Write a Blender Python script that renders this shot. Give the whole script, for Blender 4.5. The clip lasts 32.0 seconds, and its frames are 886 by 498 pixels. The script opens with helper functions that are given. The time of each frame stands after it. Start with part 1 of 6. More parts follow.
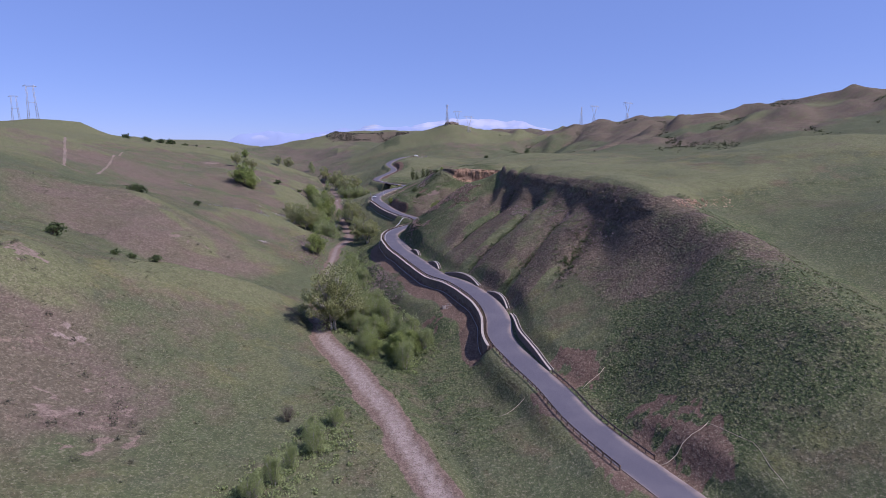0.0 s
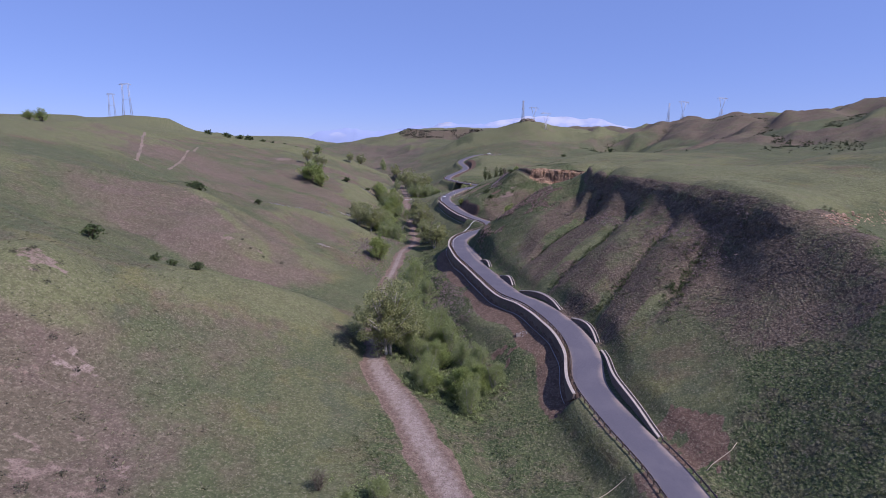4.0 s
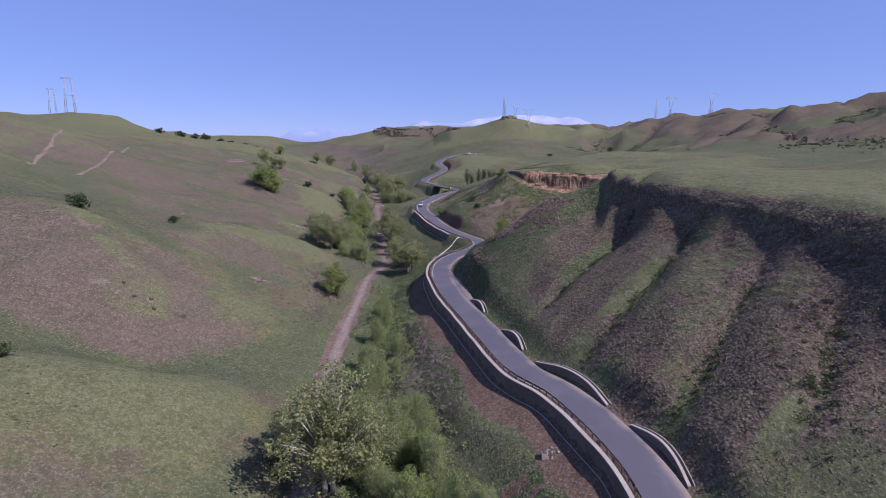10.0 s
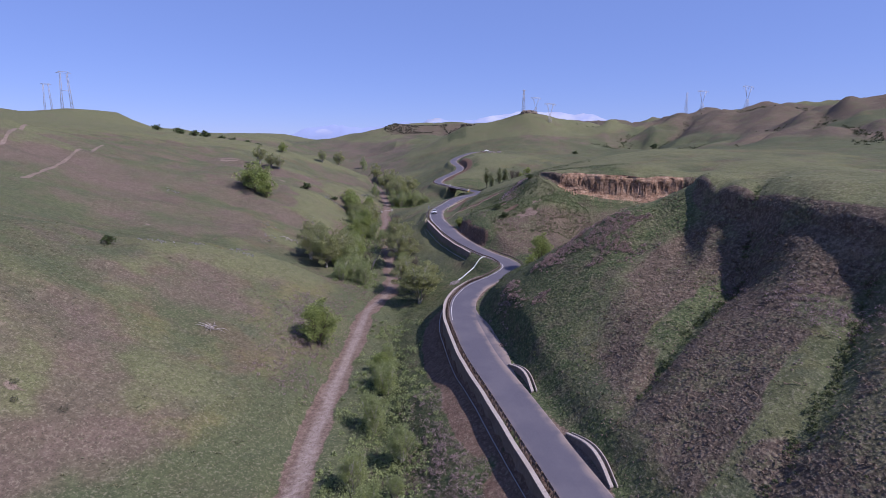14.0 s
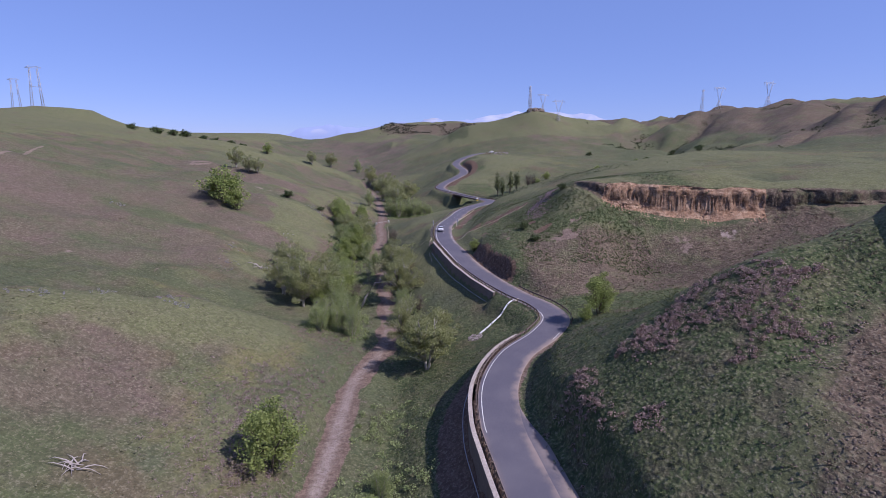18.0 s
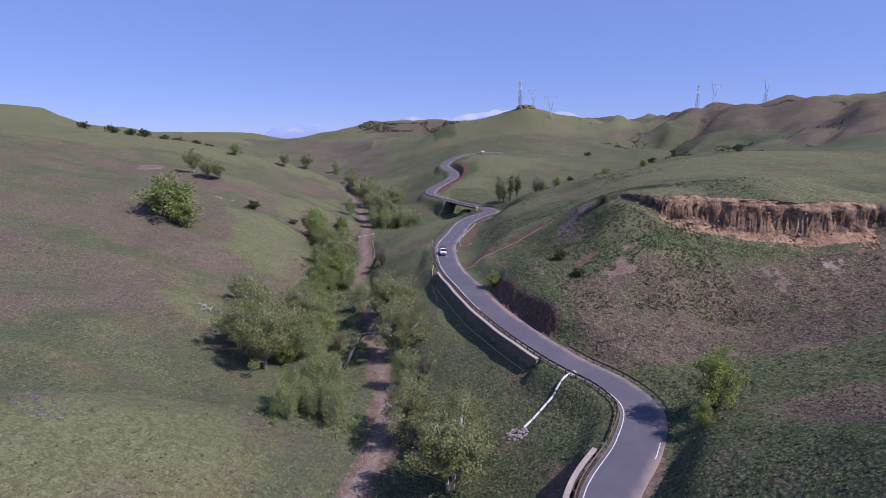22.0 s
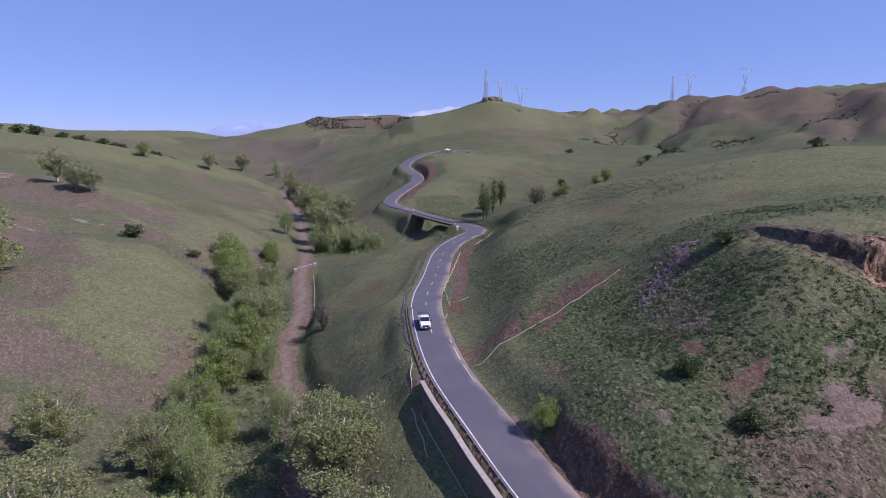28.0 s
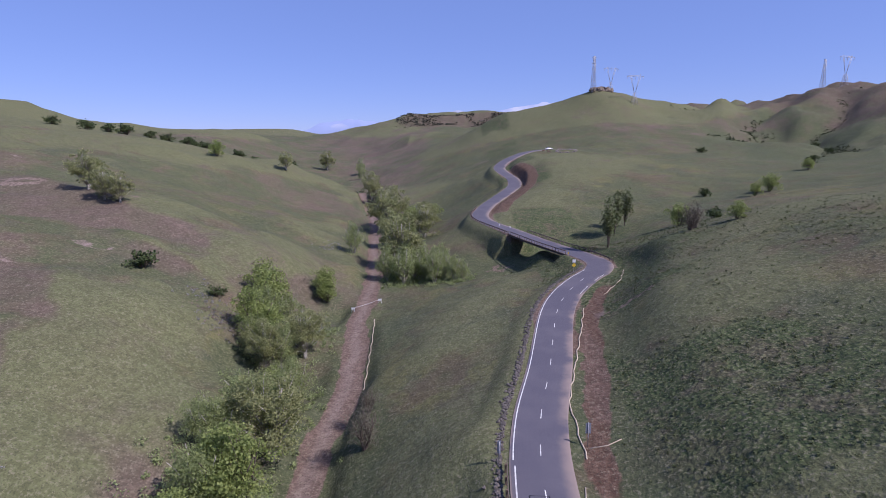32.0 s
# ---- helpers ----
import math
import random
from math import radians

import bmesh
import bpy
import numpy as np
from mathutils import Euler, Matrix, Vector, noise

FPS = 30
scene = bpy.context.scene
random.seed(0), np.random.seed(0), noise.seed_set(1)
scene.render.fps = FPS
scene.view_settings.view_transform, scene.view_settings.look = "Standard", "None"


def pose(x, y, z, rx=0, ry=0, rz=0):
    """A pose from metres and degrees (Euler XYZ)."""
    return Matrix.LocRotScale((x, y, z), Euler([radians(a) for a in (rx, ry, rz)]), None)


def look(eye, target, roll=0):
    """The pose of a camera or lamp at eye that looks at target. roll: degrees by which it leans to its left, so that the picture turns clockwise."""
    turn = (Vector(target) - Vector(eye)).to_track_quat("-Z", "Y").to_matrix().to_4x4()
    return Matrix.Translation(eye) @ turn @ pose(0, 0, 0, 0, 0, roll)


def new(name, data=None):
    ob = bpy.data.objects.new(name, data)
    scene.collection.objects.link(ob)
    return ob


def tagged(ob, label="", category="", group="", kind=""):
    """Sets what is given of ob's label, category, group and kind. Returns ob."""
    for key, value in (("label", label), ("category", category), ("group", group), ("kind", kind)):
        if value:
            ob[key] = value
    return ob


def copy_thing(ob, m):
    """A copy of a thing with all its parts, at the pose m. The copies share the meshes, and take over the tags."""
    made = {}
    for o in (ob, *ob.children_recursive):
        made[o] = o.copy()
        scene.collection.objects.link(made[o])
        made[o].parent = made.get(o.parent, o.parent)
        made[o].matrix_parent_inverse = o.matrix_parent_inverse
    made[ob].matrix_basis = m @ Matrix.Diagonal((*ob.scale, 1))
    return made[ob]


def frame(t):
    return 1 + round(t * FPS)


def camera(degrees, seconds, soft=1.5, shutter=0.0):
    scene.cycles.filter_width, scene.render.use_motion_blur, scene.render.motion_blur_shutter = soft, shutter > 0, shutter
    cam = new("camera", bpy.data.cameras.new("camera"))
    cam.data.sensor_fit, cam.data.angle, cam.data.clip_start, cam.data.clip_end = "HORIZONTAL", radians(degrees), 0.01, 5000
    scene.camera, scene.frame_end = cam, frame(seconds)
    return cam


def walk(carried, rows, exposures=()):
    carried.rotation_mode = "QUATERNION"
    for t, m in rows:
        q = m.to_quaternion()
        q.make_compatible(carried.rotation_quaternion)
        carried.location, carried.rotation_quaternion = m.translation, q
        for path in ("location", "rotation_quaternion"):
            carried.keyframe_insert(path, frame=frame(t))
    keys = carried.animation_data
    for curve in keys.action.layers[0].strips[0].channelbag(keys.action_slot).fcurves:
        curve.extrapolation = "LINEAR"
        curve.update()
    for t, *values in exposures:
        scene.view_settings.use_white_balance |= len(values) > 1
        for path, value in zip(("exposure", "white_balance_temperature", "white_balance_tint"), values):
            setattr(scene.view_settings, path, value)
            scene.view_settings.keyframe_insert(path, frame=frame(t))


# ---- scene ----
cam = camera(79.0, 32.0, 0.6)
PATH = [
    (0, (-0.057, -48.426, 39.204), (0.181, -46.472, 38.854), -0.1),
    (0.5, (0.183, -46.433, 39.228), (0.375, -44.473, 38.878), -0.1),
    (1, (0.513, -43.779, 39.34), (0.707, -41.82, 38.988), -0.0),
    (1.5, (0.668, -40.831, 39.285), (0.792, -38.867, 38.931), 0.1),
    (2, (1.341, -37.774, 39.388), (1.444, -35.808, 39.033), -0.0),
    (2.5, (1.188, -34.489, 39.48), (1.287, -32.524, 39.123), 0.2),
    (3, (1.533, -31.012, 39.455), (1.564, -29.045, 39.098), 0.1),
    (3.5, (1.47, -27.349, 39.429), (1.465, -25.381, 39.071), 0.3),
    (4, (1.344, -23.171, 39.341), (1.323, -21.204, 38.982), 0.4),
    (4.5, (1.5, -18.834, 39.251), (1.465, -16.867, 38.891), 0.5),
    (6.5, (1.313, -2.474, 39.193), (1.293, -0.506, 38.835), 0.3),
    (7, (1.039, 1.917, 39.195), (1.035, 3.885, 38.836), 0.3),
    (7.5, (0.834, 6.712, 39.198), (0.847, 8.68, 38.837), 0.4),
    (8, (0.824, 11.686, 39.118), (0.852, 13.653, 38.757), 0.3),
    (8.5, (0.702, 16.815, 39.37), (0.745, 18.782, 39.008), 0.4),
    (9, (0.742, 22.086, 39.424), (0.8, 24.052, 39.063), 0.3),
    (9.5, (1.155, 27.626, 39.395), (1.221, 29.592, 39.035), 0.2),
    (10, (1.042, 33.146, 39.575), (1.105, 35.112, 39.214), 0.2),
    (10.5, (1.306, 39.014, 39.431), (1.342, 40.981, 39.067), 0.1),
    (11, (1.348, 44.725, 39.399), (1.376, 46.691, 39.035), -0.0),
    (11.5, (1.681, 50.585, 39.232), (1.697, 52.551, 38.869), -0.2),
    (12, (1.414, 56.687, 39.094), (1.435, 58.654, 38.73), -0.1),
    (12.5, (1.341, 63.041, 39.061), (1.364, 65.007, 38.696), -0.1),
    (13, (1.196, 69.164, 39.016), (1.223, 71.13, 38.651), -0.1),
    (13.5, (0.468, 74.734, 39.325), (0.503, 76.7, 38.958), -0.0),
    (14, (0.023, 80.806, 39.479), (0.039, 82.771, 39.109), 0.1),
    (14.5, (-0.275, 87.414, 39.694), (-0.261, 89.379, 39.323), 0.1),
    (16.5, (-1.802, 113.296, 40.049), (-1.79, 115.261, 39.679), 0.0),
    (17, (-2.636, 119.219, 39.949), (-2.619, 121.184, 39.58), 0.0),
    (17.5, (-3.463, 125.393, 39.868), (-3.441, 127.359, 39.499), 0.1),
    (18, (-4.198, 131.376, 40.315), (-4.169, 133.341, 39.945), 0.1),
    (18.5, (-4.927, 136.894, 40.566), (-4.895, 138.859, 40.196), 0.0),
    (19, (-6.005, 142.667, 40.702), (-5.966, 144.632, 40.331), 0.0),
    (19.5, (-6.879, 148.336, 40.829), (-6.836, 150.3, 40.457), 0.1),
    (20, (-7.553, 153.894, 40.892), (-7.509, 155.858, 40.52), 0.0),
    (20.5, (-8.517, 159.449, 40.963), (-8.438, 161.412, 40.591), 0.1),
    (21, (-9.553, 164.901, 41.128), (-9.463, 166.864, 40.755), -0.0),
    (21.5, (-10.268, 170.187, 41.173), (-10.17, 172.149, 40.799), 0.0),
    (22, (-10.971, 175.442, 41.419), (-10.865, 177.404, 41.044), -0.1),
    (22.5, (-11.814, 180.901, 41.564), (-11.677, 182.86, 41.189), -0.1),
    (23, (-12.364, 186.607, 41.618), (-12.177, 188.562, 41.242), -0.1),
    (23.5, (-12.702, 192.52, 41.644), (-12.496, 194.473, 41.267), -0.2),
    (24, (-13.043, 198.411, 41.481), (-12.819, 200.362, 41.105), -0.2),
    (24.5, (-13.31, 204.032, 41.651), (-13.073, 205.982, 41.273), -0.2),
    (25, (-13.433, 210.013, 41.827), (-13.189, 211.962, 41.448), -0.3),
    (25.5, (-13.594, 216.036, 41.505), (-13.342, 217.984, 41.126), -0.4),
    (27.5, (-12.073, 240.634, 41.009), (-11.805, 242.579, 40.627), -0.4),
    (28, (-11.562, 246.972, 41.051), (-11.291, 248.916, 40.667), -0.5),
    (28.5, (-11.044, 253.451, 41.064), (-10.768, 255.394, 40.68), -0.4),
    (29, (-10.409, 260.113, 41.067), (-10.132, 262.056, 40.682), -0.5),
    (29.5, (-9.959, 266.537, 41.194), (-9.682, 268.48, 40.807), -0.5),
    (30, (-9.539, 273.228, 41.265), (-9.328, 275.179, 40.877), -0.6),
    (30.5, (-9.202, 280.086, 41.374), (-9.081, 282.044, 40.986), -0.6),
    (31, (-8.99, 286.862, 41.561), (-8.968, 288.823, 41.17), -0.6),
    (31.5, (-8.877, 293.819, 41.629), (-8.914, 295.78, 41.238), -0.7),
    (32, (-9.103, 300.387, 41.842), (-9.163, 302.348, 41.45), -0.7),
]
walk(cam, [(t, look(eye, target, roll)) for t, eye, target, roll in PATH], [(0, 0.18, 5950, 27), (32, 0.18, 5950, 27)])

# ---- light ----
SUN_TO = Vector((0.60, -0.32, 0.74)).normalized()
world = bpy.data.worlds.new("sky")
world.use_nodes = True
scene.world = world
wn = world.node_tree.nodes
sky = wn.new("ShaderNodeTexSky")
sky.sky_type = "NISHITA"
sky.sun_disc = False
sky.sun_elevation = math.asin(SUN_TO.z)
sky.sun_rotation = math.atan2(SUN_TO.x, SUN_TO.y)
sky.altitude = 300
sky.air_density = 0.8
sky.dust_density = 0.15
sky.ozone_density = 3.0
tint = wn.new("ShaderNodeMix")
tint.data_type, tint.blend_type = "RGBA", "MULTIPLY"
tint.inputs[0].default_value = 1.0
tint.inputs[7].default_value = (0.95, 0.93, 1.16, 1)
world.node_tree.links.new(sky.outputs[0], tint.inputs[6])
even = wn.new("ShaderNodeMix")
even.data_type = "RGBA"
even.inputs[0].default_value = 0.55
even.inputs[7].default_value = (2.15, 3.35, 6.7, 1)
world.node_tree.links.new(tint.outputs[2], even.inputs[6])
world.node_tree.links.new(even.outputs[2], wn["Background"].inputs[0])
wn["Background"].inputs[1].default_value = 0.095
sun = new("sun", bpy.data.lights.new("sun", "SUN"))
sun.data.energy, sun.data.angle, sun.data.color = 4.5, radians(0.5), (1.0, 0.95, 0.88)
sun.rotation_mode = "QUATERNION"
sun.rotation_quaternion = SUN_TO.to_track_quat("Z", "Y")
scene.view_settings.exposure = 0.0

# ---- materials ----
def material(name, rough=0.9, metal=0.0, spec=0.2):
    m = bpy.data.materials.new(name)
    m.use_nodes = True
    b = m.node_tree.nodes["Principled BSDF"]
    b.inputs["Roughness"].default_value = rough
    b.inputs["Metallic"].default_value = metal
    b.inputs["Specular IOR Level"].default_value = spec
    return m, m.node_tree.nodes, m.node_tree.links, b


def noise_node(n, l, size, detail=3.0, where=None, rough=0.55):
    t = n.new("ShaderNodeTexNoise")
    t.inputs["Scale"].default_value = 1.0 / size
    t.inputs["Detail"].default_value = detail
    t.inputs["Roughness"].default_value = rough
    if where is None:
        where = n.new("ShaderNodeTexCoord").outputs["Object"]
    l.new(where, t.inputs["Vector"])
    return t.outputs["Fac"]


def ramp(n, l, value, a, b, low=0.0, high=1.0):
    r = n.new("ShaderNodeMapRange")
    r.interpolation_type = "SMOOTHSTEP"
    l.new(value, r.inputs["Value"])
    for key, v in (("From Min", a), ("From Max", b), ("To Min", low), ("To Max", high)):
        r.inputs[key].default_value = v
    return r.outputs["Result"]


def mix(n, l, fac, a, b, blend="MIX"):
    x = n.new("ShaderNodeMix")
    x.data_type, x.blend_type = "RGBA", blend
    for key, v in ((0, fac), (6, a), (7, b)):
        if isinstance(v, (int, float)):
            x.inputs[key].default_value = v
        elif isinstance(v, tuple):
            x.inputs[key].default_value = (*v, 1)
        else:
            l.new(v, x.inputs[key])
    return x.outputs[2]


def math_node(n, l, op, a, b=0.0):
    x = n.new("ShaderNodeMath")
    x.operation = op
    for k, v in enumerate((a, b)):
        if isinstance(v, (int, float)):
            x.inputs[k].default_value = v
        else:
            l.new(v, x.inputs[k])
    return x.outputs[0]


def bump(n, l, b, value, strength, distance):
    x = n.new("ShaderNodeBump")
    x.inputs["Strength"].default_value = strength
    x.inputs["Distance"].default_value = distance
    l.new(value, x.inputs["Height"])
    l.new(x.outputs[0], b.inputs["Normal"])


def attribute(n, name):
    a = n.new("ShaderNodeAttribute")
    a.attribute_name = name
    return a.outputs["Fac"]


def plain(name, color, rough=0.8, metal=0.0, size=0.4, vary=0.25, relief=0.0, spec=0.3, stain=None):
    """A surface of one colour with grain, stains and a little difference from piece to piece."""
    m, n, l, b = material(name, rough, metal, spec)
    c1 = noise_node(n, l, size, 4)
    c2 = noise_node(n, l, size * 9, 3)
    dark = tuple(v * (1 - vary) for v in color)
    light = tuple(min(1, v * (1 + vary)) for v in color)
    col = mix(n, l, ramp(n, l, c1, 0.3, 0.7), dark, light)
    col = mix(n, l, ramp(n, l, c2, 0.42, 0.68, 0.0, 0.55), col, stain or dark)
    info = n.new("ShaderNodeObjectInfo")
    col = mix(n, l, ramp(n, l, info.outputs["Random"], 0, 1, 0.0, 0.25), col, dark)
    l.new(col, b.inputs["Base Color"])
    l.new(ramp(n, l, c1, 0.2, 0.8, rough * 0.85, min(1, rough * 1.1)), b.inputs["Roughness"])
    if relief:
        bump(n, l, b, c1, 0.6, relief)
    return m


def ground_material():
    m, n, l, b = material("hill_grass_and_soil", 0.95, 0, 0.1)
    wide_n, patch = noise_node(n, l, 70, 7, rough=0.6), noise_node(n, l, 24, 8, rough=0.62)
    blot, mid = noise_node(n, l, 13, 7, rough=0.64), noise_node(n, l, 6.5, 7, rough=0.62)
    clump, small = noise_node(n, l, 2.6, 6, rough=0.66), noise_node(n, l, 0.9, 5, rough=0.68)
    fine = noise_node(n, l, 0.24, 3, rough=0.6)

    def swing(value, by):
        return math_node(n, l, "MULTIPLY", math_node(n, l, "SUBTRACT", value, 0.5), by)

    def add(*values):
        out = values[0]
        for v in values[1:]:
            out = math_node(n, l, "ADD", out, v)
        return out

    shade = ramp(n, l, add(small, swing(clump, 0.4)), 0.34, 0.66)

    def two(dark, light):
        return mix(n, l, shade, dark, light)

    lush, brush, dry, crest = attribute(n, "lush"), attribute(n, "brush"), attribute(n, "dry"), attribute(n, "crest")
    soil_at, cliff_at, tone = attribute(n, "soil"), attribute(n, "cliff"), attribute(n, "tone")
    # grazed grass: green, in soft patches yellow-green, blue-green and brown
    def soft(r, g, b_):
        return two((r * 0.82, g * 0.79, b_ * 0.80), (r * 1.20, g * 1.15, b_ * 1.18))

    col = soft(0.104, 0.116, 0.055)
    col = mix(n, l, ramp(n, l, add(patch, swing(mid, 0.35)), 0.45, 0.57, 0.0, 0.85), col, soft(0.142, 0.142, 0.058))
    col = mix(n, l, ramp(n, l, add(blot, swing(mid, 0.35)), 0.47, 0.60, 0.0, 0.75), col, soft(0.080, 0.096, 0.054))
    col = mix(n, l, ramp(n, l, add(noise_node(n, l, 17, 7, rough=0.64), swing(mid, 0.3)), 0.50, 0.62, 0.0, 0.7), col, soft(0.124, 0.098, 0.060))
    # hollows darker, crests brightest: grass tint and the shade and light there, painted
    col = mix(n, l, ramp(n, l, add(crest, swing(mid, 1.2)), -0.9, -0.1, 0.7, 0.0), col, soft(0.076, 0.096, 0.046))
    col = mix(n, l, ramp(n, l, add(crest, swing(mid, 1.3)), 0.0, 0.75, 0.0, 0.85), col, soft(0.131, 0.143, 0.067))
    # dry mauve-brown weeds on the slopes that face the open valley mouth
    mauve = mix(n, l, ramp(n, l, blot, 0.44, 0.58), soft(0.138, 0.102, 0.083), soft(0.124, 0.101, 0.072))
    col = mix(n, l, ramp(n, l, add(dry, swing(wide_n, 1.2), swing(patch, 2.4), swing(mid, 1.4)), 0.10, 0.95, 0.0, 0.85), col, mauve)
    # green growth with brown between
    green = two((0.044, 0.066, 0.026), (0.104, 0.126, 0.053))
    green = mix(n, l, ramp(n, l, add(mid, swing(clump, 0.5)), 0.48, 0.62, 0.0, 0.75), green, two((0.076, 0.064, 0.042), (0.140, 0.114, 0.078)))
    green = mix(n, l, ramp(n, l, add(blot, swing(small, 0.5)), 0.50, 0.62, 0.0, 0.6), green, two((0.066, 0.086, 0.033), (0.130, 0.146, 0.062)))
    col = mix(n, l, ramp(n, l, add(lush, swing(clump, 0.5), swing(small, 0.3)), 0.28, 0.62, 0.0, 0.95), col, green)
    # brown scrub
    scrub = two((0.084, 0.061, 0.045), (0.162, 0.121, 0.089))
    scrub = mix(n, l, ramp(n, l, add(mid, swing(small, 0.4)), 0.47, 0.60, 0.0, 0.75), scrub, two((0.078, 0.086, 0.042), (0.148, 0.146, 0.076)))
    scrub = mix(n, l, ramp(n, l, add(blot, swing(clump, 0.4)), 0.50, 0.62, 0.0, 0.7), scrub, two((0.104, 0.072, 0.054), (0.182, 0.131, 0.099)))
    col = mix(n, l, ramp(n, l, add(brush, swing(clump, 0.5), swing(small, 0.3)), 0.30, 0.62), col, scrub)
    # bare scrapes on the grazed hillsides
    scrape = math_node(n, l, "MULTIPLY", ramp(n, l, add(wide_n, swing(clump, 0.35)), 0.64, 0.70), ramp(n, l, dry, 0.2, 0.6))
    col = mix(n, l, math_node(n, l, "MULTIPLY", scrape, 0.6), col, two((0.17, 0.120, 0.092), (0.29, 0.205, 0.160)))
    earth = two((0.082, 0.048, 0.033), (0.150, 0.092, 0.064))
    pale = two((0.235, 0.180, 0.152), (0.330, 0.268, 0.234))
    soil = mix(n, l, tone, earth, pale)
    soil = mix(n, l, ramp(n, l, fine, 0.4, 0.8, 0, 0.35), soil, (0.17, 0.115, 0.082))
    col = mix(n, l, ramp(n, l, add(soil_at, swing(small, 0.5), swing(clump, 0.45)), 0.35, 0.6), col, soil)
    rock = two((0.185, 0.104, 0.064), (0.430, 0.270, 0.170))
    rock = mix(n, l, ramp(n, l, add(mid, swing(small, 0.5)), 0.50, 0.62, 0, 0.7), rock, two((0.125, 0.082, 0.056), (0.285, 0.190, 0.130)))
    rock = mix(n, l, ramp(n, l, clump, 0.54, 0.64, 0, 0.55), rock, (0.46, 0.33, 0.23))
    rock = mix(n, l, ramp(n, l, add(tone, swing(mid, 0.9), swing(small, 0.4)), 0.35, 0.60), scrub, rock)
    col = mix(n, l, ramp(n, l, add(cliff_at, swing(small, 0.4), swing(clump, 0.3)), 0.3, 0.55), col, rock)
    # single tufts with paler middles; the small shadows in the gaps are painted dark
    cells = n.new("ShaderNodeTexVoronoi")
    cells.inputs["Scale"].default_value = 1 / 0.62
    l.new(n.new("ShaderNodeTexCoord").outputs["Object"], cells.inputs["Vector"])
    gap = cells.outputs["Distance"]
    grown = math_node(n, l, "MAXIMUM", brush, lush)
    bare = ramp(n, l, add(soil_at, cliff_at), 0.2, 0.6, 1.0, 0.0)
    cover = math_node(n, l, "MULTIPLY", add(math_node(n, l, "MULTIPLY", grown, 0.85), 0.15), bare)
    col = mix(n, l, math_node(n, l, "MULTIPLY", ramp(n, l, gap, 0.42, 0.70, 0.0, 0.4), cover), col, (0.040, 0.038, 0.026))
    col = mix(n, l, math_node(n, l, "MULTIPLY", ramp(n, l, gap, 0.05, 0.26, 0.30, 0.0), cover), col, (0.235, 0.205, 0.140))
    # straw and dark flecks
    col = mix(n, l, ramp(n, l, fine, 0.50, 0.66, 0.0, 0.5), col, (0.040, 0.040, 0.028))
    col = mix(n, l, ramp(n, l, noise_node(n, l, 0.45, 4, rough=0.7), 0.52, 0.66, 0.0, 0.45), col, (0.25, 0.22, 0.155))
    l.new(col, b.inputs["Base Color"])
    tuft = math_node(n, l, "MULTIPLY", ramp(n, l, gap, 0.0, 0.7, 0.42, 0.0), cover)
    bump(n, l, b, add(tuft, math_node(n, l, "MULTIPLY", clump, 0.8), math_node(n, l, "MULTIPLY", small, 0.8), math_node(n, l, "MULTIPLY", fine, 0.35)), 0.9, 0.34)
    return m


def leaf_material(name, dark, light, glow=0.25):
    m, n, l, b = material(name, 0.6, 0, 0.25)
    g = n.new("ShaderNodeNewGeometry")
    info = n.new("ShaderNodeObjectInfo")
    col = mix(n, l, g.outputs["Random Per Island"], dark, light)
    col = mix(n, l, ramp(n, l, info.outputs["Random"], 0, 1, 0, 0.35), col, tuple(v * 0.7 for v in light))
    l.new(col, b.inputs["Base Color"])
    t = n.new("ShaderNodeBsdfTranslucent")
    l.new(col, t.inputs["Color"])
    x = n.new("ShaderNodeMixShader")
    x.inputs[0].default_value = glow
    l.new(b.outputs[0], x.inputs[1])
    l.new(t.outputs[0], x.inputs[2])
    l.new(x.outputs[0], n["Material Output"].inputs["Surface"])
    return m


GROUND = ground_material()
ASPHALT = None


def asphalt_material():
    m, n, l, b = material("worn_asphalt", 0.85, 0, 0.25)
    c1, c2, c3 = noise_node(n, l, 0.08, 3), noise_node(n, l, 6, 4), noise_node(n, l, 1.1, 4)
    col = mix(n, l, ramp(n, l, c1, 0.3, 0.7), (0.080, 0.075, 0.092), (0.112, 0.105, 0.126))
    col = mix(n, l, ramp(n, l, c2, 0.4, 0.7, 0, 0.5), col, (0.135, 0.124, 0.138))
    dust = math_node(n, l, "MULTIPLY", attribute(n, "dust"), ramp(n, l, c2, 0.3, 0.6, 0.35, 1.0))
    dust = math_node(n, l, "ADD", dust, math_node(n, l, "MULTIPLY", math_node(n, l, "SUBTRACT", c3, 0.5), 0.25))
    col = mix(n, l, ramp(n, l, dust, 0.15, 0.8, 0, 0.8), col, (0.29, 0.225, 0.185))
    l.new(col, b.inputs["Base Color"])
    bump(n, l, b, c1, 0.3, 0.01)
    return m


ASPHALT = asphalt_material()
WHITE_PAINT = plain("worn_white_road_paint", (0.62, 0.61, 0.58), 0.7, size=0.25, vary=0.25, stain=(0.3, 0.28, 0.26))
CONCRETE = plain("retaining_wall_concrete", (0.175, 0.140, 0.118), 0.9, size=0.5, vary=0.25, relief=0.02, stain=(0.115, 0.085, 0.07))
COPING = plain("pale_concrete_coping", (0.37, 0.32, 0.275), 0.85, size=0.3, vary=0.2, relief=0.01, stain=(0.3, 0.25, 0.21))
GALV = plain("galvanised_steel", (0.42, 0.42, 0.43), 0.5, 0.7, size=0.5, vary=0.2)
RUST = plain("weathered_brown_steel", (0.130, 0.098, 0.085), 0.7, 0.3, size=0.3, vary=0.35)
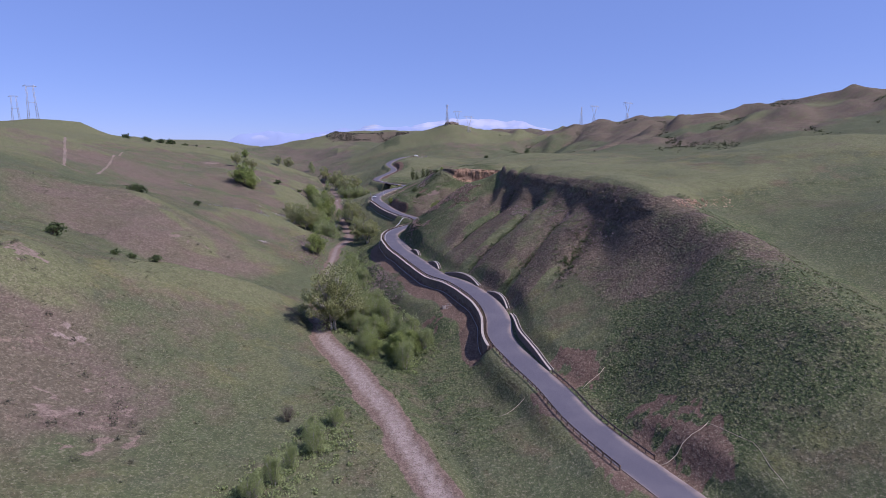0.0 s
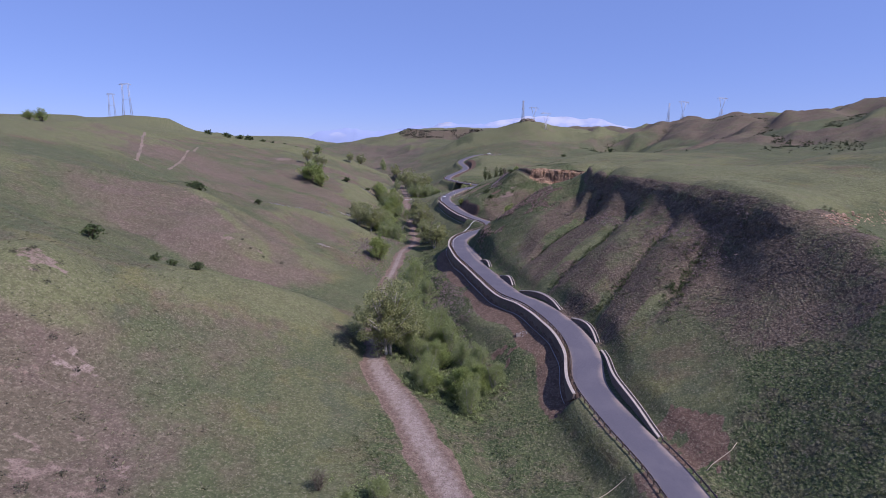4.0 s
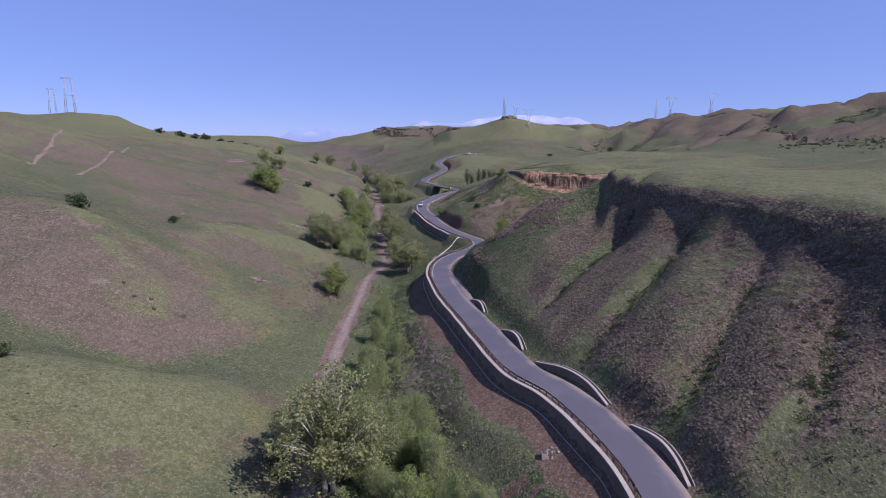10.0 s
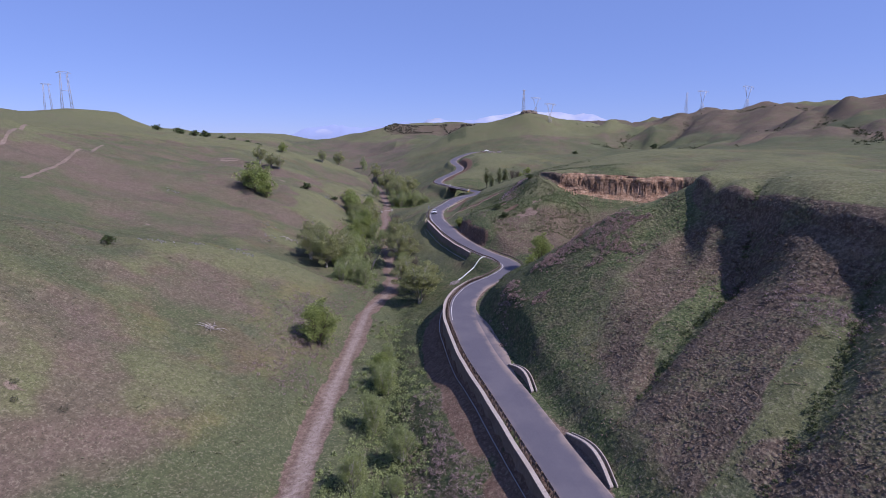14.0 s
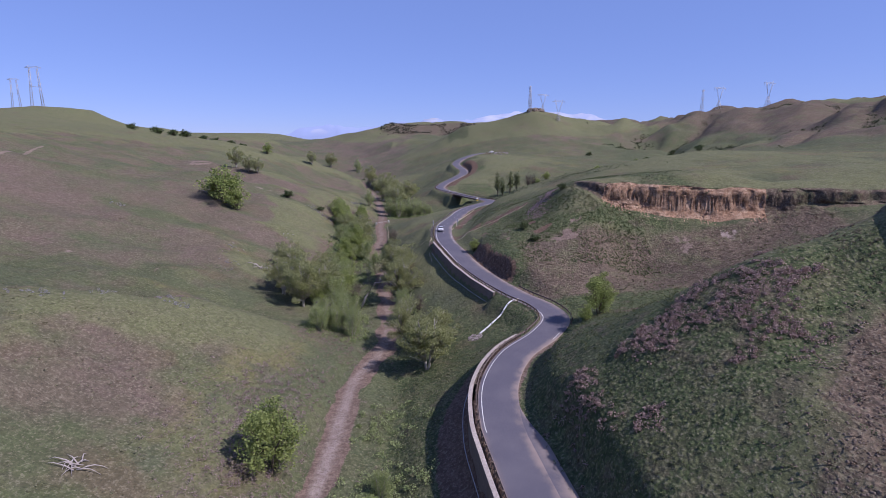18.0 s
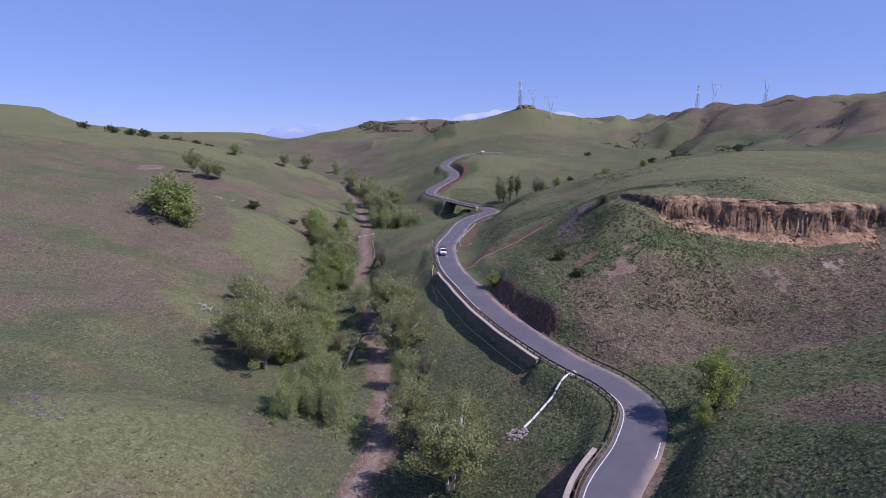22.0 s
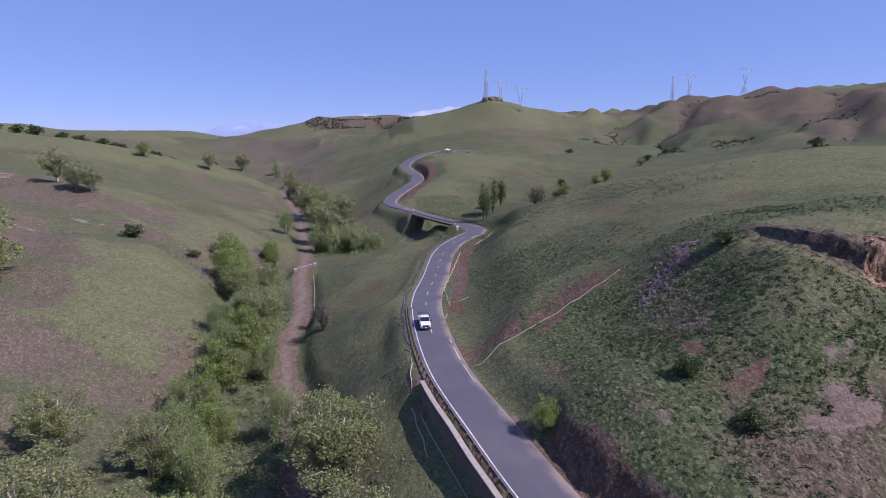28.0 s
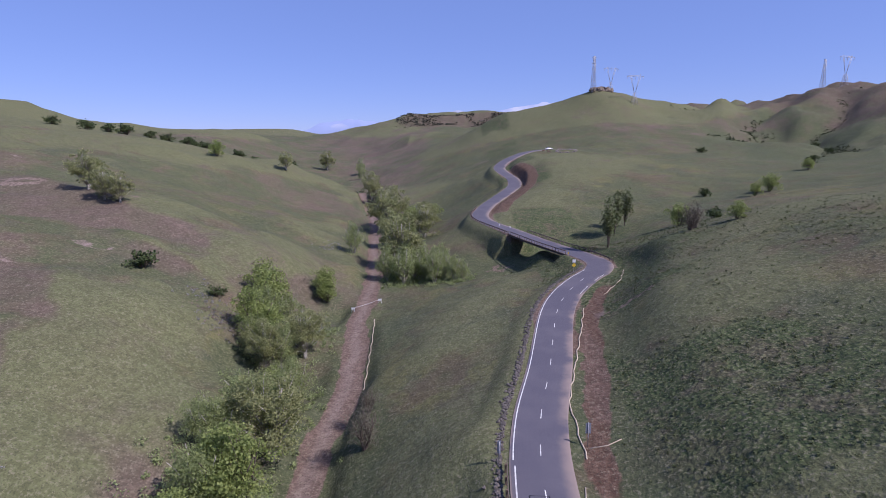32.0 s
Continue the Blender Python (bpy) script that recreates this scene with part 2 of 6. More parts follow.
TIMBER = plain("treated_timber_posts", (0.16, 0.115, 0.085), 0.9, size=0.15, vary=0.35, relief=0.004)
PALE = plain("pale_straw_wattle", (0.46, 0.38, 0.28), 0.95, size=0.12, vary=0.3, relief=0.01)

# ---- terrain functions ----
ROAD = [(54, -10, -12), (44, 20, -11.5), (38, 40, -10.7), (36, 55, -10), (33, 68, -9), (31, 81, -7.8), (32.5, 93, -5.5), (31, 104, -3.6),
        (26, 120, -2.4), (20, 131, -2.2), (16.5, 146, -2.1), (12.5, 166, -2), (9, 183, -1.9), (7, 198, -1.6), (6, 208, -1), (7, 219, 0),
        (11.5, 231, 0.5), (19, 241, 1), (23.5, 250, 1.7), (22, 258, 2.3), (17, 266, 2.9), (11, 279, 3.9), (6, 292, 5.4), (2.5, 306, 6.7),
        (-0.5, 323, 7.5), (-1, 344, 8), (0.5, 360, 8.2), (4.5, 377, 8.5)]
ROAD_FAR = [(9.5, 400, 9), (14, 413, 9.3), (20, 424, 9.7), (25.5, 432, 10), (27.5, 439, 10.2), (25.5, 447, 10.4), (18, 464, 10.6), (8, 490, 11),
            (1.5, 505, 11.6), (-0.5, 516, 12.6), (3, 531, 14.5), (10, 548, 16.8), (18, 568, 19.6), (19.5, 585, 22), (15.5, 602, 24.8),
            (14.5, 615, 26.8), (19, 630, 29.6), (27, 645, 32.3), (36, 660, 34.4), (48, 672, 35.6), (62, 680, 36.0)]
TRACK = [(22, -10, -15), (16, 8, -14.5), (8, 30, -14), (1, 56, -14), (-8, 82, -13.3), (-16, 101, -12.6), (-20, 125, -12.2), (-21.5, 147, -11.8),
         (-22.5, 175, -11.7), (-22.5, 216, -11.2), (-22, 242, -10.8), (-17.5, 265, -10), (-19.5, 296, -8.5), (-25, 335, -7.5), (-31, 365, -6),
         (-31.5, 400, -5), (-35, 430, -4), (-36, 452, -3), (-40, 490, -2), (-56, 592, 0), (-83, 707, 4)]
CREEK = [(14, 20, -17), (10, 62, -16.5), (2, 95, -15), (-6, 130, -14), (-10, 170, -12.7), (-11, 210, -12.2), (-12, 245, -11.5), (-42, 345, -8.5),
         (-44, 400, -7), (-46, 440, -5.5), (-24, 480, -4), (-35, 540, -3)]
BANK = [(24, 62, -15), (21, 84, -13), (20, 106, -9), (13, 130, -8.5), (4.5, 165, -8.8), (0, 200, -8), (1, 226, -7), (6.5, 256, -4.6), (5, 276, 0),
        (-6, 300, 1.5), (-1, 300, 3), (-9, 330, 5), (-8.5, 359, 7.5), (-15, 398, 3.2), (-8, 424, 4.5), (0, 448, 4), (10, 462, 2), (26, 476, 3), (-8, 490, 3)]
# the western slopes: near spurs and hollows
WEST = [
    (-51, 43, -3), (-51.5, 85, 2), (-77, 75, 16.5), (-100, 116, 20), (-88, 107, 20.5), (-61, 113, 9.5), (-40, 122, -0.5), (-50, 118, 4.5), (-125, 150, 31), (-80, 134, 7),
    (-55, 137, -3), (-67, 136, 1.5), (-105, 139, 16), (-40, 142, -6), (-113, 175, 28), (-87, 190, 17.5), (-65, 210, 7.5), (-68, 152, 9), (-42, 172, -2.5)]
# the western slopes: farther spurs and hollows
WEST += [
    (-35, 210, -4.5), (-58, 214, 4.5), (-140, 205, 32), (-113, 218, 24), (-98, 222, 18.5), (-86, 226, 15.5), (-74, 236, 11.5), (-62, 245, 9), (-48, 255, 2.5), (-125, 246, 16),
    (-95, 252, 8.5), (-72, 264, 2.5), (-57, 273, -4), (-84, 258, 6), (-100, 275, 8.5), (-114, 290, 10), (-81, 292, 4.6), (-61, 295, -2), (-73, 315, 2.7)]
# western ridges
WEST_FAR = [
    (-54, 367, 3), (-71, 374, 10), (-100, 381, 18), (-64, 406, 7.5), (-102, 440, 20), (-63, 450, 12), (-109, 470, 23), (-150, 330, 22), (-200, 250, 45), (-263, 331, 57.5),
    (-248, 345, 57.7), (-238, 362, 56.1), (-200, 120, 52), (-150, 20, 36), (-170, 430, 32), (-190, 540, 41), (-160, 600, 38), (-130, 680, 30), (-487, 795, 87)]
# ridges beyond the valley head on that side
WEST_FAR += [
    (-440, 850, 89), (-405, 850, 61), (-375, 870, 52), (-308, 900, 62), (-330, 760, 56), (-250, 700, 47), (-390, 450, 64), (-520, 600, 72), (-246, 959, 50), (-230, 1090, 40),
    (-450, 1200, 60), (-393, 1300, 62), (-330, 1290, 56), (-205, 1262, 66), (-240, 1500, 40), (-95, 1220, 88), (0, 1222, 87), (90, 1220, 87), (-95, 1165, 64), (0, 1168, 64), (90, 1165, 66), (-600, 300, 80), (-800, 1500, 85), (-1500, 800, 70)]
# the eastern side: slope under the dark cliff
EAST = [
    (60, 12, -6), (47, 49, -9.8), (72, 76, 11), (45.7, 112.5, 6.2), (56.5, 101, 9), (63, 121.5, 17.8), (66, 98, 11), (55, 139, 16), (43, 138, 9.6), (39, 160, 9.5),
    (54, 174, 16.5), (46, 194, 18.5), (57, 155, 18), (71, 106, 17), (37, 150, 7), (46.5, 128, 10.5), (33, 182, 12.5), (25, 205, 13), (37.5, 204, 21), (44, 207, 24.5), (30, 208, 16), (85, 120, 30),
    (80, 145, 31), (73, 168, 31.5), (70, 200, 32), (100, 136, 30), (82, 82, 24), (85, 69, 20), (83, 50, 15), (80, 30, 10.5)]
# the eastern side: terrace and the slope under the orange bluff
EAST += [
    (101, 84, 15), (106, 62, 10), (106, 38, 4), (130, 100, 21), (142, 62, 24), (38, 260, 3.7), (69, 285, 11.5), (55, 281, 6), (35, 287, 12.5), (43.4, 293.3, 17.7),
    (37, 296, 17.9), (35.5, 302, 20.5), (34, 312, 20.5), (37, 313, 23.5), (36.9, 327.8, 24.4), (26, 291.5, 12.3), (69.5, 285.5, 13), (20.5, 317, 13.5), (21, 289, 11.5), (15, 301, 12.8),
    (17.5, 282, 10), (98, 281, 17), (27, 358, 16), (41.5, 365, 21), (30.5, 384, 18.5), (55, 334, 29.3), (62, 312, 30)]
# the terrace and the side valley
EAST_FAR = [
    (195, 185, 47), (218, 165, 47), (185, 300, 33), (235, 335, 37), (285, 300, 41),
    (105, 310, 29.5), (125, 397, 39), (75, 345, 30), (71, 365, 30.5), (70, 430, 26.5), (44, 430, 20), (106, 450, 28), (111, 200, 31), (102, 240, 29), (160, 300, 34),
    (217, 250, 41), (150, 60, 32), (250, 150, 46), (300, 20, 50), (185, 608, 29), (60, 500, 14), (95, 530, 19), (45, 620, 34), (26, 540, 19), (32, 575, 26),
    (28, 600, 30), (235, 720, 36), (300, 560, 58), (345, 567, 77), (361, 850, 90), (320, 845, 83)]
# the conical hill and the eroded hills
EAST_FAR += [
    (270, 850, 66), (107, 797, 84), (123, 803, 84), (115, 789, 82.5), (114, 809, 83.5), (136, 776, 73), (138, 803, 81.5), (90, 806, 77.5), (60, 812, 71), (30, 816, 65),
    (165, 808, 76), (192, 814, 72), (100, 768, 66), (60, 766, 52), (165, 775, 62), (394, 746, 90), (430, 800, 94), (384, 723, 84), (350, 650, 62), (520, 810, 90),
    (470, 690, 84), (423, 560, 79), (478, 560, 103), (552, 560, 112), (431, 1300, 86), (361, 1300, 92)]
# floor of the upper valley
EDGES = [
    (-228, 1010, 30), (-290, 1290, 34), (-420, 1850, 30), (-700, 2600, 100), (-950, 2600, 104), (-520, 2600, 60),
    (-20, 592, 4), (-95, 600, 6), (-50, 707, 9), (-120, 715, 9), (-15, 525, 4), (-70, 530, 6), (-110, 820, 12), (-150, 950, 18), (60, 900, 52), (170, 700, 42),
    (-10, 800, 40), (-40, 1000, 55), (250, 950, 70), (-56, 1800, 108), (130, 1700, 112), (300, 1800, 100), (0, -80, -18)]
# rim of the land
EDGES += [
    (-70, -60, 0), (70, -60, 0), (170, -80, 35), (-170, -100, 40), (900, 300, 110), (1000, 1500, 110), (-2500, 3000, 60), (0, 3200, 40), (2500, 3000, 60), (-2500, -500, 60),
    (2500, -500, 60), (0, -600, -20), (3000, 1200, 90), (-3000, 1200, 70), (0, 4700, 30), (-2500, 4700, 40), (2500, 4700, 40)]
# top edge of each bluff: place, height of the top, height of the foot
CLIFFS = [[(190, 122, 34, 31), (150, 124, 31, 27), (128, 122, 29.2, 24), (112, 119, 28, 22), (99, 112, 27.6, 22.5), (91, 102, 27.5, 24), (83, 95, 28, 24.5), (77.5, 97, 28.4, 21), (75.5, 107, 29.2, 20.5), (73.5, 120, 29.8, 21),
           (71.5, 135, 30.1, 22), (68.5, 150, 30.3, 22.5), (63.5, 167, 30.6, 22.5), (59.5, 184, 31.2, 21.5), (57, 203, 32, 23), (64, 216, 31, 21), (84, 226, 30.5, 20), (120, 238, 31, 25)],
          [(150, 281, 30, 26), (120, 287, 29, 24), (103, 291.5, 28.7, 19.5), (91, 294.5, 28.7, 18.2), (75, 299.5, 29.3, 18.4), (62, 302.5, 29.7, 19.2), (52, 304.5, 30, 22.8), (47.5, 310, 30.2, 27.3), (46, 317, 29.8, 28.2), (46, 326, 29, 28)]]


# bare scrapes on the hillsides: place and half-widths
SCARS = [
    (-51, 43, 9, 7, 0.5), (-45, 36, 6, 5, 0.4), (-76, 75, 5, 5, 0.5), (-69, 153, 10, 2.6, 0.45), (-62, 154, 4, 2, 0.45), (-88, 290, 4, 2, 0.6), (-110, 470, 6, 3, 0.5), (-86, 396, 5, 2, 0.6),
    (43, 61, 7, 9, 0.1), (49, 30, 9, 14, 0.1), (40, 298, 3.5, 2.5, 0.5), (70, 287, 3, 6, 0.5), (84, 288, 2.5, 5, 0.5), (12, 327, 12, 5, 0.05), (22, 331, 10, 4.5, 0.05), (36, 291, 5, 3, 0.12)]
SCARS += [
    (115, 798, 9, 7, 0.5), (10, 385, 2.4, 24, 0.12), (24, 398, 6, 2, 0.4), (-20, 470, 4, 3, 0.5), (4, 470, 6, 4, 0.4), (34, 290, 5, 3, 0.4), (14, 104, 5, 7, 0.1),
    (-3, 318, 4, 8, 0.2), (-150, 470, 10, 6, 0.6), (37, 30, 3, 15, 0.15), (33, 50, 3, 10, 0.15), (-125, 240, 9, 3, 0.5), (-60, 60, 4, 3, 0.7)]
SCARS += [
    (11, 296, 2.6, 4.5, 0.05), (29, 297.5, 4, 2.5, 0.05), (27.5, 304, 2, 3, 0.05), (38, 295.5, 2.4, 1.5, 0.4), (13, 312, 2.2, 5, 0.1), (18.5, 295, 1.4, 1.4, 0.35),
    (-116, 292, 3.5, 2, 0.7), (-103, 302, 4, 1.8, 0.6), (-179, 506, 6, 4, 0.8), (-171, 538, 5, 4, 0.8), (-98, 426, 6, 2.6, 0.7), (-104, 405, 4, 2.4, 0.6)]


# dry brown stretches of the hills: place, half-widths, share
DRY = [(-215, 345, 42, 50, 0.9), (-72, 152, 22, 10, 0.35), (-60, 172, 16, 9, 0.4), (-105, 312, 24, 14, 0.45), (-80, 396, 18, 14, 0.25), (-48, 44, 16, 12, 0.7), (-80, 70, 14, 14, 0.6),
       (-120, 460, 30, 16, 0.5), (-28, 132, 8, 20, -0.8), (-30, 190, 10, 24, -0.8), (-66, 268, 18, 12, -0.8),
       (-144, 333, 24, 20, 0.15), (-97, 397, 14, 12, 0.35), (-77, 357, 12, 9, 0.6), (-60, 208, 14, 12, 0.6)]


def smooth(v, a, b):
    k = np.clip((v - a) / (b - a), 0, 1)
    return k * k * (3 - 2 * k)


def hash01(i, j, seed):
    n = (i.astype(np.int64) * 374761393 + j.astype(np.int64) * 668265263 + seed * 974634777) & 0x7FFFFFFF
    n = ((n ^ (n >> 13)) * 1274126177) & 0x7FFFFFFF
    return ((n ^ (n >> 16)) & 0xFFFF) / 65535.0


def value_noise(x, y, seed=0):
    i, j = np.floor(x), np.floor(y)
    u, v = x - i, y - j
    u, v = u * u * u * (u * (6 * u - 15) + 10), v * v * v * (v * (6 * v - 15) + 10)
    a, b, c, d = hash01(i, j, seed), hash01(i + 1, j, seed), hash01(i, j + 1, seed), hash01(i + 1, j + 1, seed)
    return (a * (1 - u) + b * u) * (1 - v) + (c * (1 - u) + d * u) * v - 0.5


def fbm(x, y, size, octaves=3, seed=0):
    out, gain, total = 0, 1.0, 0
    for k in range(octaves):
        out, total = out + gain * value_noise(x / size * 2**k + 17.3 * k, y / size * 2**k - 9.1 * k, seed + k), total + gain
        gain *= 0.5
    return 2 * out / total


def spline(points, step):
    """A curve through the points (Catmull-Rom), at even steps."""
    p = np.array(points, float)
    p = np.vstack([2 * p[0] - p[1], p, 2 * p[-1] - p[-2]])
    out = []
    for a, b, c, d in zip(p, p[1:], p[2:], p[3:]):
        t = np.linspace(0, 1, max(2, int(np.linalg.norm(c - b) / step * 3)), endpoint=False)[:, None]
        out.append(0.5 * (2 * b + (c - a) * t + (2 * a - 5 * b + 4 * c - d) * t**2 + (3 * b - a - 3 * c + d) * t**3))
    q = np.vstack(out + [p[-2:-1]])
    run = np.r_[0, np.cumsum(np.linalg.norm(np.diff(q[:, :2], axis=0), axis=1))]
    s = np.arange(0, run[-1], step)
    return np.stack([np.interp(s, run, q[:, k]) for k in range(q.shape[1])], -1)


def nearest(x, y, line):
    """For each place: the distance to the line (left negative, right positive), and the index of the nearest sample."""
    side, index = np.full(x.shape, 1e3), np.zeros(x.shape, int)
    ahead = np.gradient(line[:, :2], axis=0)
    ahead /= np.linalg.norm(ahead, axis=1)[:, None] + 1e-9
    lo, hi = line[:, :2].min(0) - 45, line[:, :2].max(0) + 45
    some = np.flatnonzero((x > lo[0]) & (x < hi[0]) & (y > lo[1]) & (y < hi[1]))
    for part_ in np.array_split(some, len(some) // 20000 + 1):
        dx, dy = x[part_, None] - line[None, :, 0], y[part_, None] - line[None, :, 1]
        k = np.argmin(dx * dx + dy * dy, 1)
        r = np.arange(len(part_))
        dx, dy = dx[r, k], dy[r, k]
        side[part_] = np.hypot(dx, dy) * np.where(dx * ahead[k, 1] - dy * ahead[k, 0] >= 0, 1, -1)
        index[part_] = k
    return side, index


ROAD_LINE = spline(ROAD + ROAD_FAR, 1.0)
TRACK_LINE = spline(TRACK, 2.0)
CREEK_LINE = spline(CREEK[:7], 2.0)
CLIFF_LINES = [spline(c, 1.0) for c in CLIFFS]
HALF = 3.15
CONTROL = np.array(ROAD[::2] + ROAD_FAR[::2] + TRACK + CREEK + BANK + WEST + WEST_FAR + EAST + EAST_FAR + EDGES, float)


def kernel(x, y):
    return np.sqrt((x[:, None] - CONTROL[None, :, 0]) ** 2 + (y[:, None] - CONTROL[None, :, 1]) ** 2 + 3.0**2)


for line_ in CLIFF_LINES:
    a_ = np.gradient(line_[:, :2], axis=0)
    a_ /= np.linalg.norm(a_, axis=1)[:, None]
    right_ = np.stack([a_[:, 1], -a_[:, 0]], -1)
    for side_, col_ in ((4.0, 2), (-4.0, 3)):
        CONTROL = np.vstack([CONTROL, np.c_[line_[:, :2] + side_ * right_, line_[:, col_]][3:-3:7]])
COEFF = np.linalg.solve(kernel(CONTROL[:, 0], CONTROL[:, 1]) - np.eye(len(CONTROL)) * 0.5, CONTROL[:, 2] - 30)


def wall_span(k):
    """1 along the stretches of the road that stand on a retaining wall on the creek's side."""
    yy = ROAD_LINE[k, 1]
    return np.where((yy > 77) & (yy < 238), 1.0, np.where((yy > 269) & (yy < 319), 1.0, 0.0))


def apron(k):
    """How far the paved strip widens on the hill's side below the bend."""
    yy = ROAD_LINE[k, 1]
    return 2.5 * smooth(yy, 170, 186) * (1 - smooth(yy, 200, 214))


def bridge_span(k):
    return (k > BRIDGE[0]) & (k < BRIDGE[1])


BRIDGE = (int(np.argmin(np.hypot(ROAD_LINE[:, 0] - 24, ROAD_LINE[:, 1] - 450))), int(np.argmin(np.hypot(ROAD_LINE[:, 0] - 11, ROAD_LINE[:, 1] - 482))))


def eroded(x, y):
    """The brown, gullied hills beyond the terrace."""
    return smooth(x + 0.35 * y, 340, 470) * smooth(x, 150, 240) * smooth(y, 300, 420) * (1 - smooth(y, 1500, 2000))


def slope_zone(x, y):
    return smooth(x, 20, 34) * (1 - smooth(x, 60, 74)) * smooth(y, 88, 104) * (1 - smooth(y, 212, 226))


def gullies(x, y):
    """1 in the bed of each gully of the slope under the dark cliff."""
    u = slant(x, y)
    cut = np.zeros(np.shape(x))
    for at_, wide_ in GULLIES:
        cut = np.maximum(cut, np.exp(-np.abs((u - at_) / wide_) ** 1.3))
    return cut * slope_zone(x, y)


GULLIES = ((45, 3.0), (66, 3.4), (95, 3.2), (122, 2.8))


def slant(x, y):
    """Runs across the gullies; they bend a little towards the road."""
    return y - x - 0.25 * np.clip(48 - x, 0, 40) + 4 * fbm(x, y, 34, 3, 55)


def bays(x, y):
    """1 where a gully heads into the cliff as a hollow, 0 on the ribs between."""
    u = slant(x, y)
    out = np.zeros(np.shape(x))
    for at_, wide_, much in ((47, 8, 0.25), (72, 8, 0.5), (98, 8, 1.0), (124, 7, 1.0), (138, 5, 0.8)):
        out = np.maximum(out, much * np.exp(-np.abs((u - at_) / wide_) ** 2.4))
    return out


def height(x, y):
    """The ground's height, and masks: bare soil of the track and the banks, cliff face."""
    x, y = np.asarray(x, float).ravel(), np.asarray(y, float).ravel()
    wx, wy, cliff = x.copy(), y.copy(), np.zeros(x.shape)
    for n, line in enumerate(CLIFF_LINES):
        s, k = nearest(x, y, line)
        reach = 5.0
        rough = 0.9 * fbm(x, y, 12, 2, 40 + n) + 2.0 * fbm(x, y, 27, 1, 44 + n)
        s = s + rough
        ends = np.minimum(smooth(k, 0, 12), 1 - smooth(k, len(line) - 12, len(line) - 1))
        if n == 0:
            hollow = bays(x, y)
            ends = ends * (0.25 + 0.75 * hollow)
        g = np.clip(s / reach, -1, 1)
        push = (np.sign(g) * np.abs(g) ** (0.30 if n else 0.5) - g) * reach * ends
        push[np.abs(s) > reach] = 0
        ahead = np.gradient(line[:, :2], axis=0)
        ahead /= np.linalg.norm(ahead, axis=1)[:, None]
        wx += push * ahead[k, 1]
        wy -= push * ahead[k, 0]
        cliff = np.maximum(cliff, (1 - smooth(np.abs(s + 0.3), 0.8, 2.6)) * ends * (1 if n else 0.6))
    h = np.empty(x.shape)
    for part_ in np.array_split(np.arange(len(x)), len(x) // 20000 + 1):
        h[part_] = kernel(wx[part_], wy[part_]) @ COEFF + 30
    far = smooth(np.hypot(x, y - 250), 250, 900)
    d_road, k = nearest(x, y, ROAD_LINE)
    d_track, kt = nearest(x, y, TRACK_LINE)
    d_creek, kc = nearest(x, y, CREEK_LINE)
    off = smooth(np.abs(d_road), 4, 22) * smooth(np.abs(d_track), 3, 20)
    h += off * (1.3 * fbm(x, y, 48, 3, 3) + 0.5 * fbm(x, y, 13, 2, 9)) + far * 13 * (0.2 - np.abs(fbm(x, y, 170, 4, 21))) + 5 * far * (np.abs(fbm(x + 0.5 * y, 0.6 * y, 75, 3, 31)) - 0.25) + eroded(x, y) * (19 * (np.abs(fbm(0.75 * x - 0.65 * y, 0.28 * (x + y), 58, 3, 33)) - 0.2) + 5 * (np.abs(fbm(0.75 * x - 0.65 * y, 0.3 * (x + y), 19, 2, 34)) - 0.2))
    # spurs and hollows of the western hills
    h += off * smooth(-x, 42, 80) * (1 - far) * 4.2 * (np.abs(fbm(x + 0.3 * y, y - 0.3 * x, 46, 3, 35)) - 0.22)
    # lesser spurs that run down to the track, side by side
    f = fbm(0.40 * x, y + 0.25 * x, 30, 3, 36)
    h += off * smooth(-x, 36, 62) * (1 - 0.9 * smooth(-x, 120, 160) * (1 - smooth(y, 400, 440))) * (1 - 0.5 * far) * smooth(y, 60, 120) * 5.0 * (0.16 - np.abs(f))
    # gullies that run slantwise down the slope under the dark cliff
    h -= gullies(x, y) * 1.7 - 0.3 * slope_zone(x, y)
    s0, _ = nearest(x, y, CLIFF_LINES[0])
    h -= 2.4 * bays(x, y) * np.exp(-np.abs((s0 + 6.5) / 5.0) ** 2.2) * (y > 88) * (y < 215)
    h += slope_zone(x, y) * (0.3 * fbm(x, y, 6, 2, 57) + 0.5 * fbm(y - x, 0.3 * (x + y), 9, 2, 59))
    h += 0.22 * fbm(x, y, 4, 2, 61) * smooth(np.abs(d_road), 4, 7) * (1 - far)
    # the shoulder where the dark cliff runs out above the road's bend
    h += 4.6 * np.exp(-((x - 53) / 7.5) ** 2 - ((y - 208) / 8) ** 2) + 1.2 * np.exp(-((x - 45) / 6) ** 2 - ((y - 197) / 5) ** 2)
    # the creek's cut
    h -= 0.7 * (1 - smooth(np.abs(d_creek), 1.0, 4.0)) * smooth(np.abs(d_track), 3, 6)
    # the dirt track, worn flat into the floor
    w = 1 - smooth(np.abs(d_track + 0.8 * fbm(x, y, 11, 2, 71)), 2.6, 6.0)
    h = h * (1 - w) + (TRACK_LINE[kt, 2] + 0.10 * fbm(x, y, 3, 2, 73) - 0.12 * (1 - smooth(np.abs(np.abs(d_track) - 0.9), 0.1, 0.5))) * w
    wide_ = 1.0 + 0.45 * (1 - smooth(y, 95, 120))
    soil = 1 - smooth(np.abs(d_track + 1.3 * fbm(x, y, 7, 2, 72)) / wide_, 1.9, 3.6)
    tone = np.full(x.shape, 0.28)
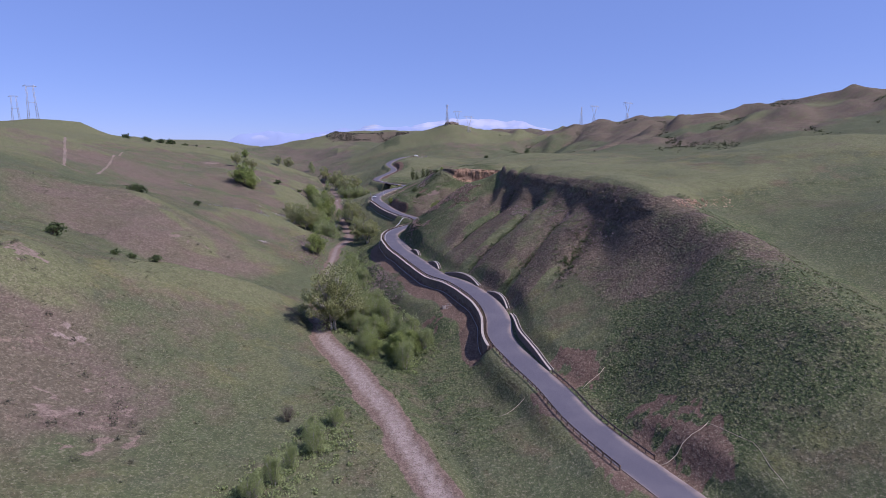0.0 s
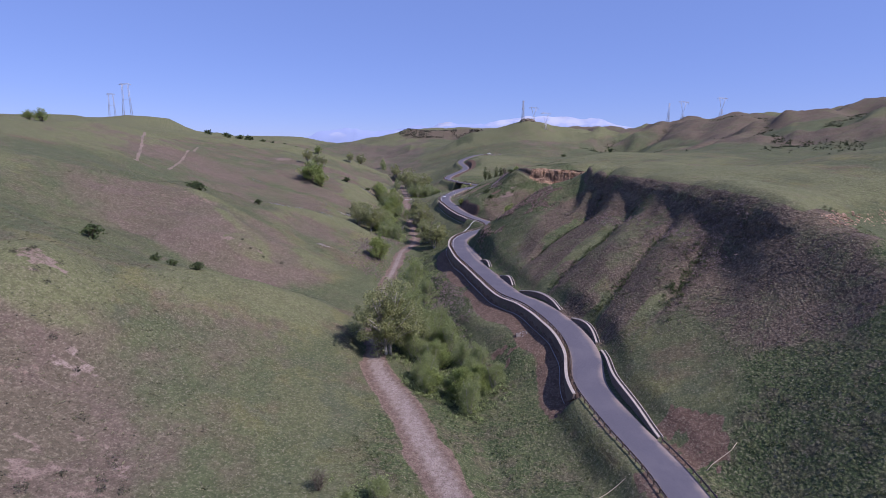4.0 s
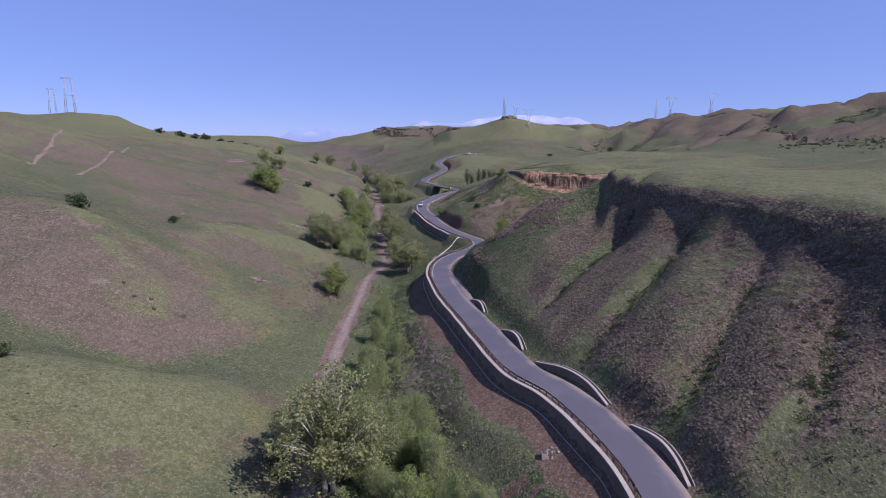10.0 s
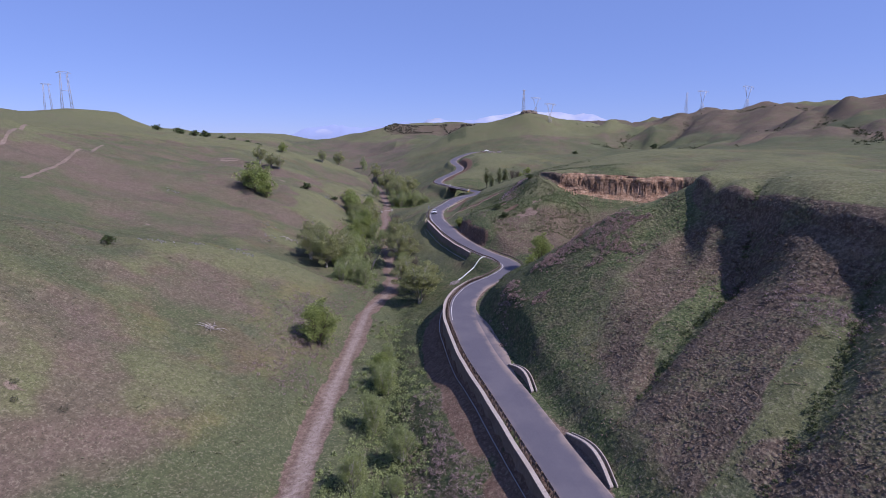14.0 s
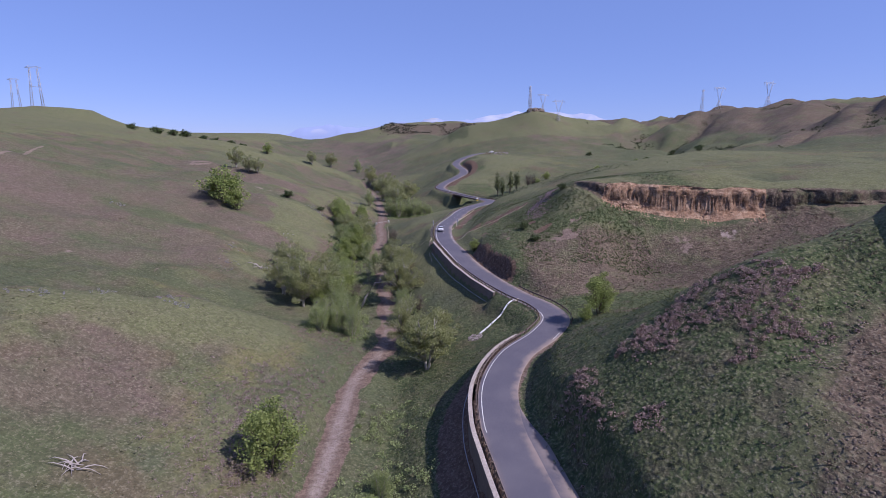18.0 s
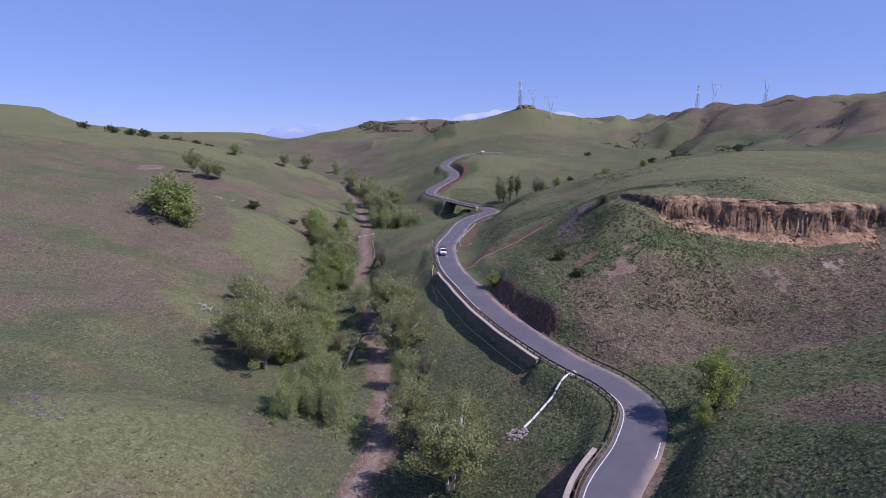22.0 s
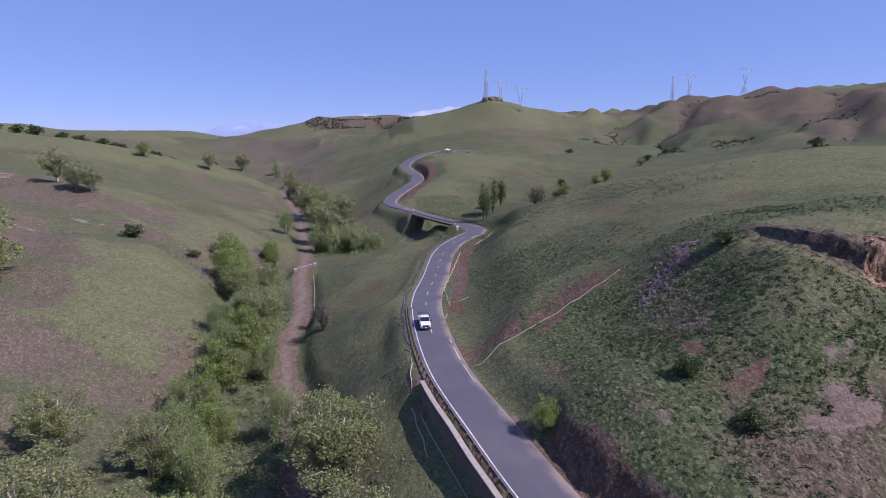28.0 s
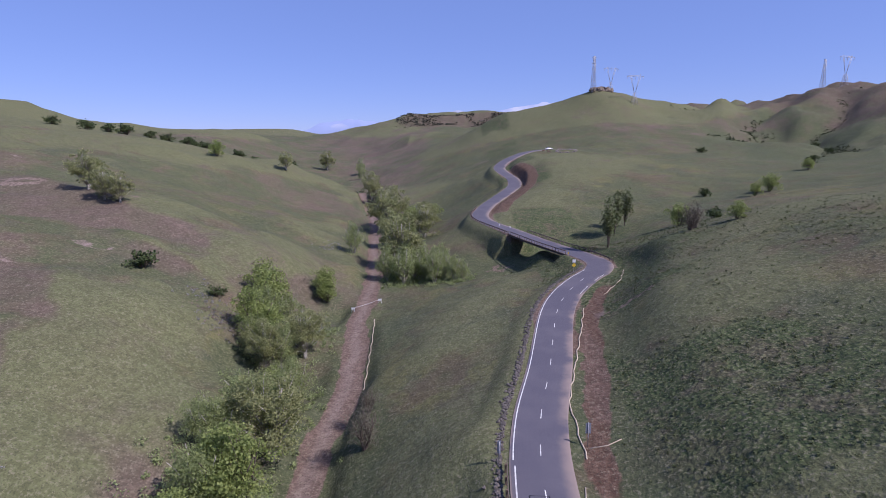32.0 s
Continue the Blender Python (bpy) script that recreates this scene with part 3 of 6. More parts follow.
    tone = np.maximum(tone, (1 - 0.45 * smooth(y, 220, 280)) * (1 - smooth(np.abs(d_track + 0.6 * fbm(x, y, 9, 2, 74)) / wide_, 0.9, 1.9)))
    # the road's bench: cut into the hill on one side, banked or walled on the other
    zr = ROAD_LINE[k, 2] - 0.14
    wall = wall_span(k)
    yy = ROAD_LINE[k, 1]
    cut = smooth(yy, 272, 277) * (1 - smooth(yy, 299, 304)) + smooth(yy, 510, 525) * (1 - smooth(yy, 600, 612)) * (yy > 460)
    gentle = 6.0 + 11.0 * smooth(yy, 322, 340) * (1 - smooth(yy, 425, 445))
    side = apron(k)
    right = (1 - cut) * (1 - smooth(d_road, HALF + 0.5 + side, HALF + gentle + 0.6 * side)) + cut * (1 - smooth(d_road + 0.5 * fbm(x, y, 3, 2, 91), HALF + 1.0, HALF + 3.4))
    tall_cut = np.where(yy > 460, 4.5, 0.0)
    face = cut * smooth(d_road, HALF + 0.3, HALF + 0.8) * (1 - smooth(d_road, HALF + 3.2 + tall_cut, HALF + 4.2 + tall_cut))
    soil = np.maximum(soil, face)
    tone = tone * (1 - face)
    left = np.where(wall > 0, 1 - smooth(-d_road, HALF + 0.9, HALF + 1.7), 1 - smooth(-d_road, HALF + 0.8, HALF + 6.0))
    w = np.where(d_road >= 0, right, left)
    w = np.where(bridge_span(k), 0, w)
    # made ground against the foot of the retaining walls
    drop = np.where(yy > 255, 4.2, 2.3 + 2.4 * (1 - smooth(yy, 84, 104)) + 3.2 * smooth(yy, 175, 195))
    bank = zr - drop - 0.40 * np.clip(-d_road - 5.0, 0, 40) + 0.4 * fbm(x, y, 9, 2, 79)
    by_wall = wall * smooth(-d_road, 2.0, 3.5) * (1 - smooth(-d_road, 12, 19))
    h = h + by_wall * np.maximum(bank - h, 0)
    h = h * (1 - w) + zr * w
    h = np.where(bridge_span(k) & (np.abs(d_road) < 7), np.minimum(h, zr - 3.0), h)
    verge = (1 - smooth(np.abs(d_road + 1.2 * fbm(x, y, 9, 2, 75)), HALF + 0.3, HALF + 2.0)) * smooth(fbm(x, y, 21, 2, 76), -0.5, 0.2)
    soil = np.maximum(soil, 0.8 * verge * (1 - bridge_span(k)))
    strip_ = smooth(yy, 340, 352) * (1 - smooth(yy, 416, 428)) * smooth(d_road + 0.8 * fbm(x, y, 8, 2, 66), HALF + 1.6, HALF + 2.4) * (1 - smooth(d_road + 1.2 * fbm(x, y, 10, 2, 67), HALF + 4.2, HALF + 5.6))
    soil = np.maximum(soil, 0.9 * strip_)
    tone = np.where(strip_ > 0.1, 0.0, tone)
    foot = wall * (1 - smooth(np.abs(-d_road - 7.0 + 2.5 * fbm(x, y, 14, 2, 77)), 2.0, 5.0)) * smooth(fbm(x, y, 16, 2, 78), -0.6, -0.05)
    foot = foot * (1 - 0.75 * smooth(yy, 245, 265))
    soil = np.maximum(soil, foot)
    tone = np.where(foot > 0.2, 0.12, tone)
    for a, b, c, e, pale in SCARS:
        spot = np.exp(-(((x - a) / c) ** 2 + ((y - b) / e) ** 2) ** 1.5)
        bare = smooth(spot * (0.62 + (1.8 if pale > 0.3 else 0.6) * fbm(x, y, 2.0, 3, 93)), 0.33, 0.62) * (0.55 if pale > 0.3 else 0.95)
        tone = np.where(spot > 0.1, pale, tone)
        soil = np.maximum(soil, bare)
    for n, line in enumerate(CLIFF_LINES):
        s, k = nearest(x, y, line)
        bright = np.where((k > 54) & (k < len(line) - 22), 1.0, 0.0) if n else np.where((k > 58) & (k < 98), 0.9, 0.0)
        tone = np.where(np.abs(s) < 9, bright, tone)
    return h, soil, cliff, d_road, d_track, tone
# ---- end of terrain functions ----

# ---- ground ----
def grow(first, ratio, reach):
    out, s = [], first
    while not out or out[-1] < reach:
        out.append((out[-1] if out else 0) + s)
        s *= ratio
    return np.array(out)


GX = np.r_[-75 - grow(1.0, 1.06, 3300)[::-1], np.arange(-75, 115, 1.0), 115 + np.r_[0, grow(1.0, 1.028, 3300)]]
GY = np.r_[10 - grow(1.0, 1.09, 700)[::-1], np.arange(10, 470, 1.0), 470 + np.r_[0, grow(1.0, 1.02, 4250)]]


def mesh_from(name, verts, faces, smooth_=True):
    me = bpy.data.meshes.new(name)
    verts, faces = np.asarray(verts, np.float32), np.asarray(faces, np.int32)
    me.vertices.add(len(verts))
    me.vertices.foreach_set("co", verts.ravel())
    me.loops.add(faces.size)
    me.loops.foreach_set("vertex_index", faces.ravel())
    me.polygons.add(len(faces))
    me.polygons.foreach_set("loop_start", np.arange(0, faces.size, faces.shape[1], dtype=np.int32))
    me.polygons.foreach_set("use_smooth", np.full(len(faces), smooth_))
    me.update(calc_edges=True)
    return me


def grid_faces(rows, cols):
    i = (np.arange(rows - 1)[:, None] * cols + np.arange(cols - 1)[None, :]).ravel()
    return np.stack([i, i + 1, i + cols + 1, i + cols], -1)


def put_attribute(me, name, values):
    a = me.attributes.new(name, "FLOAT", "POINT")
    a.data.foreach_set("value", np.asarray(values, np.float32))


def zones(x, y, d_track):
    """Where brown brush and where lush green growth stand."""
    brush = smooth(x - 10 * smooth(y, 165, 190), 20, 34) * (1 - smooth(x, 78, 92)) * smooth(y, 84, 104) * (1 - smooth(y, 236, 250))
    brush = np.maximum(brush, 0.85 * smooth(x, 16, 26) * (1 - smooth(x, 104, 120)) * smooth(y, 256, 268) * (1 - smooth(y, 286, 300)))
    nose = smooth(x + 0.2 * y, 62, 84) * (1 - smooth(x, 84, 100)) * smooth(y, 30, 70) * (1 - smooth(y, 96, 112))
    brush = np.maximum(brush, nose * 0.9)
    brush *= smooth(fbm(x, y, 30, 3, 81), -0.75, -0.15)
    shelf = np.zeros(np.shape(x))
    for at_, wide_ in GULLIES:
        shelf = np.maximum(shelf, np.exp(-np.abs((slant(x, y) - at_ - 2.5) / (wide_ + 2.2)) ** 3))
    shelf *= slope_zone(x, y) * smooth(fbm(x, y, 13, 2, 82), -0.55, 0.05) * smooth(60 - x, 0, 14)
    brush *= 1 - 0.9 * smooth(shelf, 0.2, 0.6)
    end_slope = smooth(y - 0.5 * (x - 20), 166, 186) * (1 - smooth(x, 52, 64)) * (1 - smooth(y, 222, 236))
    brush *= 1 - 0.85 * end_slope * smooth(fbm(x, y, 12, 3, 84), -0.6, 0.0)
    lush = smooth(x, 30, 46) * (1 - smooth(y, 96, 122)) * smooth(y, 10, 30) * (1 - smooth(x, 95, 130))
    lush = np.maximum(lush, smooth(x, 14, 30) * smooth(y, 228, 244) * (1 - smooth(y, 272, 290)) * (1 - smooth(x, 90, 140)))
    lush = np.maximum(lush, (1 - smooth(np.abs(x - 6), 14, 26)) * smooth(y, 20, 60) * (1 - smooth(y, 250, 300)) * 0.8)
    lush = np.maximum(lush, smooth(x, 4, 16) * (1 - smooth(x, 60, 110)) * smooth(y, 335, 352) * (1 - smooth(y, 520, 600)) * 0.5)
    for line in CLIFF_LINES:
        s, _ = nearest(x, y, line)
        edge = 2.6 if line is CLIFF_LINES[0] else 0.0
        top = smooth(np.where(np.abs(s) < 60, s, -1), edge - 0.5, edge + 1.5)
        brush *= 1 - top
        lush *= 1 - top
    lush *= 1 - 0.45 * smooth(fbm(x, y, 34, 3, 87), 0.0, 0.5)
    # brown put over the far mesa, standing in for shade on its face
    brush = np.maximum(brush, np.exp(-((x / 110) ** 4) - ((y - 1190) / 45) ** 2))
    hill = eroded(x, y) * smooth(fbm(x, y, 120, 3, 83), -0.55, 0.15) * 0.85
    brush = np.maximum(brush, hill)
    lush = np.maximum(lush, np.maximum(shelf, 0.6 * gullies(x, y)))
    lush = np.maximum(lush, end_slope * smooth(x, 12, 18))
    lush = np.maximum(lush, 0.8 * smooth(x, 14, 24) * (1 - smooth(x, 70, 90)) * smooth(y, 286, 298) * (1 - smooth(y, 330, 345)))
    lush = np.maximum(lush, 0.8 * smooth(x, 9, 14) * (1 - smooth(x, 30, 44)) * smooth(y, 160, 190))
    return brush, lush * smooth(fbm(x, y, 24, 2, 85), -0.6, 0.1) * (1 - brush)


gx, gy = (v.ravel() for v in np.meshgrid(GX, GY))
gh, gsoil, gcliff, g_road, g_track, gtone = height(gx, gy)
gridded = gh.reshape(len(GY), len(GX))
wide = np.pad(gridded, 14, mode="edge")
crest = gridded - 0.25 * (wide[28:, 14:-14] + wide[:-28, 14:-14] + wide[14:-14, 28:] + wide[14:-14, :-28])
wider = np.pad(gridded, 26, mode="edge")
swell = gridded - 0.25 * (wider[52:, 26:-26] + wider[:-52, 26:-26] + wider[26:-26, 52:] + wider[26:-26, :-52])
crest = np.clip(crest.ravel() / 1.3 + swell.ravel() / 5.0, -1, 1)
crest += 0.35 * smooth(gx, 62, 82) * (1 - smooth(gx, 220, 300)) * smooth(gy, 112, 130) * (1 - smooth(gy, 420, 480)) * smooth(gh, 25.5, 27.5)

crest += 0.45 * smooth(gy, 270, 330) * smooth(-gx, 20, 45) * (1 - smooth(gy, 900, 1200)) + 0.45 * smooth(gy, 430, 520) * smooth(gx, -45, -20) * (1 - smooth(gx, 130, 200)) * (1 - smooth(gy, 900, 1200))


def bluff_side(line, x, y):
    a = np.gradient(line[:, :2], axis=0)
    a /= np.linalg.norm(a, axis=1)[:, None]
    s, k = nearest(x, y, line)
    return s, k, a


# the ground is cut back behind each bluff; a finer sheet closes the cut
for line in CLIFF_LINES:
    s, k, a = bluff_side(line, gx, gy)
    inside = (np.abs(s) < 4.4) & (k > 9) & (k < len(line) - 10)
    back = -(s + 6.0)
    low = height(gx[inside] + (a[k, 1] * back)[inside], gy[inside] - (a[k, 0] * back)[inside])[0]
    gh[inside] = np.minimum(low, gh[inside]) - 1.2
gme = mesh_from("ground", np.stack([gx, gy, gh], -1), grid_faces(len(GY), len(GX)))
gbrush, glush = zones(gx, gy, g_track)
# slopes that face the open valley mouth carry dry weeds
lee = np.gradient(gridded, GY, axis=0)
for _ in range(4):
    pad = np.pad(lee, 3, mode="edge")
    lee = 0.2 * (lee + pad[6:, 3:-3] + pad[:-6, 3:-3] + pad[3:-3, 6:] + pad[3:-3, :-6])
gdry = 0.15 * smooth(-gx, 40, 80) + 0.70 * smooth(lee.ravel(), -0.06, 0.22) * smooth(-gx, 20, 50) + 0.55 * smooth(lee.ravel(), 0.05, 0.4) * smooth(gx, 60, 120) * smooth(gy, 420, 560)
for a, b, c, e, much in DRY:
    gdry += much * np.exp(-(((gx - a) / c) ** 2 + ((gy - b) / e) ** 2))
gdry = np.clip(gdry * (1 - 0.75 * smooth(crest, 0.2, 0.9)), 0, 1)
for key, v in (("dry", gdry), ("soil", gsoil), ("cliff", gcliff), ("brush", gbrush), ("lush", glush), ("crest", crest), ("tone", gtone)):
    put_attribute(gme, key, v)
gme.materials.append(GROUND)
ground = tagged(new("ground", gme), "rolling grassy hills with bare soil, a dirt track and eroded bluffs", "ground", kind="structure")

def on_grid(values, x, y):
    """Values of the ground's grid at other places."""
    i, j = np.clip(np.searchsorted(GX, x), 0, len(GX) - 1), np.clip(np.searchsorted(GY, y), 0, len(GY) - 1)
    return np.asarray(values).reshape(len(GY), len(GX))[j, i]


for line in CLIFF_LINES:
    ks, ss = np.arange(7, len(line) - 8, 0.45), np.r_[np.linspace(-8, -4.2, 9), np.linspace(-4, 2.7, 62), np.linspace(3, 7.5, 9)]
    kk, s2 = (v.ravel() for v in np.meshgrid(ks, ss, indexing="ij"))
    a = np.gradient(line[:, :2], axis=0)
    a /= np.linalg.norm(a, axis=1)[:, None]
    along = np.arange(len(line))
    bx, by = np.interp(kk, along, line[:, 0]), np.interp(kk, along, line[:, 1])
    nx, ny = np.interp(kk, along, a[:, 1]), -np.interp(kk, along, a[:, 0])
    px, py = bx + nx * s2, by + ny * s2
    ph, psoil, pcliff, _, _, ptone = height(px, py)
    face = (1 - smooth(np.abs(s2 + 0.3), 2.4, 4.6)) * np.minimum(smooth(kk, 9, 20), smooth(len(line) - kk, 9, 20))
    if line is CLIFF_LINES[0]:
        lump = face * (0.5 * fbm(kk, ph * 1.5, 4.0, 3, 120))
    else:
        steep = smooth(ph, 18.5, 22.5)
        strata = 0.55 * fbm(kk * 0.12, ph * 1.5, 1.5, 2, 130) + 0.30 * np.round(2 * fbm(kk * 0.35, ph * 1.3, 2.2, 2, 131))
        lump = face * (1.3 * fbm(kk, ph * 0.8, 7.0, 3, 120) + steep * (strata + 0.45 * fbm(kk, ph, 1.8, 2, 135)))
    edge = np.maximum(smooth(np.abs(s2), 6.5, 8.0), np.maximum(1 - smooth(kk, 7, 11), 1 - smooth(len(line) - kk, 7, 11)))
    pv = np.stack([px - nx * lump, py - ny * lump, ph + 0.10 - 0.5 * edge], -1)
    me = mesh_from("bluff", pv, grid_faces(len(ks), len(ss)))
    pb, pl = zones(px, py, np.zeros(len(px)))
    for key, v in (("soil", psoil), ("cliff", np.clip(pcliff * 1.3, 0, 1)), ("brush", pb), ("lush", pl), ("crest", on_grid(crest, px, py)), ("dry", on_grid(gdry, px, py)), ("tone", ptone)):
        put_attribute(me, key, v)
    me.materials.append(GROUND)
    tagged(new("bluff", me), "crumbling orange earth bluff at the edge of the grassy terrace" if line is CLIFF_LINES[1] else "dark brush-covered earth cliff under the grassy terrace", "bluff", kind="structure")

# ---- road ----
AHEAD = np.gradient(ROAD_LINE[:, :2], axis=0)
AHEAD /= np.linalg.norm(AHEAD, axis=1)[:, None]
LEFT = np.stack([-AHEAD[:, 1], AHEAD[:, 0]], -1)


def road_point(k, side, up=0.0):
    """A place beside the centre line: side metres to the right of it, up metres over it."""
    k = min(max(k, 0), len(ROAD_LINE) - 1.001)
    i, f = int(k), k - int(k)
    p = ROAD_LINE[i] * (1 - f) + ROAD_LINE[i + 1] * f
    n = LEFT[i] * (1 - f) + LEFT[i + 1] * f
    return Vector((p[0] - n[0] * side, p[1] - n[1] * side, p[2] + up))


def station(y):
    """The sample of the road's line that lies at y, on its way out."""
    return int(np.argmin(np.abs(ROAD_LINE[:, 1] - y)))


def strip(name, k0, k1, profile, step=1.0, close=False):
    """Sweeps a profile of (side, up) along the road. Returns a mesh."""
    ks = np.arange(k0, k1 + 0.001, step)
    verts = [road_point(k, s, u) for k in ks for s, u in profile]
    n = len(profile)
    faces = []
    for a in range(len(ks) - 1):
        for b in range(n if close else n - 1):
            faces.append((a * n + b, a * n + (b + 1) % n, (a + 1) * n + (b + 1) % n, (a + 1) * n + b))
    return mesh_from(name, [tuple(v) for v in verts], faces, False)


def part(name, me, mat, parent, label=""):
    ob = new(name, me)
    if mat is not None and not me.materials:
        me.materials.append(mat)
    if parent is not None:
        ob.parent = parent
    return tagged(ob, label)


road_me = strip("road", 0, len(ROAD_LINE) - 1, [(-HALF - 0.25, -0.35), (-HALF - 0.2, -0.03), (-HALF, 0.0), (-1.6, 0.03), (0, 0.05), (1.6, 0.03), (HALF, 0.0), (HALF + 0.2, -0.03), (HALF + 0.25, -0.35)])
n_ = len(ROAD_LINE)
put_attribute(road_me, "dust", np.tile([1, 0.9, 0.35, 0.0, 0.1, 0.15, 0.75, 1.0, 1.0], n_))
road_me.materials.append(ASPHALT)
road = tagged(new("road", road_me), "narrow grey asphalt road winding up the valley, dusty along its edges", "road", kind="structure")

# the widened strip on the hill's side, dusty where cars pull over
ks_ = np.arange(station(168), station(216))
verts_ = [tuple(road_point(k, HALF - 0.1 + f * (0.2 + float(apron(np.array([k]))[0])), up)) for k in ks_ for f, up in ((0, -0.004), (0.5, -0.015), (0.9, -0.03), (1.0, -0.3))]
apron_me = mesh_from("shoulder", verts_, grid_faces(len(ks_), 4), False)
put_attribute(apron_me, "dust", np.tile([0.3, 0.55, 1.0, 1.0], len(ks_)))
part("shoulder", apron_me, ASPHALT, road, "dusty widened shoulder of the road")

# ---- built things along the road ----
def box_mesh(name, size, at_=(0, 0, 0), bevel=0.0):
    bm = bmesh.new()
    bmesh.ops.create_cube(bm, size=1.0)
    for v in bm.verts:
        v.co = Vector([v.co[k] * size[k] + at_[k] for k in range(3)])
    if bevel:
        bmesh.ops.bevel(bm, geom=bm.edges[:], offset=bevel, segments=2, affect="EDGES")
    me = bpy.data.meshes.new(name)
    bm.to_mesh(me)
    bm.free()
    return me


def tube_data(points, radii, sides=6, phase=0.0):
    """Vertices and quads of a tapered tube along the points."""
    p = np.array(points, float)
    r = np.broadcast_to(np.array(radii, float), (len(p),))
    d = np.gradient(p, axis=0)
    d /= np.linalg.norm(d, axis=1)[:, None] + 1e-9
    ref = np.where(np.abs(d[:, 2:3]) > 0.8, np.array([[1.0, 0, 0]]), np.array([[0, 0, 1.0]]))
    u = np.cross(d, ref)
    u /= np.linalg.norm(u, axis=1)[:, None] + 1e-9
    v = np.cross(d, u)
    a = np.linspace(0, 2 * np.pi, sides, endpoint=False) + phase
    verts = (p[:, None] + r[:, None, None] * (np.cos(a)[None, :, None] * u[:, None] + np.sin(a)[None, :, None] * v[:, None])).reshape(-1, 3)
    faces = []
    for i in range(len(p) - 1):
        for j in range(sides):
            faces.append((i * sides + j, i * sides + (j + 1) % sides, (i + 1) * sides + (j + 1) % sides, (i + 1) * sides + j))
    n = len(verts)
    verts = np.vstack([verts, p[:1], p[-1:]])
    for j in range(sides):
        faces.append((n, (j + 1) % sides, j, n))
        b = (len(p) - 1) * sides
        faces.append((n + 1, b + j, b + (j + 1) % sides, n + 1))
    return verts, faces


def tube(name, points, radii, sides=6):
    v, f = tube_data(points, radii, sides)
    bm = bmesh.new()
    vs = [bm.verts.new(tuple(q)) for q in v]
    for q in f:
        q = list(dict.fromkeys(q))
        try:
            bm.faces.new([vs[i] for i in q]).smooth = True
        except ValueError:
            pass
    me = bpy.data.meshes.new(name)
    bm.to_mesh(me)
    bm.free()
    return me


def tubes(name, runs, sides=5):
    """Several tubes joined into one mesh."""
    bm = bmesh.new()
    for points, radii in runs:
        v, f = tube_data(points, radii, sides)
        vs = [bm.verts.new(tuple(q)) for q in v]
        for q in f:
            q = list(dict.fromkeys(q))
            if len(q) > 2:
                bm.faces.new([vs[i] for i in q]).smooth = True
    me = bpy.data.meshes.new(name)
    bm.to_mesh(me)
    bm.free()
    return me


def thing(name, at_, label, category, group="", turn=0.0):
    ob = new(name)
    ob.matrix_basis = pose(*at_, 0, 0, turn)
    return tagged(ob, label, category, group)


def own(me, parent):
    """Moves a mesh that was made in world places into the place of its thing."""
    me.transform(parent.matrix_basis.inverted())
    return me


def z_at(x, y):
    """The ground's height, read off the sheet."""
    i, j = int(np.clip(np.searchsorted(GX, x) - 1, 0, len(GX) - 2)), int(np.clip(np.searchsorted(GY, y) - 1, 0, len(GY) - 2))
    u, v = (x - GX[i]) / (GX[i + 1] - GX[i]), (y - GY[j]) / (GY[j + 1] - GY[j])
    return float((gridded[j, i] * (1 - u) + gridded[j, i + 1] * u) * (1 - v) + (gridded[j + 1, i] * (1 - u) + gridded[j + 1, i + 1] * u) * v)


# road paint: pieces of the road, a little proud of it
def paint(name, k0, k1, side, width, step=1.0):
    me = strip(name, k0, k1, [(side - width / 2, 0.012 + crown(side - width / 2)), (side + width / 2, 0.012 + crown(side + width / 2))], step)
    part(name, me, WHITE_PAINT, road)


def crown(side):
    return float(np.interp(abs(side), [0, 1.6, HALF], [0.05, 0.03, 0.0]))


paint("edge_line", station(205), station(262), -2.75, 0.14)
paint("edge_line", station(291), station(352), -2.75, 0.16)
paint("edge_line", station(353), station(431), -2.95, 0.14)
for k in range(station(338), station(428), 8):
    paint("centre_dash", k, k + 2.2, 0.05, 0.11, 1.1)
for y0, y1 in ((318, 324), (326, 331), (333, 335), (414, 420), (424, 429), (240, 243)):
    paint("edge_line", station(y0), station(y1), 2.75, 0.13)


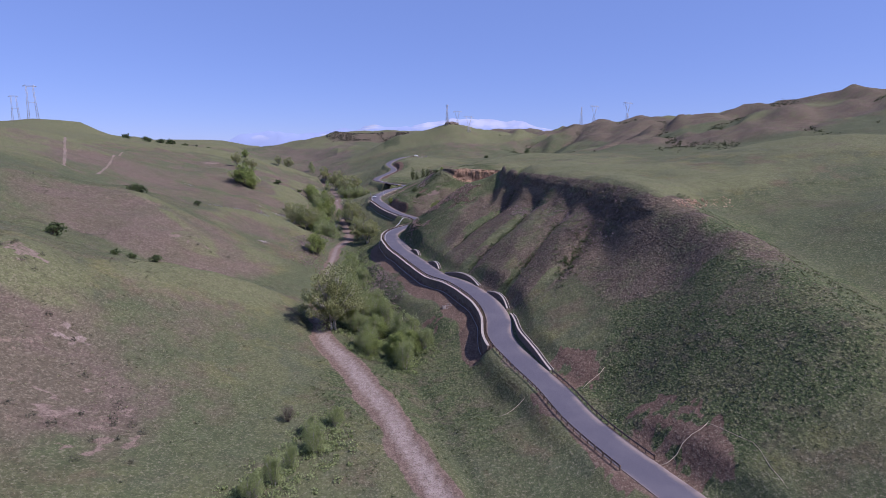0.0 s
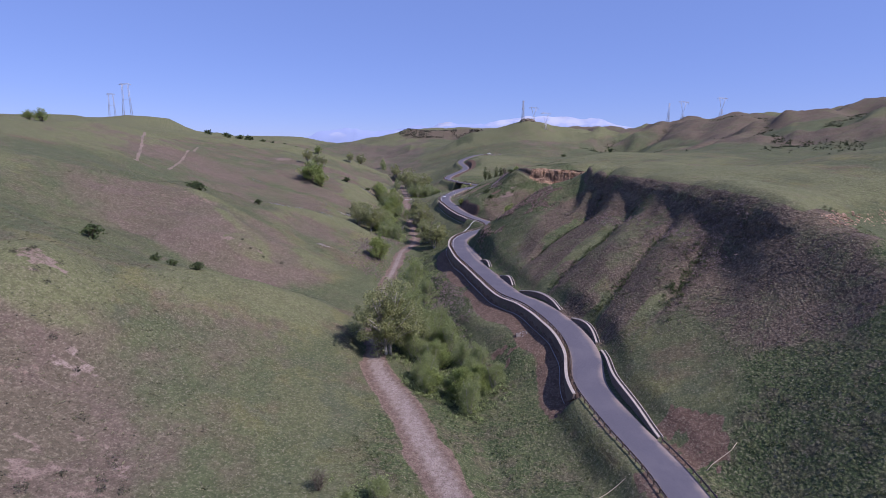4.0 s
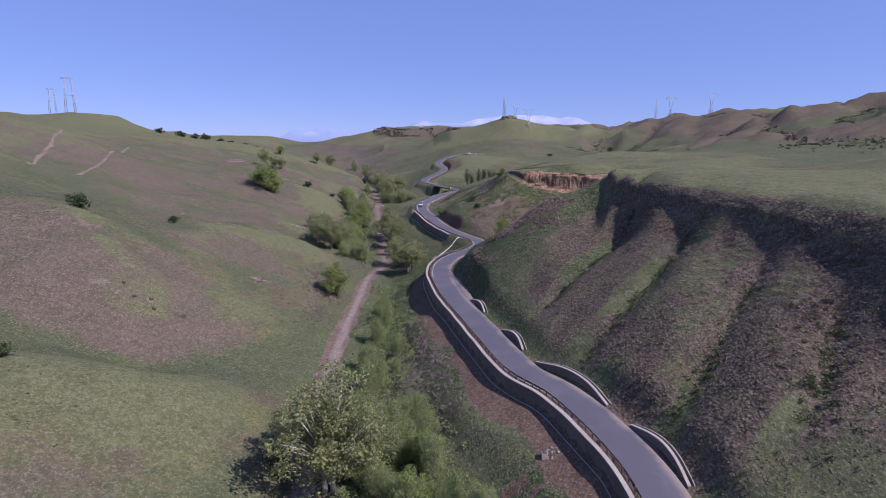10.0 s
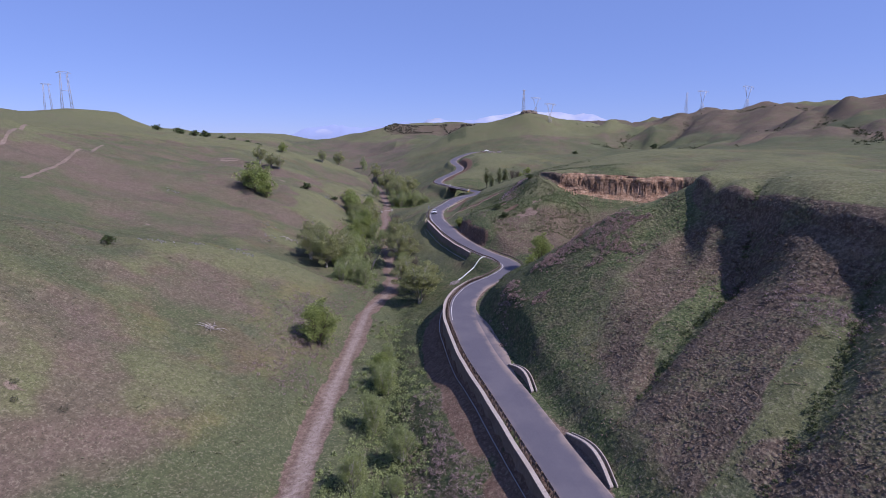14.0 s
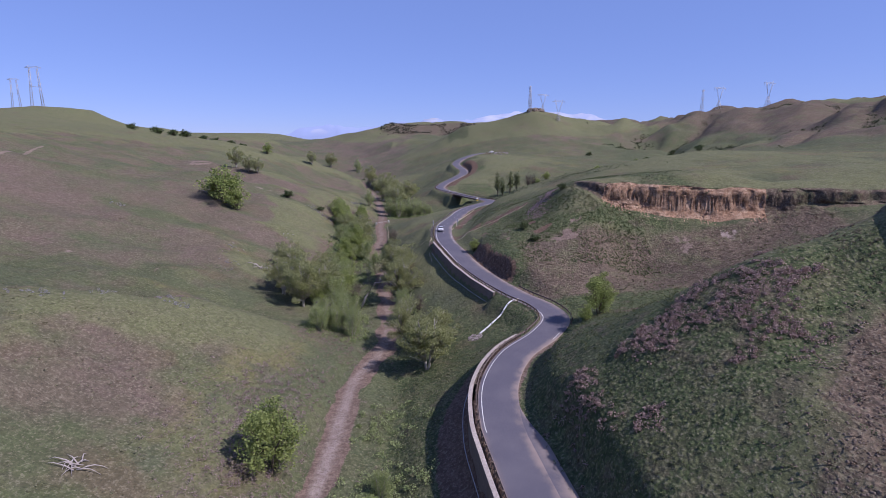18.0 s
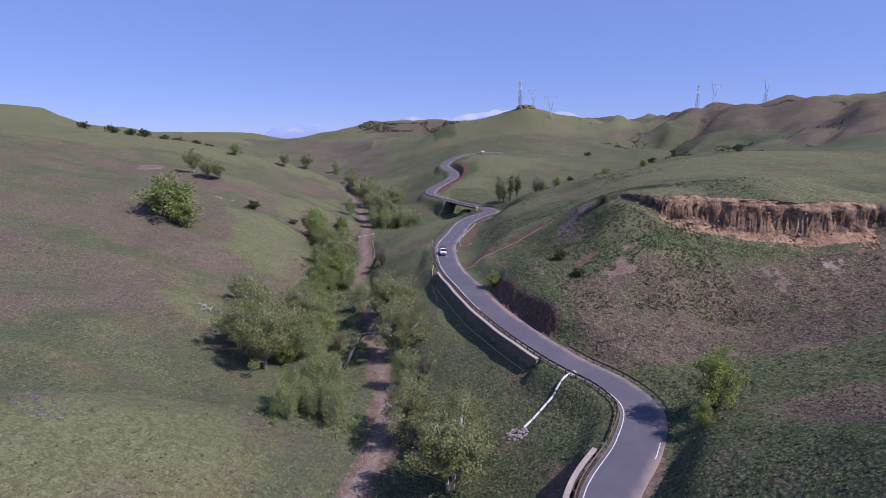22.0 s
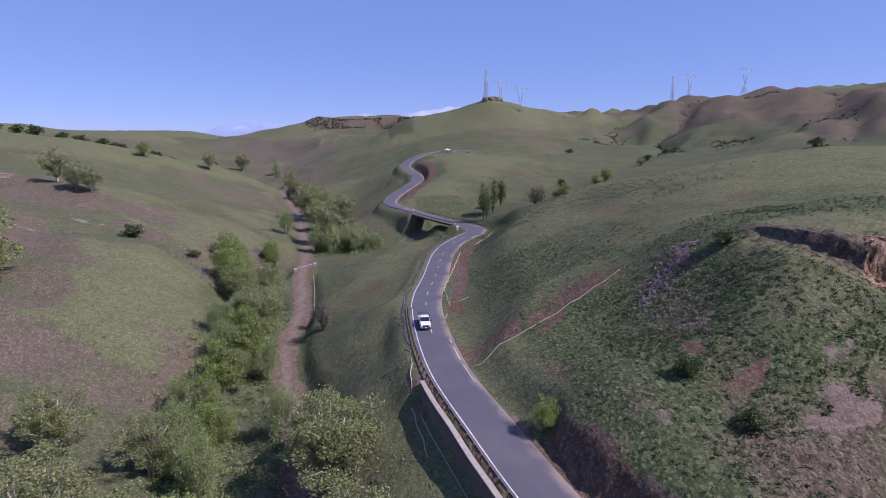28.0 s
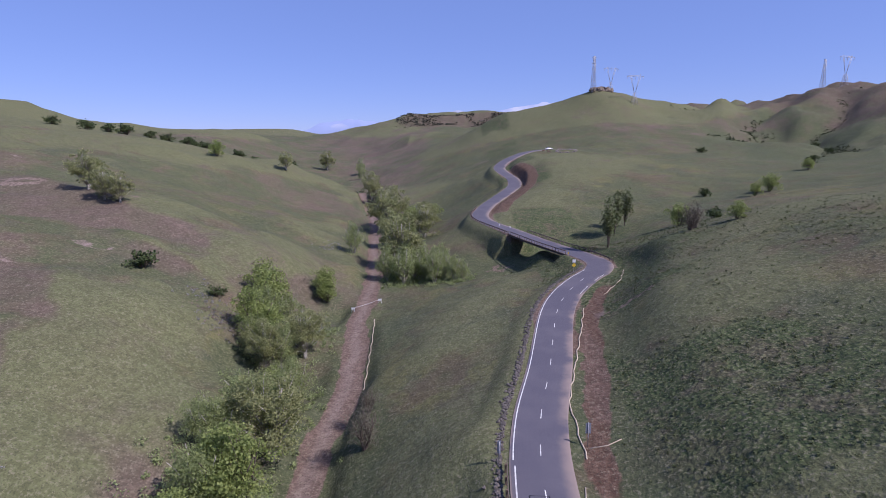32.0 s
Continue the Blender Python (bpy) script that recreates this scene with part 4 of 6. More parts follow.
# retaining walls under the road, on the creek's side
def creek_wall(y0, y1, label):
    k0, k1 = station(y0), station(y1)
    base = thing("retaining_wall", road_point(k0, -HALF - 1.5), label, "retaining wall", "walls below the road")
    k, out = k0, -(HALF + 1.5)
    while k < k1:
        e = min(k + 6, k1)
        ks = np.linspace(k, e - 0.02, 7)
        verts, faces = [], []
        for q in ks:
            taper = min(1.0, (q - k0) / 5 + 0.25, (k1 - q) / 5 + 0.25)
            a, b = road_point(q, out - 0.18), road_point(q, out + 0.22)
            low = min(z_at(a.x, a.y), z_at(*road_point(q, out - 1.2).xy)) - 0.6
            top = a.z + 0.02
            low = top - (top - low) * taper if taper < 1 else low
            c = road_point(q, out - 0.32)
            verts += [(c.x, c.y, low), (a.x, a.y, top), (b.x, b.y, top), (b.x, b.y, low)]
        for i in range(6):
            for j in range(4):
                faces.append((4 * i + j, 4 * i + (j + 1) % 4, 4 * i + 4 + (j + 1) % 4, 4 * i + 4 + j))
        faces += [(3, 2, 1, 0), (24, 25, 26, 27)]
        part("wall_panel", own(mesh_from("wall_panel", verts, faces, False), base), CONCRETE, base)
        k = e
    k = k0
    while k < k1:
        e = min(k + 6, k1)
        ks = np.linspace(k, e - 0.02, 7)
        prof = [(-0.34, 0.0), (-0.34, 0.17), (0.34, 0.19), (0.34, 0.0)]
        verts = [tuple(road_point(q, out + s, 0.03 + u + 0.06 * math.sin(q * 0.55))) for q in ks for s, u in prof]
        faces = [(4 * i + j, 4 * i + (j + 1) % 4, 4 * i + 4 + (j + 1) % 4, 4 * i + 4 + j) for i in range(6) for j in range(4)] + [(3, 2, 1, 0), (24, 25, 26, 27)]
        part("coping", own(mesh_from("coping", verts, faces, False), base), COPING, base, "pale uneven concrete coping")
        k = e
    pts = [tuple(road_point(q, out - 1.15)) for q in np.arange(k0 + 2, k1 - 2, 2.0)]
    pts = [(x, y, max(z_at(x, y) + 0.12, z - 3.4)) for x, y, z in pts]
    part("pipe", own(tube("pipe", pts, 0.07, 6), base), GALV, base, "thin grey pipe along the foot of the wall")
    return base


creek_wall(78, 238, "long brown concrete retaining wall with a pale wavy coping under the road")
creek_wall(269, 320, "curved brown concrete retaining wall with a pale coping under the road")


# low walls that hold the hillside back, each a shallow bay in the cut
def bay_wall(y0, y1, tall, bulge, label):
    ka, kb = sorted((station(y0), station(y1)))
    base = thing("bay_wall", road_point(ka, HALF + 0.7), label, "retaining wall", "bay walls beside the road")
    ks = np.linspace(ka, kb, max(8, int((kb - ka) * 1.2)))
    w, c = [], []
    for q in ks:
        f = (q - ka) / (kb - ka)
        arch = math.sin(math.pi * min(1, max(0, f))) ** 1.1
        side = HALF + 0.5 + 0.55 * bulge * arch
        top = 0.2 + 0.62 * tall * arch
        w.append((side, top))
    verts, faces = [], []
    for q, (s, t) in zip(ks, w):
        verts += [tuple(road_point(q, s, -0.35)), tuple(road_point(q, s + 0.06, t)), tuple(road_point(q, s + 0.36, t)), tuple(road_point(q, s + 0.36, -0.35))]
    n = len(ks)
    faces = [(4 * i + j, 4 * i + (j + 1) % 4, 4 * i + 4 + (j + 1) % 4, 4 * i + 4 + j) for i in range(n - 1) for j in range(4)] + [(3, 2, 1, 0), (4 * n - 4, 4 * n - 3, 4 * n - 2, 4 * n - 1)]
    part("wall_face", own(mesh_from("wall_face", verts, faces, False), base), CONCRETE, base)
    verts = []
    for q, (s, t) in zip(ks, w):
        verts += [tuple(road_point(q, s - 0.04, t)), tuple(road_point(q, s - 0.02, t + 0.16)), tuple(road_point(q, s + 0.46, t + 0.16)), tuple(road_point(q, s + 0.46, t))]
    part("coping", own(mesh_from("coping", verts, faces, False), base), COPING, base, "pale concrete coping")
    verts = []
    for q, (s, t) in zip(ks, w):
        verts += [tuple(road_point(q, s + 0.9, t - 0.7)), tuple(road_point(q, s + 0.95, t + 0.12)), tuple(road_point(q, s + 1.1, t + 0.12)), tuple(road_point(q, s + 1.15, t - 0.7))]
    part("gutter", own(mesh_from("gutter", verts, faces, False), base), COPING, base, "thin concrete gutter behind the wall")
    return base


bay_wall(62, 94, 2.6, 1.5, "long curved brown retaining wall holding the slope beside the road")
bay_wall(97, 109, 1.7, 1.3, "short curved retaining wall with a pale coping below the slope")
bay_wall(115, 133, 2.1, 1.6, "curved brown retaining wall with a pale coping below the slope")
bay_wall(140, 153, 1.9, 1.3, "short curved brown retaining wall with a pale coping")
bay_wall(166, 178, 1.6, 1.2, "small curved brown retaining wall beside the road")


# guard rails
POST = box_mesh("post", (0.16, 0.2, 1.05), (0, 0, 0.32), 0.012)
POST.materials.append(TIMBER)


def guard_rail(k0, k1, side, label, space=2.0):
    base = thing("guard_rail", road_point(k0, side), label, "guard rail", "guard rails")
    inv = base.matrix_basis.inverted()
    out = 1 if side > 0 else -1
    k = k0
    while k <= k1:
        p = road_point(k, side + 0.16 * out)
        i = min(int(k), len(AHEAD) - 1)
        ob = new("post", POST)
        ob.parent = base
        ob.matrix_basis = inv @ pose(*p, 0, 0, math.degrees(math.atan2(AHEAD[i][1], AHEAD[i][0])))
        k += space
    prof = [(0.02, 0.44), (-0.05, 0.50), (0.02, 0.57), (0.02, 0.63), (-0.05, 0.70), (0.02, 0.78), (0.05, 0.78), (0.0, 0.70), (0.05, 0.62), (0.05, 0.58), (0.0, 0.50), (0.05, 0.44)]
    k = k0
    while k < k1 - 0.5:
        e = min(k + 4 * space, k1)
        me = strip("rail_beam", k, e, [(side + s * out, u) for s, u in prof], (e - k) / 4, True)
        part("rail_beam", own(me, base), RUST, base)
        k = e
    return base


guard_rail(station(28), station(240), -HALF - 0.45, "weathered brown steel guard rail on timber posts above the creek")
guard_rail(station(240) + 1, station(352), -HALF - 0.45, "weathered steel guard rail on posts along the outer bend")
guard_rail(station(28), station(61), HALF + 0.5, "weathered steel guard rail on posts beside the lower slope")
guard_rail(station(247), station(270), HALF + 0.5, "short weathered steel guard rail on posts round the bend")
guard_rail(BRIDGE[1] + 1, BRIDGE[1] + 48, -HALF - 0.4, "steel guard rail on posts past the bridge")
guard_rail(BRIDGE[0] - 12, BRIDGE[0] - 1, HALF + 0.4, "steel guard rail on posts before the bridge")


# the bridge: a steel panel bridge with open sides
def build_bridge():
    k0, k1 = BRIDGE
    b = thing("bridge", road_point(k0, 0), "dark steel panel bridge carrying the road over a gully", "bridge")
    part("deck", own(strip("deck", k0 - 1, k1 + 1, [(-HALF - 0.35, -0.5), (-HALF - 0.35, -0.05), (HALF + 0.35, -0.05), (HALF + 0.35, -0.5)], 1.0, True), b), RUST, b)
    for side in (-HALF - 0.45, HALF + 0.45):
        for u in (-0.55, 0.95):
            part("chord", own(tube("chord", [road_point(k, side, u) for k in range(k0, k1 + 1, 3)], 0.13, 4), b), RUST, b)
        n = int((k1 - k0) / 1.6)
        for i in range(n + 1):
            k = k0 + (k1 - k0) * i / n
            part("upright", own(tube("upright", [road_point(k, side, -0.55), road_point(k, side, 0.95)], 0.10, 4), b), RUST, b)
    for k in (k0 - 0.5, k1 + 0.5):
        a, c = road_point(k, -HALF - 0.9, -4.5), road_point(k, HALF + 0.9, -0.55)
        me = strip("abutment", k - 0.6, k + 0.6, [(-HALF - 0.9, -4.5), (-HALF - 0.9, -0.52), (HALF + 0.9, -0.52), (HALF + 0.9, -4.5)], 1.2, True)
        part("abutment", own(me, b), CONCRETE, b)
    return b


build_bridge()
SIGN_YELLOW = plain("faded_yellow_sign_sheet", (0.62, 0.42, 0.04), 0.5, size=0.3, vary=0.1)
SIGN_WHITE = plain("white_sign_sheet", (0.72, 0.72, 0.72), 0.5, size=0.3, vary=0.08)
SIGN_BACK = plain("grey_sign_back", (0.30, 0.32, 0.38), 0.5, 0.4, size=0.3, vary=0.12)


def sign_post(at_, turn, panels, label, tall=2.6):
    s = thing("road_sign", at_, label, "road sign", "", turn)
    part("post", tube("post", [(0, 0, -0.3), (0, 0, tall)], 0.05, 6), GALV, s)
    for kind, z, size, mat in panels:
        if kind == "diamond":
            me = box_mesh("panel", (size, 0.03, size), (0, 0, 0), 0.006)
            me.transform(pose(0, -0.07, z, 0, 45, 0))
        else:
            me = box_mesh("panel", (size[0], 0.03, size[1]), (0, -0.07, z), 0.006)
        part("panel", me, mat, s)
    return s


def on_ground(x, y):
    return (x, y, z_at(x, y))


sign_post(on_ground(19.2, 430.5), 0, [("diamond", 1.9, 0.75, SIGN_YELLOW), ("plate", 2.95, (0.8, 0.75), SIGN_WHITE)], "yellow diamond warning sign under a white plate beside the bridge", 3.3)
sign_post(on_ground(5.2, 355.7), 180, [("plate", 2.2, (0.6, 1.3), SIGN_BACK), ("plate", 2.2, (0.12, 1.4), GALV)], "grey-backed road sign on a post beside the dirt verge", 2.9)
sign_post(on_ground(-5.0, 352.3), 180, [("plate", 2.0, (0.35, 1.5), SIGN_BACK)], "narrow grey-backed road sign on a post by the guard rail", 2.7)
for x, y in ((26.5, 452.5), (9.0, 489.5), (21.0, 446.5), (5.6, 494.0)):
    sign_post(on_ground(x, y), 0, [("plate", 1.0, (0.3, 0.6), SIGN_YELLOW if x > 20 else SIGN_WHITE)], "small object marker on a short post at the bridge end", 1.3)


# straw wattles and pipes laid over the slopes
def wattle(points, label, radius=0.055, mat=None, name="straw_wattle"):
    pts = []
    for (xa, ya), (xb, yb) in zip(points, points[1:]):
        n = max(2, int(math.hypot(xb - xa, yb - ya) / 1.5))
        for i in range(n):
            x, y = xa + (xb - xa) * i / n, ya + (yb - ya) * i / n
            pts.append((x + 0.15 * math.sin(i * 1.7), y + 0.15 * math.cos(i * 2.3), z_at(x, y) + radius * 0.8))
    base = thing(name, pts[0], label, "wattle", "straw wattles on the slopes")
    part("roll", own(tube("roll", pts, radius, 6), base), mat or PALE, base)
    return base


wattle([(3.2, 322.8), (16, 326.5), (31.5, 330.5)], "long pale straw wattle laid up the bare slope above the road")
wattle([(48.2, 57), (40.8, 54)], "short pale straw wattle on bare soil beside the road")
wattle([(54, 29), (43.4, 27)], "pale straw wattle on bare soil beside the road")
wattle([(54, 29), (57, 22), (56, 12)], "thin straw wattle edging a bare patch", 0.035)
wattle([(31.8, 55), (22.3, 53)], "pale straw wattle down the bank below the road")
wattle([(-5.6, 327.7), (-11.7, 329.5)], "pale straw wattle down the bank below the guard rail")
wattle([(-5.6, 327.7), (-6.4, 318), (-5.0, 306)], "pale straw wattle along the top of the bank", 0.09)
wattle([(4.5, 353), (5.2, 366), (8.6, 378), (12.5, 392), (16, 405)], "pale straw wattle along the edge of the road verge", 0.10)
wattle([(5.3, 355), (11, 356.5)], "thin pale wattle up the bare verge", 0.06)
wattle([(1.5, 340), (3.5, 350)], "pale straw wattle along the road edge", 0.07)
wattle([(21.5, 411), (27.5, 420), (32, 432)], "pale straw wattle round the outside of the bend", 0.08)
wattle([(-27.5, 395), (-29.5, 418), (-31.5, 436)], "thin straw wattle edging the dirt track", 0.10)


# pipe that drains the bend, with its heap of stones
def build_flume():
    f = thing("drain_pipe", (15.6, 261.2, 2.6), "white corrugated drain pipe running down the grassy bank", "drain pipe")
    pts = [Vector((15.8, 261.4, 2.3)).lerp(Vector((6.6, 256.0, -4.4)), t) for t in np.linspace(0, 1, 41)]
    pts = [(p.x, p.y, max(p.z, z_at(p.x, p.y) + 0.25)) for p in pts]
    part("pipe", own(tube("pipe", pts, [0.20 if i % 2 else 0.17 for i in range(41)], 8), f), SIGN_WHITE, f)
    part("inlet", own(tube("inlet", [(15.2, 261.0, 2.6), (16.6, 261.9, 2.7)], [0.30, 0.5], 8), f), COPING, f)
    for i in range(6):
        p = pts[3 + 6 * i]
        part("strap", own(tube("strap", [(p[0] - 0.08, p[1] - 0.05, p[2]), (p[0] + 0.08, p[1] + 0.05, p[2])], 0.23, 8), f), RUST, f)
    return f


build_flume()
STONE = plain("broken_grey_pink_stone", (0.30, 0.255, 0.24), 0.95, size=0.2, vary=0.35, relief=0.02)
rng = random.Random(4)
STONES = []
for i in range(4):
    bm = bmesh.new()
    bmesh.ops.create_icosphere(bm, subdivisions=1, radius=1.0)
    for v in bm.verts:
        v.co *= rng.uniform(0.7, 1.15)
        v.co.z *= 0.7
    me = bpy.data.meshes.new("stone")
    bm.to_mesh(me)
    bm.free()
    me.materials.append(STONE)
    STONES.append(me)


def heap(x, y, spread, count, size, label):
    base = thing("stone_heap", on_ground(x, y), label, "stone heap")
    inv = base.matrix_basis.inverted()
    for i in range(count):
        a, r = rng.uniform(0, 6.28), spread * math.sqrt(rng.random())
        px, py = x + r * math.cos(a), y + r * math.sin(a) * 0.8
        s = rng.uniform(0.5, 1.3) * size
        ob = new("stone", STONES[i % 4])
        ob.parent = base
        ob.matrix_basis = inv @ pose(px, py, z_at(px, py) + s * 0.25, rng.uniform(-30, 30), rng.uniform(-30, 30), rng.uniform(0, 360)) @ Matrix.Diagonal((s, s, s, 1))
    return base


heap(5.4, 255.2, 1.7, 70, 0.28, "heap of broken grey stones under the drain pipe")
heap(20.5, 109.5, 1.4, 26, 0.22, "small heap of pale stones below the retaining wall")
box = thing("drain_box", on_ground(19.4, 109.2), "small pale concrete drain box below the retaining wall", "drain box")
part("body", box_mesh("body", (0.9, 0.9, 1.0), (0, 0, 0.3), 0.03), COPING, box)
part("grate", box_mesh("grate", (0.7, 0.7, 0.04), (0, 0, 0.83), 0.005), RUST, box)


# barrier across the dirt track
def build_barrier():
    a, c = on_ground(-38.2, 440.5), on_ground(-31.8, 447.6)
    b = thing("barrier", a, "white pole barrier between two white stands across the dirt track", "barrier")
    for x, y, z in (a, c):
        for dx in (-0.3, 0.3):
            part("leg", own(tube("leg", [(x + dx * 1.3, y, z - 0.1), (x + dx * 0.6, y, z + 1.2)], 0.07, 5), b), SIGN_WHITE, b)
        part("panel", own(box_mesh("panel", (0.9, 0.12, 0.5), (x, y, z + 1.0), 0.02), b), SIGN_WHITE, b)
    part("pole", own(tube("pole", [(a[0], a[1], a[2] + 1.05), (0.5 * (a[0] + c[0]), 0.5 * (a[1] + c[1]), 0.5 * (a[2] + c[2]) + 0.95), (c[0], c[1], c[2] + 1.05)], 0.035, 6), b), SIGN_WHITE, b)


build_barrier()

# ---- vehicles ----
CAR_WHITE = plain("white_car_paint", (0.72, 0.72, 0.74), 0.3, size=2.0, vary=0.04, spec=0.5)
GLASS = plain("dark_car_glass", (0.02, 0.022, 0.026), 0.1, size=2.0, vary=0.1, spec=0.6)
TYRE = plain("black_rubber", (0.02, 0.02, 0.02), 0.85, size=0.2, vary=0.2)
TRIM = plain("dark_trim", (0.03, 0.03, 0.033), 0.6, size=0.4, vary=0.2)
CHROME = plain("worn_chrome", (0.55, 0.55, 0.56), 0.25, 1.0, size=0.5, vary=0.1)
LAMP = plain("clear_headlamp", (0.6, 0.6, 0.62), 0.15, size=0.4, vary=0.1, spec=0.6)
RED = plain("red_lamp", (0.35, 0.02, 0.02), 0.3, size=0.4, vary=0.1)


def loft(name, sections):
    """Closed body from cross-sections: (x, [(y, z), ...]) with equal counts."""
    bm = bmesh.new()
    rings = [[bm.verts.new((x, y, z)) for y, z in ring] for x, ring in sections]
    n = len(rings[0])
    for a, b in zip(rings, rings[1:]):
        for i in range(n):
            bm.faces.new((a[i], a[(i + 1) % n], b[(i + 1) % n], b[i]))
    bm.faces.new(rings[0][::-1])
    bm.faces.new(rings[-1])
    bmesh.ops.recalc_face_normals(bm, faces=bm.faces[:])
    bmesh.ops.bevel(bm, geom=bm.edges[:], offset=0.025, segments=2, affect="EDGES")
    me = bpy.data.meshes.new(name)
    bm.to_mesh(me)
    bm.free()
    return me


def ring(half, low, high, inset=0.0):
    return [(-half, low), (half, low), (half, high - 0.18), (half - inset, high), (-half + inset, high), (-half, high - 0.18)]


def wheel(parent, x, y, r=0.40):
    side = 1 if y > 0 else -1
    w = part("wheel", tube("wheel", [(x, y - 0.13, r), (x, y - 0.11, r), (x, y + 0.11, r), (x, y + 0.13, r)], [r * 0.9, r, r, r * 0.9], 16), TYRE, parent)
    part("rim", tube("rim", [(x, y + side * 0.12, r), (x, y + side * 0.145, r)], [r * 0.6, r * 0.55], 12), CHROME, w)


def pickup(at_, turn, label):
    c = thing("pickup_truck", at_, label, "pickup truck", "", turn)
    part("hood", loft("hood", [(1.15, ring(0.97, 0.5, 1.18, 0.1)), (1.3, ring(0.98, 0.45, 1.16, 0.1)), (2.5, ring(0.96, 0.45, 1.08, 0.12)), (2.72, ring(0.90, 0.5, 1.0, 0.12))]), CAR_WHITE, c)
    part("cab", loft("cab", [(-0.75, ring(0.97, 0.45, 1.2, 0.05)), (-0.7, ring(0.97, 0.45, 1.24, 0.05)), (1.15, ring(0.97, 0.45, 1.22, 0.05)), (1.2, ring(0.97, 0.45, 1.18, 0.05))]), CAR_WHITE, c)
    part("roof", loft("roof", [(-0.62, ring(0.80, 1.2, 1.80, 0.12)), (-0.5, ring(0.80, 1.2, 1.86, 0.12)), (0.42, ring(0.80, 1.2, 1.86, 0.12)), (0.5, ring(0.80, 1.2, 1.83, 0.12))]), CAR_WHITE, c)
    part("windscreen", loft("windscreen", [(0.50, ring(0.80, 1.2, 1.80, 0.1)), (0.75, ring(0.82, 1.19, 1.60, 0.1)), (1.12, ring(0.86, 1.16, 1.28, 0.1))]), GLASS, c)
    for s in (-1, 1):
        part("side_window", box_mesh("side_window", (0.95, 0.02, 0.40), (0.0, s * 0.812, 1.50), 0.005), GLASS, c)
        part("mirror", box_mesh("mirror", (0.12, 0.24, 0.2), (0.95, s * 1.1, 1.30), 0.03), TRIM, c)
        part("headlamp", box_mesh("headlamp", (0.06, 0.30, 0.2), (2.71, s * 0.72, 0.86), 0.02), LAMP, c)
        part("tail_lamp", box_mesh("tail_lamp", (0.05, 0.12, 0.36), (-2.78, s * 0.9, 0.95), 0.02), RED, c)
        part("bed_side", box_mesh("bed_side", (2.0, 0.12, 0.72), (-1.78, s * 0.91, 0.85), 0.03), CAR_WHITE, c)
        for x in (1.85, -1.75):
            wheel(c, x, s * 0.84)
    part("rear_window", box_mesh("rear_window", (0.02, 1.3, 0.36), (-0.64, 0, 1.52), 0.005), GLASS, c)
    part("bed_floor", box_mesh("bed_floor", (2.0, 1.76, 0.1), (-1.78, 0, 0.62), 0.02), TRIM, c)
    part("tailgate", box_mesh("tailgate", (0.08, 1.78, 0.62), (-2.77, 0, 0.9), 0.02), CAR_WHITE, c)
    part("grille", box_mesh("grille", (0.06, 1.05, 0.30), (2.73, 0, 0.84), 0.02), TRIM, c)
    part("front_bumper", box_mesh("front_bumper", (0.16, 1.9, 0.24), (2.76, 0, 0.55), 0.05), CHROME, c)
    part("rear_bumper", box_mesh("rear_bumper", (0.16, 1.85, 0.2), (-2.86, 0, 0.52), 0.04), CHROME, c)
    part("plate", box_mesh("plate", (0.02, 0.32, 0.14), (2.85, 0, 0.56), 0.004), SIGN_WHITE, c)
    rack = part("rack", tubes("rack", [([(x, s * 0.9, 1.2), (x, s * 0.9, 1.98)], 0.03) for x in (-0.85, -2.7) for s in (-1, 1)]
                              + [([(-2.75, s * 0.9, 1.98), (-0.8, s * 0.9, 1.98)], 0.03) for s in (-1, 1)]), TRIM, c, "dark steel rack over the bed")
    for x in (-0.85, -1.8, -2.7):
        part("crossbar", tube("crossbar", [(x, -0.9, 1.98), (x, 0.9, 1.98)], 0.03, 5), TRIM, rack)
    return c


kp = station(341.5)
pp = road_point(kp, -0.9, 0.05)
pickup(pp, math.degrees(math.atan2(-AHEAD[kp][1], -AHEAD[kp][0])), "white pickup truck with a dark rack, driving on the road")


def parked_car(at_, turn):
    c = thing("parked_car", at_, "white car parked on the turnout beside the road", "car", "", turn)
    part("body", loft("body", [(-2.2, ring(0.8, 0.4, 0.85, 0.1)), (-2.0, ring(0.88, 0.3, 0.95, 0.1)), (1.9, ring(0.88, 0.3, 0.9, 0.1)), (2.2, ring(0.8, 0.4, 0.75, 0.1))]), CAR_WHITE, c)
    part("cabin", loft("cabin", [(-1.5, ring(0.72, 0.9, 1.2, 0.1)), (-0.9, ring(0.72, 0.9, 1.42, 0.12)), (0.4, ring(0.72, 0.9, 1.42, 0.12)), (1.1, ring(0.76, 0.88, 1.1, 0.1))]), GLASS, c)
    part("roof", loft("roof", [(-0.95, ring(0.66, 1.40, 1.62, 0.06)), (0.45, ring(0.66, 1.40, 1.62, 0.06))]), CAR_WHITE, c)
    for x in (-1.35, 1.35):
        for s in (-1, 1):
            wheel(c, x, s * 0.80, 0.33)


parked_car((52.0, 671.5, z_at(52.0, 671.5) + 0.2), 15)

